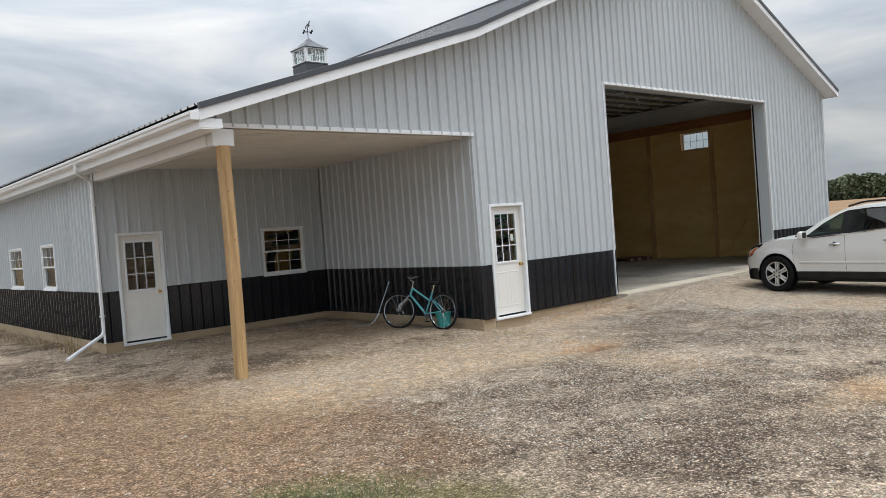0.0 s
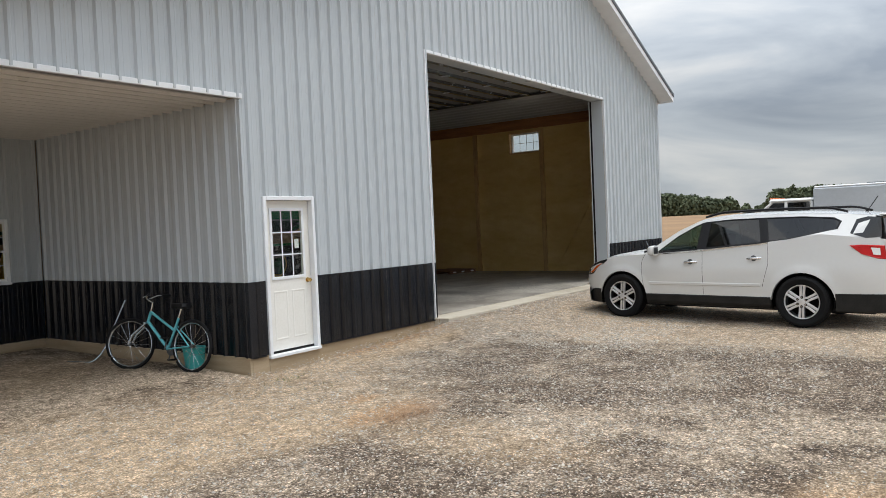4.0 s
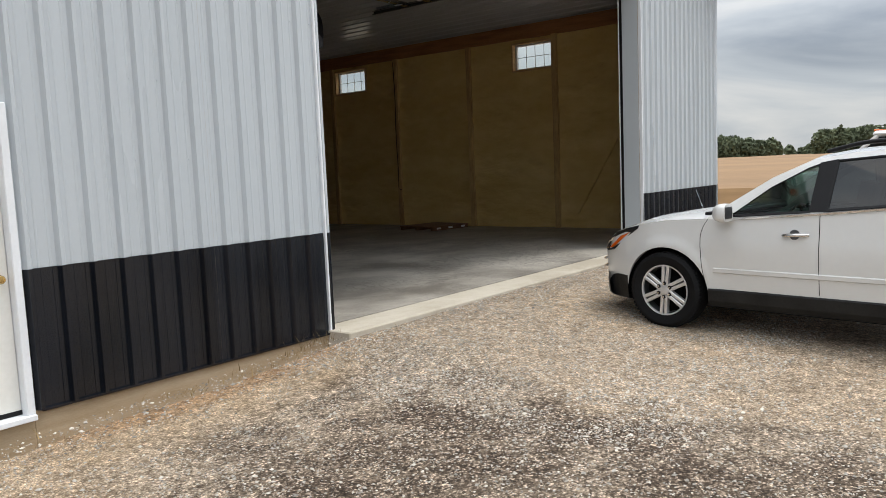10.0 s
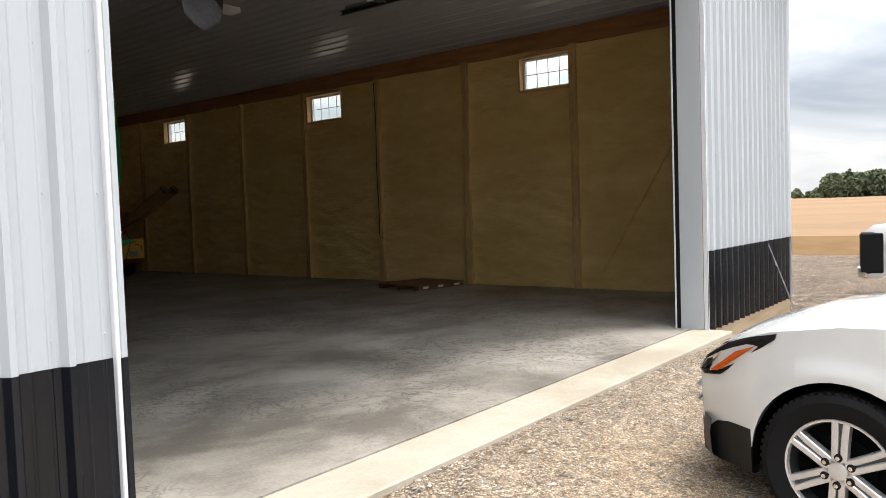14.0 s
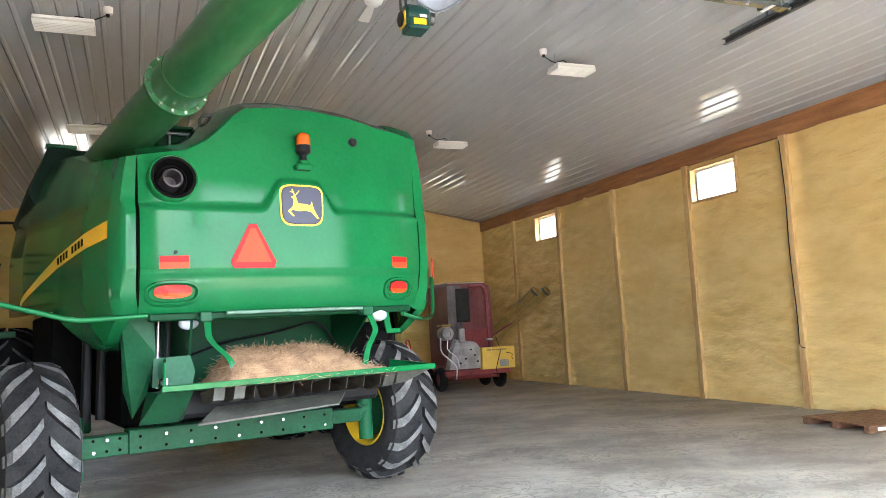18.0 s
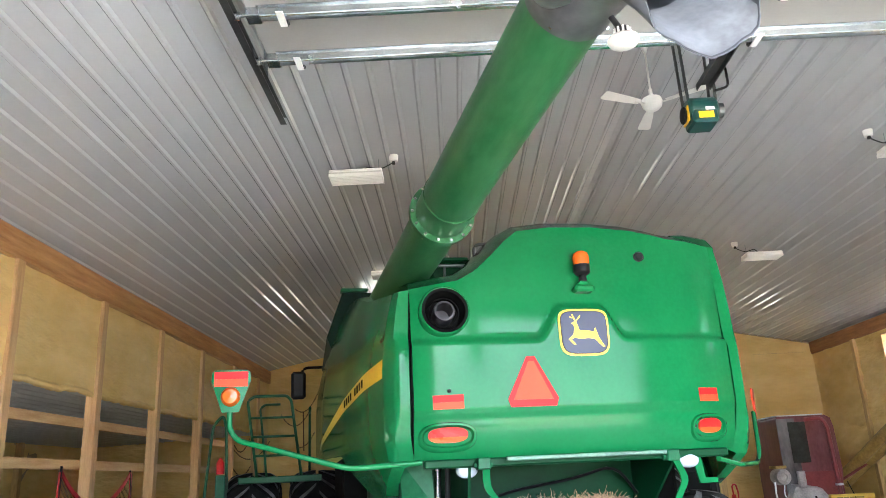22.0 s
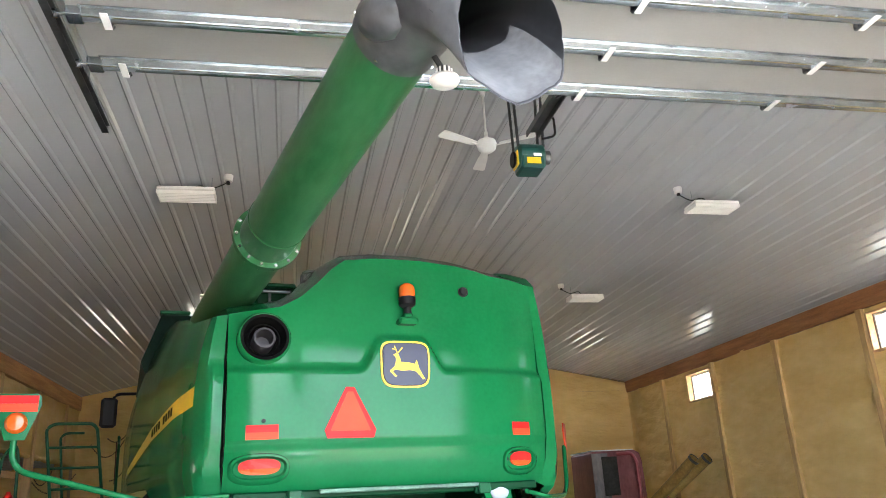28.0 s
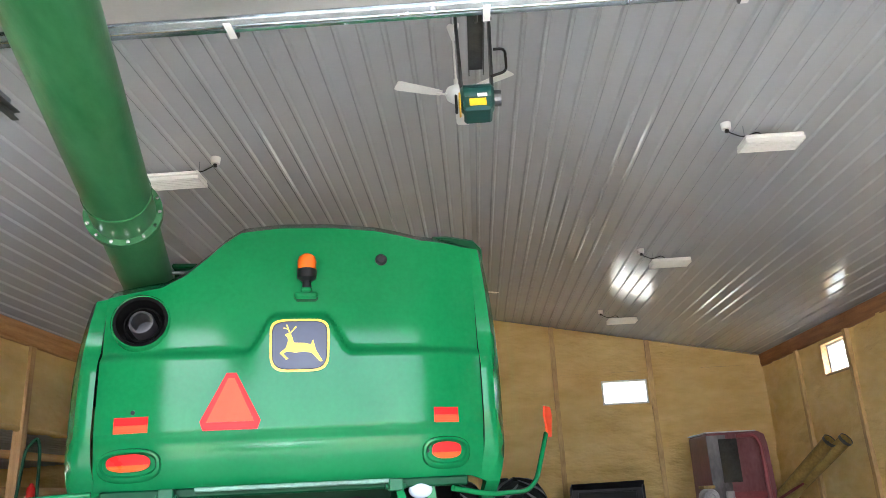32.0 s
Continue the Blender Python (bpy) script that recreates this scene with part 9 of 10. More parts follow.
part("box_lid", boxm(-1.06, 1.06, -7.18, -3.07, 2.36, 2.41, 0.02), M["trim"], trk)
part("roof_vent", boxm(-0.25, 0.25, -4.6, -4.2, 2.41, 2.46, 0.02), M["steel_dark"], trk)
part("chassis", boxm(-0.45, 0.45, -7.0, -0.2, 0.45, 0.74), M["black"], trk)
for x, y in ((-0.92, -0.95), (-0.92, -5.6), (0.92, -0.95), (0.92, -5.6)):
    b_ = bmesh.new()
    lathe(b_, [(0.22, 0.0), (0.30, -0.02), (0.38, 0.02), (0.40, 0.12), (0.38, 0.22), (0.2, 0.24)], 32, Matrix.Translation((x, y, 0.40)) @ Matrix.Rotation(math.pi if x > 0 else 0, 4, "Z"))
    ty = part("wheel", fix(b_), rub_car, trk, smooth=40)
    b_ = bmesh.new()
    lathe(b_, [(0.225, 0.0), (0.20, 0.03), (0.08, 0.03), (0.0, 0.01)], 24, Matrix.Translation((x, y, 0.40)) @ Matrix.Rotation(math.pi if x > 0 else 0, 4, "Z"))
    part("rim", fix(b_), alloy, ty, smooth=40)


# ---- bicycles ----
def spoked_wheel(parent, c, r, tyre_m, rim_m, w=0.022, spokes=18, n=36):
    """Wheel in the local y-z plane."""
    b_ = bmesh.new()
    tube(b_, [(c[0], c[1] + r * math.cos(a), c[2] + r * math.sin(a)) for a in np.linspace(0, 2 * math.pi, n + 1)[:-1]], w, 8, closed=True)
    wh = part("wheel", b_, tyre_m, parent, smooth=60)
    b_ = bmesh.new()
    tube(b_, [(c[0], c[1] + (r - w) * math.cos(a), c[2] + (r - w) * math.sin(a)) for a in np.linspace(0, 2 * math.pi, n + 1)[:-1]], w * 0.62, 6, closed=True)
    part("rim", b_, rim_m, wh, smooth=60)
    for k in range(spokes):
        a = 2 * math.pi * k / spokes
        b_ = bmesh.new()
        o = 0.022 if k % 2 else -0.022
        tube(b_, [(c[0] + o, c[1] + 0.022 * math.cos(a + 0.9 * (1 if k % 4 < 2 else -1)), c[2] + 0.022 * math.sin(a + 0.9 * (1 if k % 4 < 2 else -1))), (c[0], c[1] + (r - w) * math.cos(a), c[2] + (r - w) * math.sin(a))], 0.0016, 4, caps=False)
        part("spoke", b_, M["chrome"], wh)
    b_ = bmesh.new()
    cyl(b_, (c[0] - 0.045, c[1], c[2]), (c[0] + 0.045, c[1], c[2]), 0.022, n=12)
    part("hub", b_, M["steel_dark"], wh)
    return wh


def bar(name, parent, pts, r, m_, n=10, label=""):
    b_ = bmesh.new()
    tube(b_, pts, r, n)
    return part(name, b_, m_, parent, label, smooth=60)


teal = mat("teal_bicycle_paint", (0.10, 0.42, 0.48), 0.3, 0, 0.08, 6, 40, coat=0.4)
teal_dark = mat("teal_bucket_plastic", (0.02, 0.26, 0.25), 0.45, 0, 0.12, 5, 40)


def bicycle(name, label, m, r, base, paint, rimm, fork_m, saddle_m, k=1.0, steer=22.0):
    """Upright bicycle along local y, front wheel at +y, wheels touching z = 0."""
    b = thing(name, label, "bicycle", at=m)
    F, B = (0, base / 2, r), (0, -base / 2, r)
    turned = []
    turned.append(spoked_wheel(b, F, r - 0.02, rub_car, rimm, 0.022 if k > 0.9 else 0.03))
    spoked_wheel(b, B, r - 0.02, rub_car, rimm, 0.022 if k > 0.9 else 0.03)
    bb = (0, -0.10 * k, r - 0.05 * k)
    seat_t = (0, -0.27 * k, r + 0.36 * k)
    head_t, head_b = (0, base / 2 - 0.28 * k, r + 0.43 * k), (0, base / 2 - 0.235 * k, r + 0.30 * k)
    fr = bar("frame", b, [head_b, bb], 0.021 * k, paint)
    for a_, c_, q in ((head_t, (0, -0.21 * k, r + 0.19 * k), 0.017), (seat_t, bb, 0.017), (head_t, head_b, 0.02)):
        bar("frame_tube", fr, [a_, c_], q * k, paint)
    for s in (-1, 1):
        bar("chain_stay", fr, [(s * 0.03, bb[1], bb[2]), (s * 0.055, B[1], B[2])], 0.010 * k, paint)
        bar("seat_stay", fr, [(s * 0.02, -0.23 * k, r + 0.25 * k), (s * 0.055, B[1], B[2])], 0.009 * k, paint)
        bl_ = bar("fork_blade", fr, [(s * 0.05, head_b[1] + 0.01, head_b[2] - 0.02), (s * 0.055, F[1] - 0.05 * k, r + 0.12 * k), (s * 0.05, F[1], F[2])], 0.013 * k, fork_m)
        turned.append(bl_)
    bar("fork_crown", fr, [(-0.06, head_b[1] + 0.01, head_b[2] - 0.02), (0.06, head_b[1] + 0.01, head_b[2] - 0.02)], 0.016 * k, fork_m)
    bar("seat_post", fr, [seat_t, (0, -0.315 * k, r + 0.50 * k)], 0.013 * k, M["chrome"])
    sb_ = bmesh.new()
    loft(sb_, [[(x * w_, y, r + 0.50 * k + z) for x, z in ((-1, 0.0), (-0.9, 0.035), (-0.4, 0.055), (0.4, 0.055), (0.9, 0.035), (1, 0.0), (0.5, -0.02), (-0.5, -0.02))] for y, w_ in ((-0.44 * k, 0.05 * k), (-0.41 * k, 0.095 * k), (-0.34 * k, 0.09 * k), (-0.25 * k, 0.045 * k), (-0.16 * k, 0.03 * k), (-0.14 * k, 0.015 * k))])
    part("saddle", fix(sb_), saddle_m, b, "black saddle", smooth=50)
    bar("stem", fr, [head_t, (0, head_t[1] - 0.03 * k, head_t[2] + 0.12 * k), (0, head_t[1] + 0.06 * k, head_t[2] + 0.16 * k)], 0.013 * k, M["chrome"])
    hbz = head_t[2] + 0.17 * k
    hb_ = bar("handlebar", b, rounded([(-0.29 * k, head_t[1] - 0.10 * k, hbz + 0.06 * k), (-0.15 * k, head_t[1] + 0.0, hbz + 0.05 * k), (-0.05 * k, head_t[1] + 0.06 * k, hbz), (0.05 * k, head_t[1] + 0.06 * k, hbz), (0.15 * k, head_t[1], hbz + 0.05 * k), (0.29 * k, head_t[1] - 0.10 * k, hbz + 0.06 * k)], 0.05), 0.012 * k, M["chrome"])
    for s in (-1, 1):
        bar("grip", hb_, [(s * 0.20 * k, head_t[1] - 0.04 * k, hbz + 0.054 * k), (s * 0.30 * k, head_t[1] - 0.106 * k, hbz + 0.062 * k)], 0.017 * k, M["black"])
        bar("brake_lever", hb_, [(s * 0.15 * k, head_t[1] + 0.01, hbz + 0.04 * k), (s * 0.22 * k, head_t[1] + 0.03 * k, hbz + 0.02 * k), (s * 0.27 * k, head_t[1] - 0.01 * k, hbz + 0.02 * k)], 0.006, M["chrome"], 6)
    turned.append(hb_)
    hinge_m = Matrix.Translation(head_b) @ Matrix.Rotation(radians(steer), 4, "Z") @ Matrix.Translation(-Vector(head_b))
    for ob_ in turned:
        ob_.matrix_basis = hinge_m
    b_ = bmesh.new()
    lathe(b_, [(0.085 * k, 0.045), (0.09 * k, 0.05), (0.03, 0.052)], 24, Matrix.Translation(bb))
    part("chainring", b_, M["steel_dark"], fr)
    bar("crank", fr, [(0.065, bb[1], bb[2]), (0.07, bb[1] + 0.06 * k, bb[2] - 0.15 * k)], 0.010, M["steel_dark"], 6)
    bar("crank", fr, [(-0.065, bb[1], bb[2]), (-0.07, bb[1] - 0.06 * k, bb[2] + 0.15 * k)], 0.010, M["steel_dark"], 6)
    for s, q in ((1, (0.12, bb[1] + 0.06 * k, bb[2] - 0.15 * k)), (-1, (-0.12, bb[1] - 0.06 * k, bb[2] + 0.15 * k))):
        part("pedal", boxm(q[0] - 0.045, q[0] + 0.045, q[1] - 0.035, q[1] + 0.035, q[2] - 0.01, q[2] + 0.01, 0.004), M["black"], fr)
    bar("chain", fr, [(0.05, bb[1], bb[2] + 0.085 * k), (0.05, B[1], B[2] + 0.04 * k), (0.05, B[1] - 0.04 * k, B[2]), (0.05, B[1], B[2] - 0.04 * k), (0.05, bb[1], bb[2] - 0.085 * k)], 0.004, M["steel_dark"], 5)
    return b


bk = bicycle("bicycle", "teal bicycle with silver rims leaning at the porch wall", pose(8.90, 10.50, -0.195, 0, 7, 8), 0.345, 1.06, teal, M["galv"], M["galv"], M["black"])
bu = thing("bucket", "teal plastic bucket on the gravel behind the bicycle", "bucket", at=pose(9.14, 10.12, -0.19))
b_ = bmesh.new()
lathe(b_, [(0.0, 0.0), (0.115, 0.0), (0.145, 0.28), (0.152, 0.282), (0.152, 0.30), (0.138, 0.30), (0.108, 0.012), (0.0, 0.012)], 28, UP)
part("pail", fix(b_), teal_dark, bu, smooth=40)
b_ = bmesh.new()
tube(b_, [(0.15 * math.cos(a), -0.05 - 0.10 * math.sin(a), 0.27 - 0.06 * math.sin(a)) for a in np.linspace(0, math.pi, 11)], 0.004, 5)
part("bail", b_, M["galv"], bu)
bp_ = thing("bent_pipe", "grey bent steel pipe leaning on the porch wall", "pipe")
b_ = bmesh.new()
tube(b_, rounded([(8.66, 12.42, -0.165), (8.78, 11.95, -0.165), (8.95, 11.93, 0.0), (9.345, 11.99, 0.66)], 0.10), 0.015, 8)
part("pipe", b_, M["galv"], bp_, smooth=60)

# ---- weeds, grass, straw, loose stones, far woods ----
blade_m = mat("dry_weed_stalk", (0.20, 0.13, 0.045), 0.85, 0, 0.3, 3, 20, tint=(0.30, 0.21, 0.09), island=0.35)
grass_m = mat("short_green_grass", (0.065, 0.105, 0.025), 0.8, 0, 0.3, 2, 20, tint=(0.13, 0.16, 0.05), island=0.4)


def blades(name, label, cat, material, spots, seed):
    """Thin curved blades; spots: x, y, spread x, spread y, count, height, lean."""
    r = random.Random(seed)
    vl_, fl_ = [], []
    for cx, cy, sx2, sy2, cnt, hgt, lean_ in spots:
        for _ in range(cnt):
            x, y = r.gauss(cx, sx2), r.gauss(cy, sy2)
            z = ground_z(x, y) - 0.005
            h_ = hgt * r.uniform(0.4, 1.1)
            a = r.uniform(0, 6.283)
            w2_ = r.uniform(0.0015, 0.0035) * (1 + hgt)
            dx, dy = math.cos(a), math.sin(a)
            l_ = h_ * lean_ * r.uniform(0.3, 1.3)
            o_ = len(vl_)
            for t in (0, 0.5, 1.0):
                wv = w2_ * (1 - 0.8 * t)
                px, py, pz = x + dx * l_ * t * t, y + dy * l_ * t * t, z + h_ * t * (1 - 0.3 * t * min(1, lean_))
                vl_ += [(px - dy * wv, py + dx * wv, pz), (px + dy * wv, py - dx * wv, pz)]
            fl_ += [(o_, o_ + 1, o_ + 3, o_ + 2), (o_ + 2, o_ + 3, o_ + 5, o_ + 4)]
    me_ = bpy.data.meshes.new(name)
    me_.from_pydata(vl_, [], fl_)
    me_.materials.append(material)
    tagged(new(name, me_), label, cat, kind="stuff")


blades("dry_weeds", "dry brown weeds along the foot of the low wall", "weeds", blade_m,
       [(4.05, 15.6, 0.12, 0.12, 60, 0.55, 0.5), (4.1, 15.0, 0.1, 0.3, 50, 0.30, 0.8), (4.0, 17.4, 0.2, 0.6, 160, 0.34, 0.8), (3.9, 19.5, 0.3, 1.0, 260, 0.30, 0.8), (3.6, 22.5, 0.5, 1.6, 320, 0.35, 0.8),
        (3.2, 17.0, 0.5, 1.6, 200, 0.10, 1.2), (2.5, 12.6, 0.9, 0.7, 260, 0.05, 1.6), (3.3, 10.6, 0.5, 0.5, 200, 0.05, 1.6), (12.3, 9.1, 0.7, 0.07, 120, 0.08, 1.6), (12.9, 9.15, 0.3, 0.05, 40, 0.16, 0.6), (7.0, 14.2, 1.2, 0.08, 60, 0.05, 1.2)], 4)
blades("straw_tuft", "flattened tuft of tan straw on the gravel", "straw", M["straw"], [(8.6, 6.1, 0.22, 0.13, 520, 0.08, 2.4), (8.4, 6.2, 0.5, 0.3, 120, 0.05, 2.4), (5.0, 7.6, 0.4, 0.15, 90, 0.05, 2.2), (10.1, 9.0, 0.5, 0.1, 80, 0.05, 2), (9.0, 8.8, 0.3, 0.1, 60, 0.05, 2)], 8)
blades("grass_patch", "thin patch of short green grass at the edge of the gravel", "grass", grass_m, [(2.05, 4.2, 0.5, 0.25, 6000, 0.045, 0.9), (2.65, 3.75, 0.4, 0.22, 4000, 0.04, 0.9), (1.25, 4.6, 0.5, 0.25, 3000, 0.04, 0.9), (0.2, 4.9, 1.0, 0.5, 700, 0.05, 1.0), (9.35, 8.55, 0.12, 0.08, 60, 0.07, 0.8), (9.1, 7.9, 0.2, 0.15, 50, 0.05, 1.0)], 12)

stone_m = mat("loose_limestone", (0.36, 0.325, 0.275), 0.9, 0, 0.2, 9, 40, tint=(0.60, 0.56, 0.49), island=0.5)


def scatter_stones():
    r = np.random.default_rng(21)
    n_ = 150000
    # denser near the line walked and on the new stone at the big door
    px = np.concatenate([r.uniform(-1, 20, int(n_ * 0.55)), r.uniform(12.5, 21.5, int(n_ * 0.25)), r.uniform(4, 14, int(n_ * 0.20))])
    py = np.concatenate([r.uniform(0.5, 9.3, int(n_ * 0.55)), r.uniform(5.5, 9.0, int(n_ * 0.25)), r.uniform(3, 9.2, int(n_ * 0.20))])
    keep = (px > 4.6) | (py < 2.2) | (r.uniform(0, 1, len(px)) < 0.35)
    px, py = px[keep], py[keep]
    sz = np.clip(r.lognormal(-5.02, 0.42, len(px)), 0.0035, 0.026)
    base_v = np.array([(1, 0, 0), (-1, 0, 0), (0, 1, 0), (0, -1, 0), (0, 0, 1), (0.2, 0.1, -1)], float)
    base_f = np.array([(0, 2, 4), (2, 1, 4), (1, 3, 4), (3, 0, 4), (2, 0, 5), (1, 2, 5), (3, 1, 5), (0, 3, 5)])
    jit = r.uniform(0.6, 1.25, (len(px), 6, 3))
    ang = r.uniform(0, 6.283, len(px))
    v = base_v[None] * jit * np.array([1.0, 0.75, 0.55])[None, None]
    ca, sa = np.cos(ang)[:, None], np.sin(ang)[:, None]
    vx, vy = v[:, :, 0] * ca - v[:, :, 1] * sa, v[:, :, 0] * sa + v[:, :, 1] * ca
    gz = np.array([ground_z(a, b) for a, b in zip(px, py)])
    out = np.stack([vx * sz[:, None] + px[:, None], vy * sz[:, None] + py[:, None], v[:, :, 2] * sz[:, None] + (gz + sz * 0.22)[:, None]], -1).reshape(-1, 3)
    fc = (base_f[None] + (np.arange(len(px)) * 6)[:, None, None]).reshape(-1, 3)
    me_ = bpy.data.meshes.new("loose_gravel")
    me_.from_pydata(out.tolist(), [], fc.tolist())
    me_.materials.append(stone_m)
    tagged(new("loose_gravel", me_), "loose pale limestone chips over the yard", "gravel", kind="stuff")


scatter_stones()


def woods(name, label, cx0, cy0, cx1, cy1, depth, height, count, seed):
    """A far wood: many small leaf clumps round many crowns."""
    r = np.random.default_rng(seed)
    k = r.uniform(0, 1, count)
    dpt = r.uniform(0, depth, count)
    ux, uy = cx1 - cx0, cy1 - cy0
    ln = math.hypot(ux, uy)
    nx, ny = uy / ln, -ux / ln
    hgt = height * r.uniform(0.62, 1.0, count) * (0.9 + 0.12 * np.sin(k * 9 + seed))
    vs_all, fs_all, o_ = [], [], 0
    quad = np.array([(-1, -0.7, 0), (0.9, -1, 0.2), (1, 0.8, 0), (-0.8, 1, -0.2)], float)
    for i in range(count):
        bx, by = cx0 + ux * k[i] + nx * dpt[i], cy0 + uy * k[i] + ny * dpt[i]
        R_ = hgt[i] * 0.34
        m_ = 300
        th, u = r.uniform(0, 6.283, m_), r.uniform(-1, 1, m_)
        rad = R_ * r.uniform(0.62, 1.04, m_)
        c = np.stack([bx + rad * np.sqrt(1 - u * u) * np.cos(th), by + rad * np.sqrt(1 - u * u) * np.sin(th), hgt[i] * 0.52 + u * hgt[i] * 0.47 * r.uniform(0.8, 1.05, m_)], -1)
        s_ = r.uniform(0.25, 0.6, m_)[:, None, None]
        a = r.normal(size=(m_, 3))
        a /= np.linalg.norm(a, axis=1)[:, None]
        b = np.cross(a, r.normal(size=(m_, 3)))
        b /= np.linalg.norm(b, axis=1)[:, None]
        n2 = np.cross(a, b)
        q = c[:, None, :] + s_ * (quad[None, :, :1] * a[:, None] + quad[None, :, 1:2] * b[:, None] + quad[None, :, 2:] * n2[:, None])
        vs_all.append(q.reshape(-1, 3))
        fs_all.append((np.arange(4)[None] + (np.arange(m_) * 4)[:, None]) + o_)
        o_ += m_ * 4
    me_ = bpy.data.meshes.new(name)
    me_.from_pydata(np.concatenate(vs_all).tolist(), [], np.concatenate(fs_all).tolist())
    me_.materials.append(M["leaf_far"])
    tagged(new(name, me_), label, "woods", kind="stuff")


woods("far_woods_north", "dark green wood on the horizon beyond the field", 330, 150, 330, 84, 26, 11.4, 240, 3)
woods("far_woods_south", "dark green wood on the horizon beyond the field", 330, 68, 330, -60, 26, 10.8, 440, 7)
woods("far_trees", "small far trees in the gap between the woods", 360, 88, 360, 72, 8, 6.2, 16, 9)

# ---- feed mill at the back wall ----
FM = pose(22.2, 26.9, 0)
mill = thing("feed_mill", "old dark red feed mill with a yellow panel and twin augers", "farm machine", at=FM)
maroon = mat("dusty_maroon_paint", (0.16, 0.014, 0.020), 0.42, 0, 0.25, 1.3, 20, tint=(0.25, 0.045, 0.05))
maroon_hi = mat("dust_filmed_maroon_paint", (0.15, 0.022, 0.030), 0.42, 0, 0.3, 1.4, 12, tint=(0.20, 0.075, 0.08), stretch=(1.6, 1.6, 0.7))
dusty = mat("dusty_grey_casting", (0.30, 0.28, 0.29), 0.6, 0.2, 0.25, 4, 30, tint=(0.50, 0.47, 0.47))
ochre = mat("faded_yellow_tube", (0.25, 0.15, 0.03), 0.55, 0, 0.35, 2, 20, tint=(0.38, 0.26, 0.075))
panel_y = mat("yellow_control_panel", (0.78, 0.52, 0.09), 0.5, 0, 0.1, 3, 30)
b_ = bmesh.new()
x0, x1 = -0.60, 0.64
prof = [(x0 + 0.02, 0.62), (x0, 1.30), (x0 + 0.02, 2.66), (x0 + 0.05, 2.71), (x1 - 0.16, 2.71), (x1 - 0.04, 2.64), (x1, 2.45), (x1 + 0.03, 1.52), (x1 - 0.05, 1.0), (x1 - 0.25, 0.62)]
loft(b_, [[(x, y, z) for x, z in prof] for y in (-0.42, 0.95)])
tank = part("tank", fix(b_), maroon_hi, mill, "maroon sheet tank filmed with pale dust")
part("tank_front", boxm(-0.22, x1 - 0.02, -0.440, -0.4215, 0.75, 1.53, 0.004), maroon, tank, "deep red lower sheet")
part("tank_window", boxm(-0.36, 0.02, -0.440, -0.4315, 1.72, 2.58, 0.006), mat("smoked_hopper_glass", (0.012, 0.014, 0.014), 0.2, 0, 0.3, 3, 20, tint=(0.035, 0.038, 0.038)), tank, "dark smoked inspection pane")
part("dust_sheet", boxm(x0 + 0.005, -0.20, -0.4305, -0.4215, 1.02, 2.66, 0.003), mat("grey_dust_film", (0.045, 0.042, 0.047), 0.4, 0, 0.4, 1.2, 9, tint=(0.22, 0.205, 0.21), stretch=(1.3, 1.3, 0.6)), tank, "grey dust-filmed clear sheet")
part("tank_lip", boxm(x0, x1 - 0.2, -0.45, 0.95, 2.712, 2.735, 0.006), M["trim"], tank)
b_ = bmesh.new()
tube(b_, rounded([(0.0, -0.47, 2.62), (0.38, -0.47, 2.64), (0.48, -0.47, 2.45), (0.52, -0.47, 1.0)], 0.2, 6), 0.045, 10)
part("down_pipe", b_, maroon, mill, "maroon bent pipe", smooth=50)
part("pipe_collar", boxm(0.44, 0.58, -0.53, -0.42, 1.22, 1.27, 0.008), M["trim"], mill)
b_ = bmesh.new()
loft(b_, [[(-0.75, -0.75, 0.55), (0.10, -0.75, 0.55), (0.10, -0.45, 0.55), (-0.75, -0.45, 0.55)], [(-0.62, -0.72, 1.05), (0.12, -0.72, 1.05), (0.12, -0.45, 1.05), (-0.62, -0.45, 1.05)], [(-0.50, -0.66, 1.24), (0.05, -0.66, 1.18), (0.05, -0.45, 1.22), (-0.5, -0.45, 1.3)]])
cas = part("mill_casting", fix(b_), dusty, mill, "dust-grey mill housing")
part("casting_lug", boxm(-0.42, -0.26, -0.70, -0.60, 1.20, 1.56, 0.02), dusty, cas)
for x, z in ((-0.15, 1.02), (-0.05, 0.88), (0.02, 0.72), (-0.3, 0.80), (-0.45, 0.7)):
    q = bmesh.new()
    cyl(q, (x, -0.77, z), (x, -0.74, z), 0.022, n=8)
    part("bolt", q, M["dark"], cas)
b_ = bmesh.new()
lathe(b_, [(0.0, -0.02), (0.07, -0.02), (0.075, -0.06), (0.15, -0.06), (0.17, 0.0), (0.17, 0.28), (0.10, 0.32)], 24, Matrix.Translation((-0.74, -0.68, 1.45)) @ Matrix.Rotation(math.pi / 2, 4, "Z"))
part("belt_pulley", fix(b_), dusty, mill, smooth=40)
part("pulley_cover", boxm(-0.86, -0.62, -0.66, -0.30, 1.62, 1.68, 0.01), ochre, mill)
b_ = bmesh.new()
tube(b_, rounded([(-0.95, -0.74, 1.35), (-0.98, -0.76, 1.0), (-0.75, -0.8, 0.8), (-0.55, -0.78, 0.6), (-0.6, -0.78, 0.3)], 0.15), 0.018, 8)
part("white_hose", b_, M["trim"], mill, smooth=50)
b_ = bmesh.new()
tube(b_, rounded([(-0.7, -0.6, 1.3), (-0.78, -0.7, 1.05), (-0.55, -0.78, 0.86), (-0.5, -0.78, 0.62)], 0.1), 0.012, 6)
part("white_hose", b_, M["trim"], mill, smooth=50)
pan = part("control_panel", boxm(0.14, 1.06, -0.78, -0.62, 0.50, 1.05, 0.01), panel_y, mill, "yellow control panel with worn lettering")
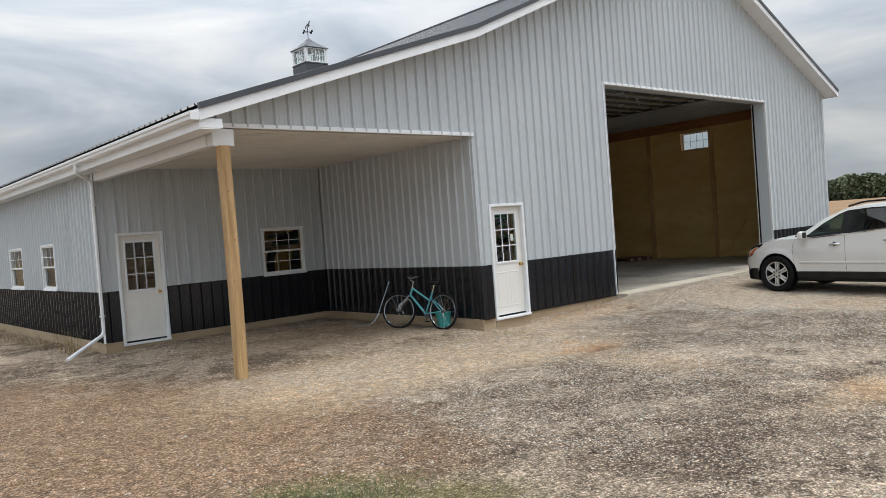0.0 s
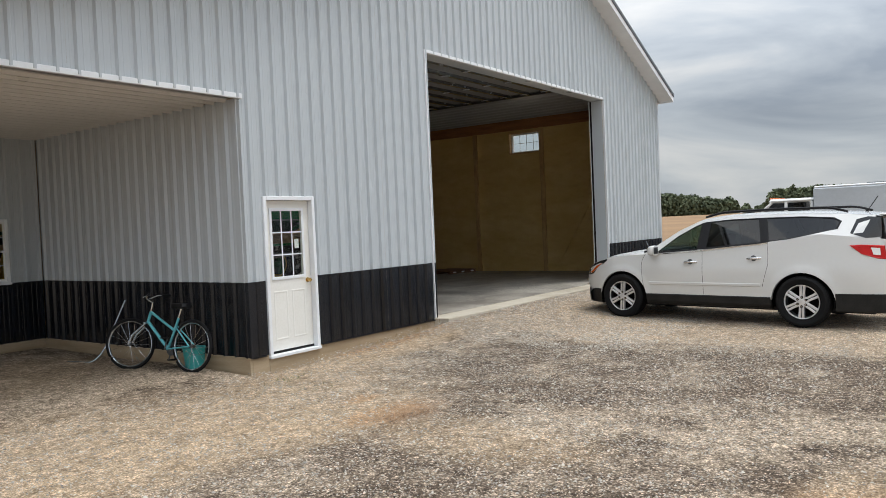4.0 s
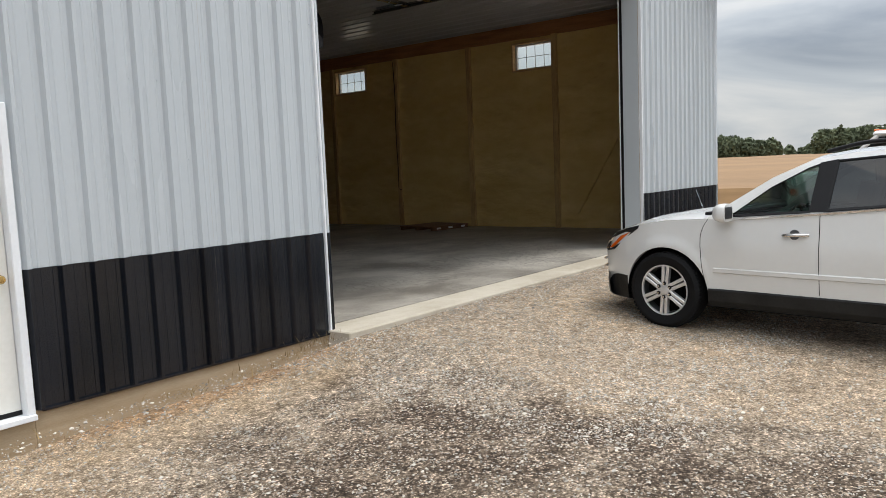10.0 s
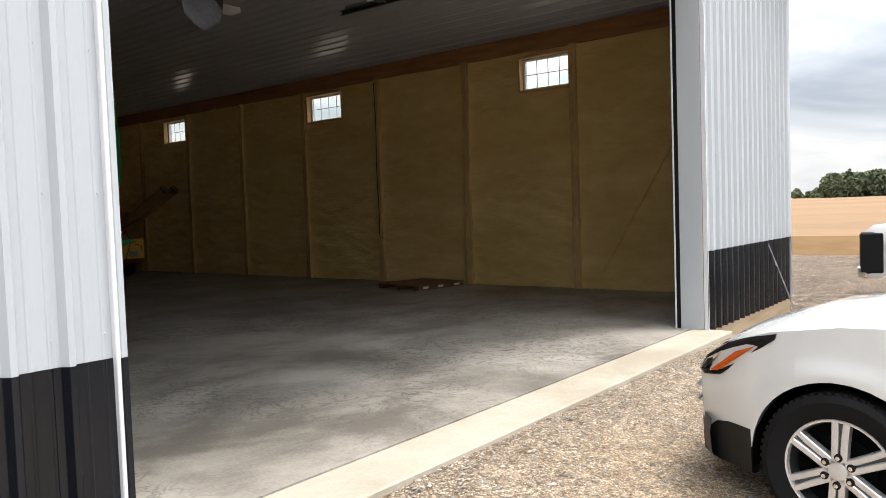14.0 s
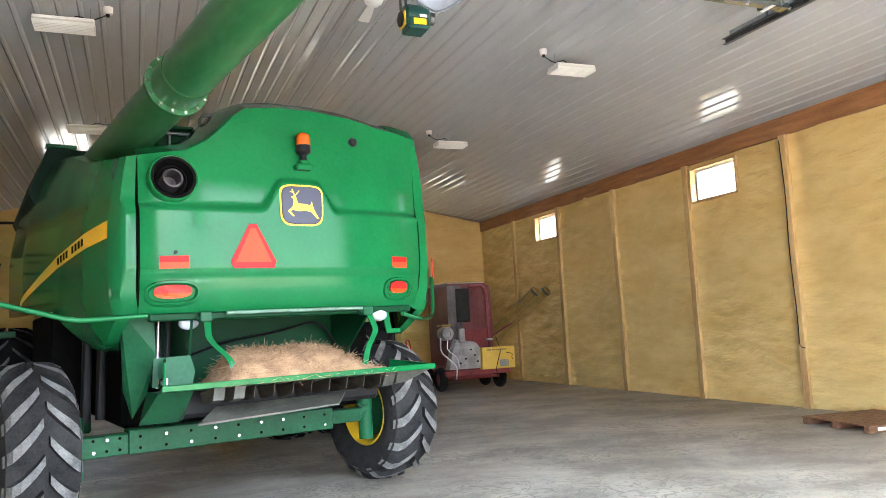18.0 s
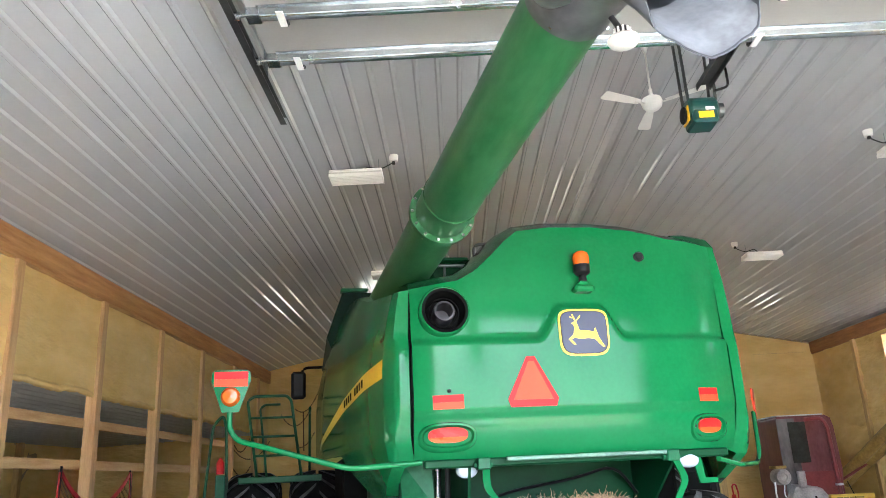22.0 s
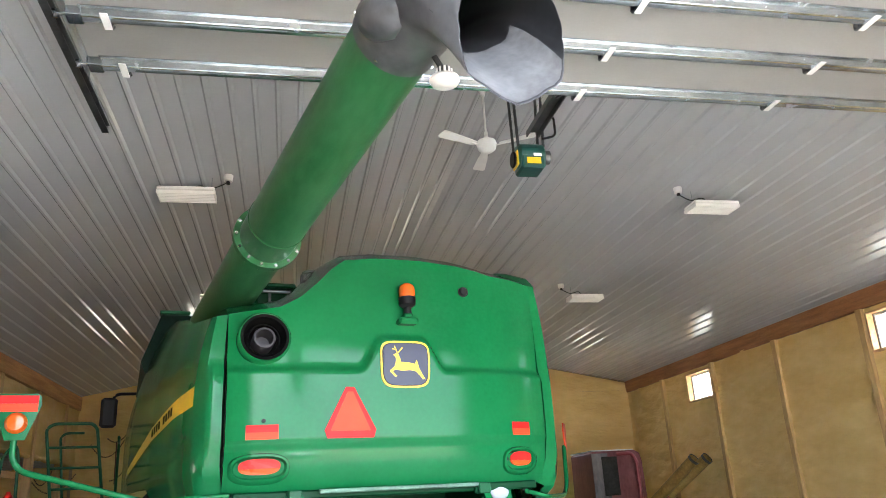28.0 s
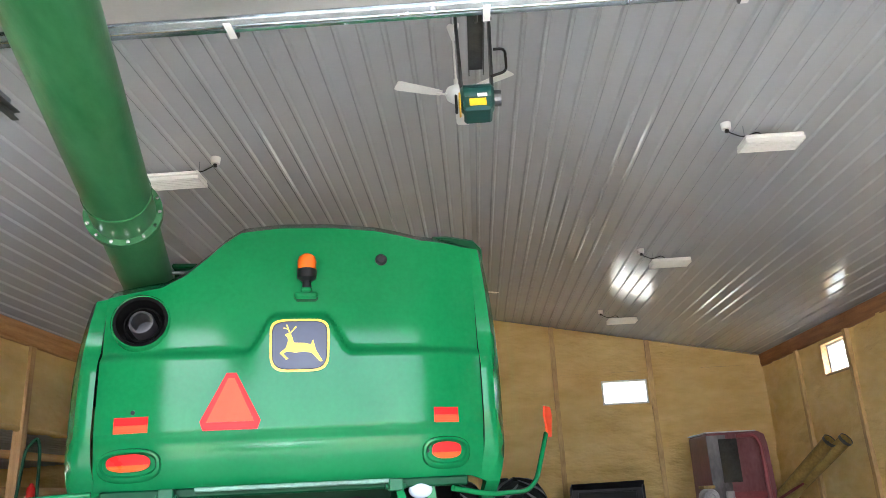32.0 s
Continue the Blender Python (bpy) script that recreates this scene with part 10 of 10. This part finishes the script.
for k, (a, w_) in enumerate(((0.27, 0.12), (0.41, 0.10), (0.53, 0.10), (0.65, 0.18))):
    part("lettering_bar", boxm(a, a + w_, -0.784, -0.7805, 0.965, 0.995), mat("worn_print", (0.30, 0.20, 0.05), 0.6) if k == 0 else bpy.data.materials["worn_print"], pan)
part("dial", boxm(0.62, 0.86, -0.80, -0.7805, 0.55, 0.72, 0.02), dusty, pan)
b_ = bmesh.new()
tube(b_, rounded([(0.80, -0.80, 0.9), (0.98, -0.80, 0.86), (0.96, -0.80, 0.74), (1.0, -0.8, 0.72)], 0.03), 0.008, 6)
part("lever", b_, M["dark"], pan)
b_ = bmesh.new()
tube(b_, rounded([(0.62, -0.62, 1.3), (0.66, -0.80, 0.95), (0.58, -0.80, 0.75), (0.5, -0.8, 0.5), (0.55, -0.8, 0.25)], 0.1), 0.010, 6)
part("cable", b_, M["black"], mill)
for dx, sx_ in ((-0.14, -1), (0.14, 1)):
    a0, a1 = Vector((0.95 + dx * 0.6, 0.35, 1.25)), Vector((1.80 + dx, -1.05 - dx * 0.3, 2.42))
    ax = (a1 - a0).normalized()
    b_ = bmesh.new()
    cyl(b_, a0, a1, 0.125, n=20, caps=False)
    t_ = part("auger_tube", b_, ochre, mill, "faded yellow auger tube", smooth=50)
    b_ = bmesh.new()
    cyl(b_, a1 - ax * 0.05, a1 + ax * 0.015, 0.136, n=20, caps=False)
    part("end_ring", b_, M["steel_dark"], t_, smooth=50)
    b_ = bmesh.new()
    cyl(b_, a0, a1 - ax * 0.05, 0.03, n=8)
    cyl(b_, a1 - ax * 0.25, a1 - ax * 0.24, 0.12, n=20)
    part("auger_screw", b_, M["steel_dark"], t_)
b_ = bmesh.new()
tube(b_, [(0.72, -0.1, 1.3), (1.35, -0.25, 1.66)], 0.03, 8)
part("auger_strut", b_, maroon, mill)
part("frame_rail", boxm(-0.85, 0.95, -0.72, -0.60, 0.38, 0.50, 0.01), maroon, mill)
part("frame_rail", boxm(-0.85, 0.95, 0.75, 0.87, 0.38, 0.61, 0.01), maroon, mill)
part("hopper_belly", boxm(-0.6, 0.6, -0.5, 0.7, 0.30, 0.61, 0.08), maroon, mill)
for x, y, r in ((0.80, -0.35, 0.30), (0.80, 0.55, 0.30), (-0.85, -0.35, 0.30), (-0.85, 0.55, 0.30)):
    q = bmesh.new()
    lathe(q, [(0.15, -0.08), (0.22, -0.10), (r - 0.03, -0.08), (r, -0.03), (r, 0.03), (r - 0.03, 0.08), (0.22, 0.10), (0.15, 0.08)], 28, Matrix.Translation((x, y, r)))
    wv = part("wheel", fix(q), M["rubber"], mill, smooth=40)
    q = bmesh.new()
    lathe(q, [(0.155, -0.06), (0.06, -0.03), (0.0, -0.03)], 20, Matrix.Translation((x, y, r)) @ Matrix.Rotation(math.pi if x > 0 else 0, 4, "Z"))
    part("rim", fix(q), maroon, wv, smooth=40)
q = bmesh.new()
cyl(q, (-0.85, -0.35, 0.3), (0.8, -0.35, 0.3), 0.04, n=10)
part("axle", q, maroon, mill)
q = bmesh.new()
cyl(q, (-0.85, 0.55, 0.3), (0.8, 0.55, 0.3), 0.04, n=10)
part("axle", q, maroon, mill)

# ---- black chest with its lid up, and a red jack ----
ch = thing("tool_chest", "black steel chest with its lid open, full of tools", "tool chest", at=pose(19.55, 26.55, 0, 0, 0, 3))
blk = mat("satin_black_steel", (0.006, 0.006, 0.007), 0.40, 0.0, 0.3, 3, 40, tint=(0.016, 0.016, 0.017), spec=0.3)
for q in ((-0.76, 0.76, -0.36, -0.33, 0.34, 0.98), (-0.76, 0.76, 0.33, 0.36, 0.34, 0.98), (-0.76, -0.73, -0.33, 0.33, 0.34, 0.98), (0.73, 0.76, -0.33, 0.33, 0.34, 0.98), (-0.73, 0.73, -0.33, 0.33, 0.34, 0.37)):
    part("chest_wall", boxm(*q, 0.004), blk, ch)
q = bmesh.new()
loft(q, [[(-0.78, 0.36, 1.0), (0.78, 0.36, 1.0), (0.78, 0.40, 1.0), (-0.78, 0.40, 1.0)], [(-0.78, 0.40, 1.72), (0.78, 0.40, 1.72), (0.78, 0.46, 1.72), (-0.78, 0.46, 1.72)], [(-0.74, 0.30, 1.84), (0.78, 0.30, 1.86), (0.78, 0.44, 1.86), (-0.74, 0.44, 1.84)]])
lid = part("lid", fix(q), blk, ch, "raised black lid")
for x in (-0.78, 0.74):
    part("lid_flange", boxm(x, x + 0.035, 0.28, 0.40, 1.02, 1.78, 0.006), blk, lid)
part("lid_panel", boxm(-0.62, 0.62, 0.365, 0.385, 1.12, 1.66, 0.02), M["black"], lid)
for x in (-0.74, 0.70):
    part("foot", boxm(x, x + 0.05, -0.34, 0.34, 0.0, 0.34, 0.006), blk, ch)
rr3 = random.Random(14)
for k in range(26):
    x, y = rr3.uniform(-0.62, 0.62), rr3.uniform(-0.25, 0.28)
    q = bmesh.new()
    a, l_ = rr3.uniform(0, 3.14), rr3.uniform(0.05, 0.16)
    z = 0.94 + rr3.uniform(0.0, 0.12)
    if k % 3:
        box(q, -l_, l_, -0.03, 0.03, -0.025, 0.03, 0.008, Matrix.Translation((x, y, z)) @ Matrix.Rotation(a, 4, "Z") @ Matrix.Rotation(rr3.uniform(-0.4, 0.4), 4, "Y"))
    else:
        cyl(q, (x - l_ * math.cos(a), y - l_ * math.sin(a), z), (x + l_ * math.cos(a), y + l_ * math.sin(a), z + 0.05), 0.025, n=8)
    part("tool", q, (dusty, M["galv"], M["steel_dark"], M["black"])[k % 4], ch)
part("tray_fill", boxm(-0.73, 0.73, -0.33, 0.33, 0.371, 0.92), M["dark"], ch)
jk = thing("floor_jack", "red floor jack stood upright against the chest", "jack", at=pose(20.35, 26.12, 0, 0, 0, 20))
part("jack_base", boxm(-0.16, 0.16, -0.12, 0.12, 0.0, 0.09, 0.02), M["black"], jk)
q = bmesh.new()
loft(q, [[(-0.06, -0.04, 0.09), (0.06, -0.04, 0.09), (0.06, 0.04, 0.09), (-0.06, 0.04, 0.09)], [(-0.075, -0.04, 0.7), (0.03, -0.04, 0.7), (0.03, 0.04, 0.7), (-0.075, 0.04, 0.7)], [(-0.05, -0.03, 1.15), (0.01, -0.03, 1.15), (0.01, 0.03, 1.15), (-0.05, 0.03, 1.15)]])
redp = mat("red_tool_paint", (0.55, 0.02, 0.025), 0.35, 0, 0.12, 5, 40)
part("jack_arm", fix(q), redp, jk)
q = bmesh.new()
tube(q, rounded([(-0.02, 0, 1.12), (-0.04, 0, 1.34), (0.06, 0, 1.36), (0.11, 0, 1.15), (0.02, 0, 0.85), (0.05, 0, 0.5)], 0.08), 0.018, 8)
part("jack_handle", q, redp, jk, smooth=50)

# ---- practice net ----
net = thing("practice_net", "red-edged black practice net on a folding frame", "sports net")
NX = 9.93


def net_top(y):
    t = (y - 18.45) / (20.48 - 18.45)
    return 2.06 - 0.52 * 4 * t * (1 - t) * 0.85


for y0, y1, top in ((18.33, 18.48, 2.10), (20.62, 20.44, 2.07)):
    q = bmesh.new()
    tube(q, [(NX - 0.02, y0, 0.0), (NX, y0 + (y1 - y0) * 0.5, 1.1), (NX, y1, top)], 0.014, 8)
    p_ = part("pole", q, M["black"], net)
    q = bmesh.new()
    tube(q, [(NX, y0 + (y1 - y0) * t, z) for t, z in ((0.18, 0.42), (0.5, 1.0), (0.70, 1.42))], 0.033, 10)
    part("pole_sleeve", q, redp, p_, "red pole sleeve", smooth=50)
q = bmesh.new()
rs = []
for y in np.linspace(18.47, 20.45, 17):
    z = net_top(y)
    rs.append([(NX - 0.006, y, z - 0.035), (NX + 0.006, y, z - 0.035), (NX + 0.006, y, z + 0.03), (NX - 0.006, y, z + 0.03)])
loft(q, rs)
part("top_band", fix(q), redp, net)
for y0, y1 in ((18.40, 18.46), (20.56, 20.46)):
    q = bmesh.new()
    loft(q, [[(NX - 0.005, y - 0.03, z), (NX + 0.005, y - 0.03, z), (NX + 0.005, y + 0.03, z), (NX - 0.005, y + 0.03, z)] for y, z in ((y0, 0.25), ((y0 + y1) / 2, 1.1), (y1, 2.03))])
    part("side_band", fix(q), redp, net)


def net_mesh(name, ya, yb, za, zb, pitch, bow):
    vl_, fl_ = [], []

    def strand(pts, w_):
        o_ = len(vl_)
        for i, p in enumerate(pts):
            d_ = pts[min(i + 1, len(pts) - 1)] - pts[max(i - 1, 0)]
            s_ = (Vector((0.7 * d_.z, 0.7 * d_.z, 0)) if abs(d_.z) > abs(d_.y) else Vector((0, 0, d_.y))).normalized() * w_
            vl_.extend([tuple(p - s_), tuple(p + s_)])
        for i in range(len(pts) - 1):
            fl_.append((o_ + 2 * i, o_ + 2 * i + 1, o_ + 2 * i + 3, o_ + 2 * i + 2))

    def at(u, v):
        y = ya + (yb - ya) * u
        z0_, z1_ = za(u), zb(u)
        z = z0_ + (z1_ - z0_) * v
        return Vector((NX - bow * 4 * u * (1 - u) * (0.4 + 0.6 * math.sin(v * 3.1)) + 0.02 * noise.noise((u * 5, v * 5, 2)), y + 0.02 * noise.noise((u * 4, v * 4, 7)), z))

    nu, nv = int((yb - ya) / pitch), int((zb(0.5) - za(0.5)) / pitch)
    for i in range(nu + 1):
        strand([at(i / nu, j / 12) for j in range(13)], 0.0028)
    for j in range(nv + 1):
        strand([at(i / 12, j / nv) for i in range(13)], 0.0028)
    me_ = bpy.data.meshes.new(name)
    me_.from_pydata(vl_, [], fl_)
    me_.materials.append(M["black"])
    o_ = new(name, me_)
    o_.parent = net
    o_["kind"] = "stuff"
    return o_


net_mesh("netting", 18.42, 20.52, lambda u: 0.28, lambda u: net_top(18.45 + 2.03 * u), 0.036, 0.12)
for pts in ([(NX + 0.06, 19.02, 0.30), (NX + 0.06, 19.02, 1.36)], [(NX + 0.06, 20.12, 0.30), (NX + 0.06, 20.12, 1.34)], [(NX + 0.06, 19.02, 0.30)] + [(NX + 0.06, 19.02 + 1.1 * t, 0.30 - 0.10 * math.sin(t * math.pi)) for t in (0.25, 0.5, 0.75)] + [(NX + 0.06, 20.12, 0.30)]):
    q = bmesh.new()
    tube(q, pts, 0.018, 8)
    part("strike_frame", q, redp, net, "red strike-zone edge", smooth=50)
q = bmesh.new()
tube(q, [(NX - 0.02, 18.33, 0.012), (NX + 0.35, 19.4, 0.012), (NX - 0.02, 20.62, 0.012)], 0.012, 8)
part("base_pole", q, M["black"], net)

# ---- children's bicycle and tricycle ----
blue_p = mat("blue_bicycle_paint", (0.02, 0.10, 0.30), 0.3, 0, 0.12, 6, 40, coat=0.4)
bicycle("child_bicycle", "small blue and white child's bicycle on the concrete", pose(10.60, 19.66, 0, 0, 4, -24), 0.24, 0.70, M["white"], blue_p, M["white"], M["black"], 0.74)
tri_ = thing("tricycle", "red and purple child's tricycle with a tall handle", "tricycle", at=pose(10.35, 21.62, 0, 0, 0, 35))
purple = mat("purple_plastic", (0.20, 0.04, 0.24), 0.4, 0, 0.12, 5, 40)
blue_pl = mat("dark_blue_plastic", (0.02, 0.03, 0.20), 0.4, 0, 0.12, 5, 40)
for x, y, r, m_ in ((0.0, 0.38, 0.155, M["rubber"]), (-0.21, -0.22, 0.105, M["rubber"]), (0.21, -0.22, 0.105, M["rubber"])):
    q = bmesh.new()
    lathe(q, [(r * 0.62, -0.025), (r - 0.01, -0.03), (r, -0.01), (r, 0.01), (r - 0.01, 0.03), (r * 0.62, 0.025)], 24, Matrix.Translation((x, y, r)))
    w_ = part("wheel", fix(q), m_, tri_, smooth=40)
    q = bmesh.new()
    lathe(q, [(0.0, -0.028), (r * 0.62, -0.024), (r * 0.62, 0.024), (0.0, 0.028)], 20, Matrix.Translation((x, y, r)))
    part("rim", fix(q), M["white"] if r < 0.12 else purple, w_, smooth=40)
tf = bar("frame", tri_, rounded([(0, 0.30, 0.50), (0, 0.26, 0.32), (0, 0.0, 0.20), (0, -0.22, 0.12)], 0.1), 0.022, redp)
bar("rear_axle", tf, [(-0.22, -0.22, 0.105), (0.22, -0.22, 0.105)], 0.014, redp)
for s in (-1, 1):
    bar("fork_blade", tf, [(s * 0.045, 0.30, 0.44), (s * 0.045, 0.38, 0.155)], 0.013, redp)
bar("handlebar", tri_, rounded([(-0.18, 0.20, 0.62), (-0.08, 0.29, 0.60), (0.08, 0.29, 0.60), (0.18, 0.20, 0.62)], 0.05), 0.012, M["chrome"])
bar("stem", tf, [(0, 0.30, 0.44), (0, 0.29, 0.60)], 0.014, M["chrome"])
q = bmesh.new()
loft(q, [[(-0.12, -0.18, 0.27), (0.12, -0.18, 0.27), (0.10, 0.06, 0.26), (-0.10, 0.06, 0.26)], [(-0.13, -0.20, 0.31), (0.13, -0.20, 0.31), (0.11, 0.07, 0.30), (-0.11, 0.07, 0.30)]])
part("seat", fix(q), blue_pl, tri_)
q = bmesh.new()
loft(q, [[(-0.12, -0.19, 0.31), (0.12, -0.19, 0.31), (0.12, -0.16, 0.31), (-0.12, -0.16, 0.31)], [(-0.10, -0.27, 0.60), (0.10, -0.27, 0.60), (0.10, -0.24, 0.60), (-0.10, -0.24, 0.60)]])
part("backrest", fix(q), blue_pl, tri_)
bar("push_handle", tri_, [(0, -0.24, 0.16), (0, -0.34, 0.62), (0, -0.40, 0.98)], 0.022, purple, label="purple push handle")
part("basket", boxm(-0.17, 0.17, -0.42, -0.26, 0.14, 0.30, 0.02), purple, tri_, "purple rear basket")
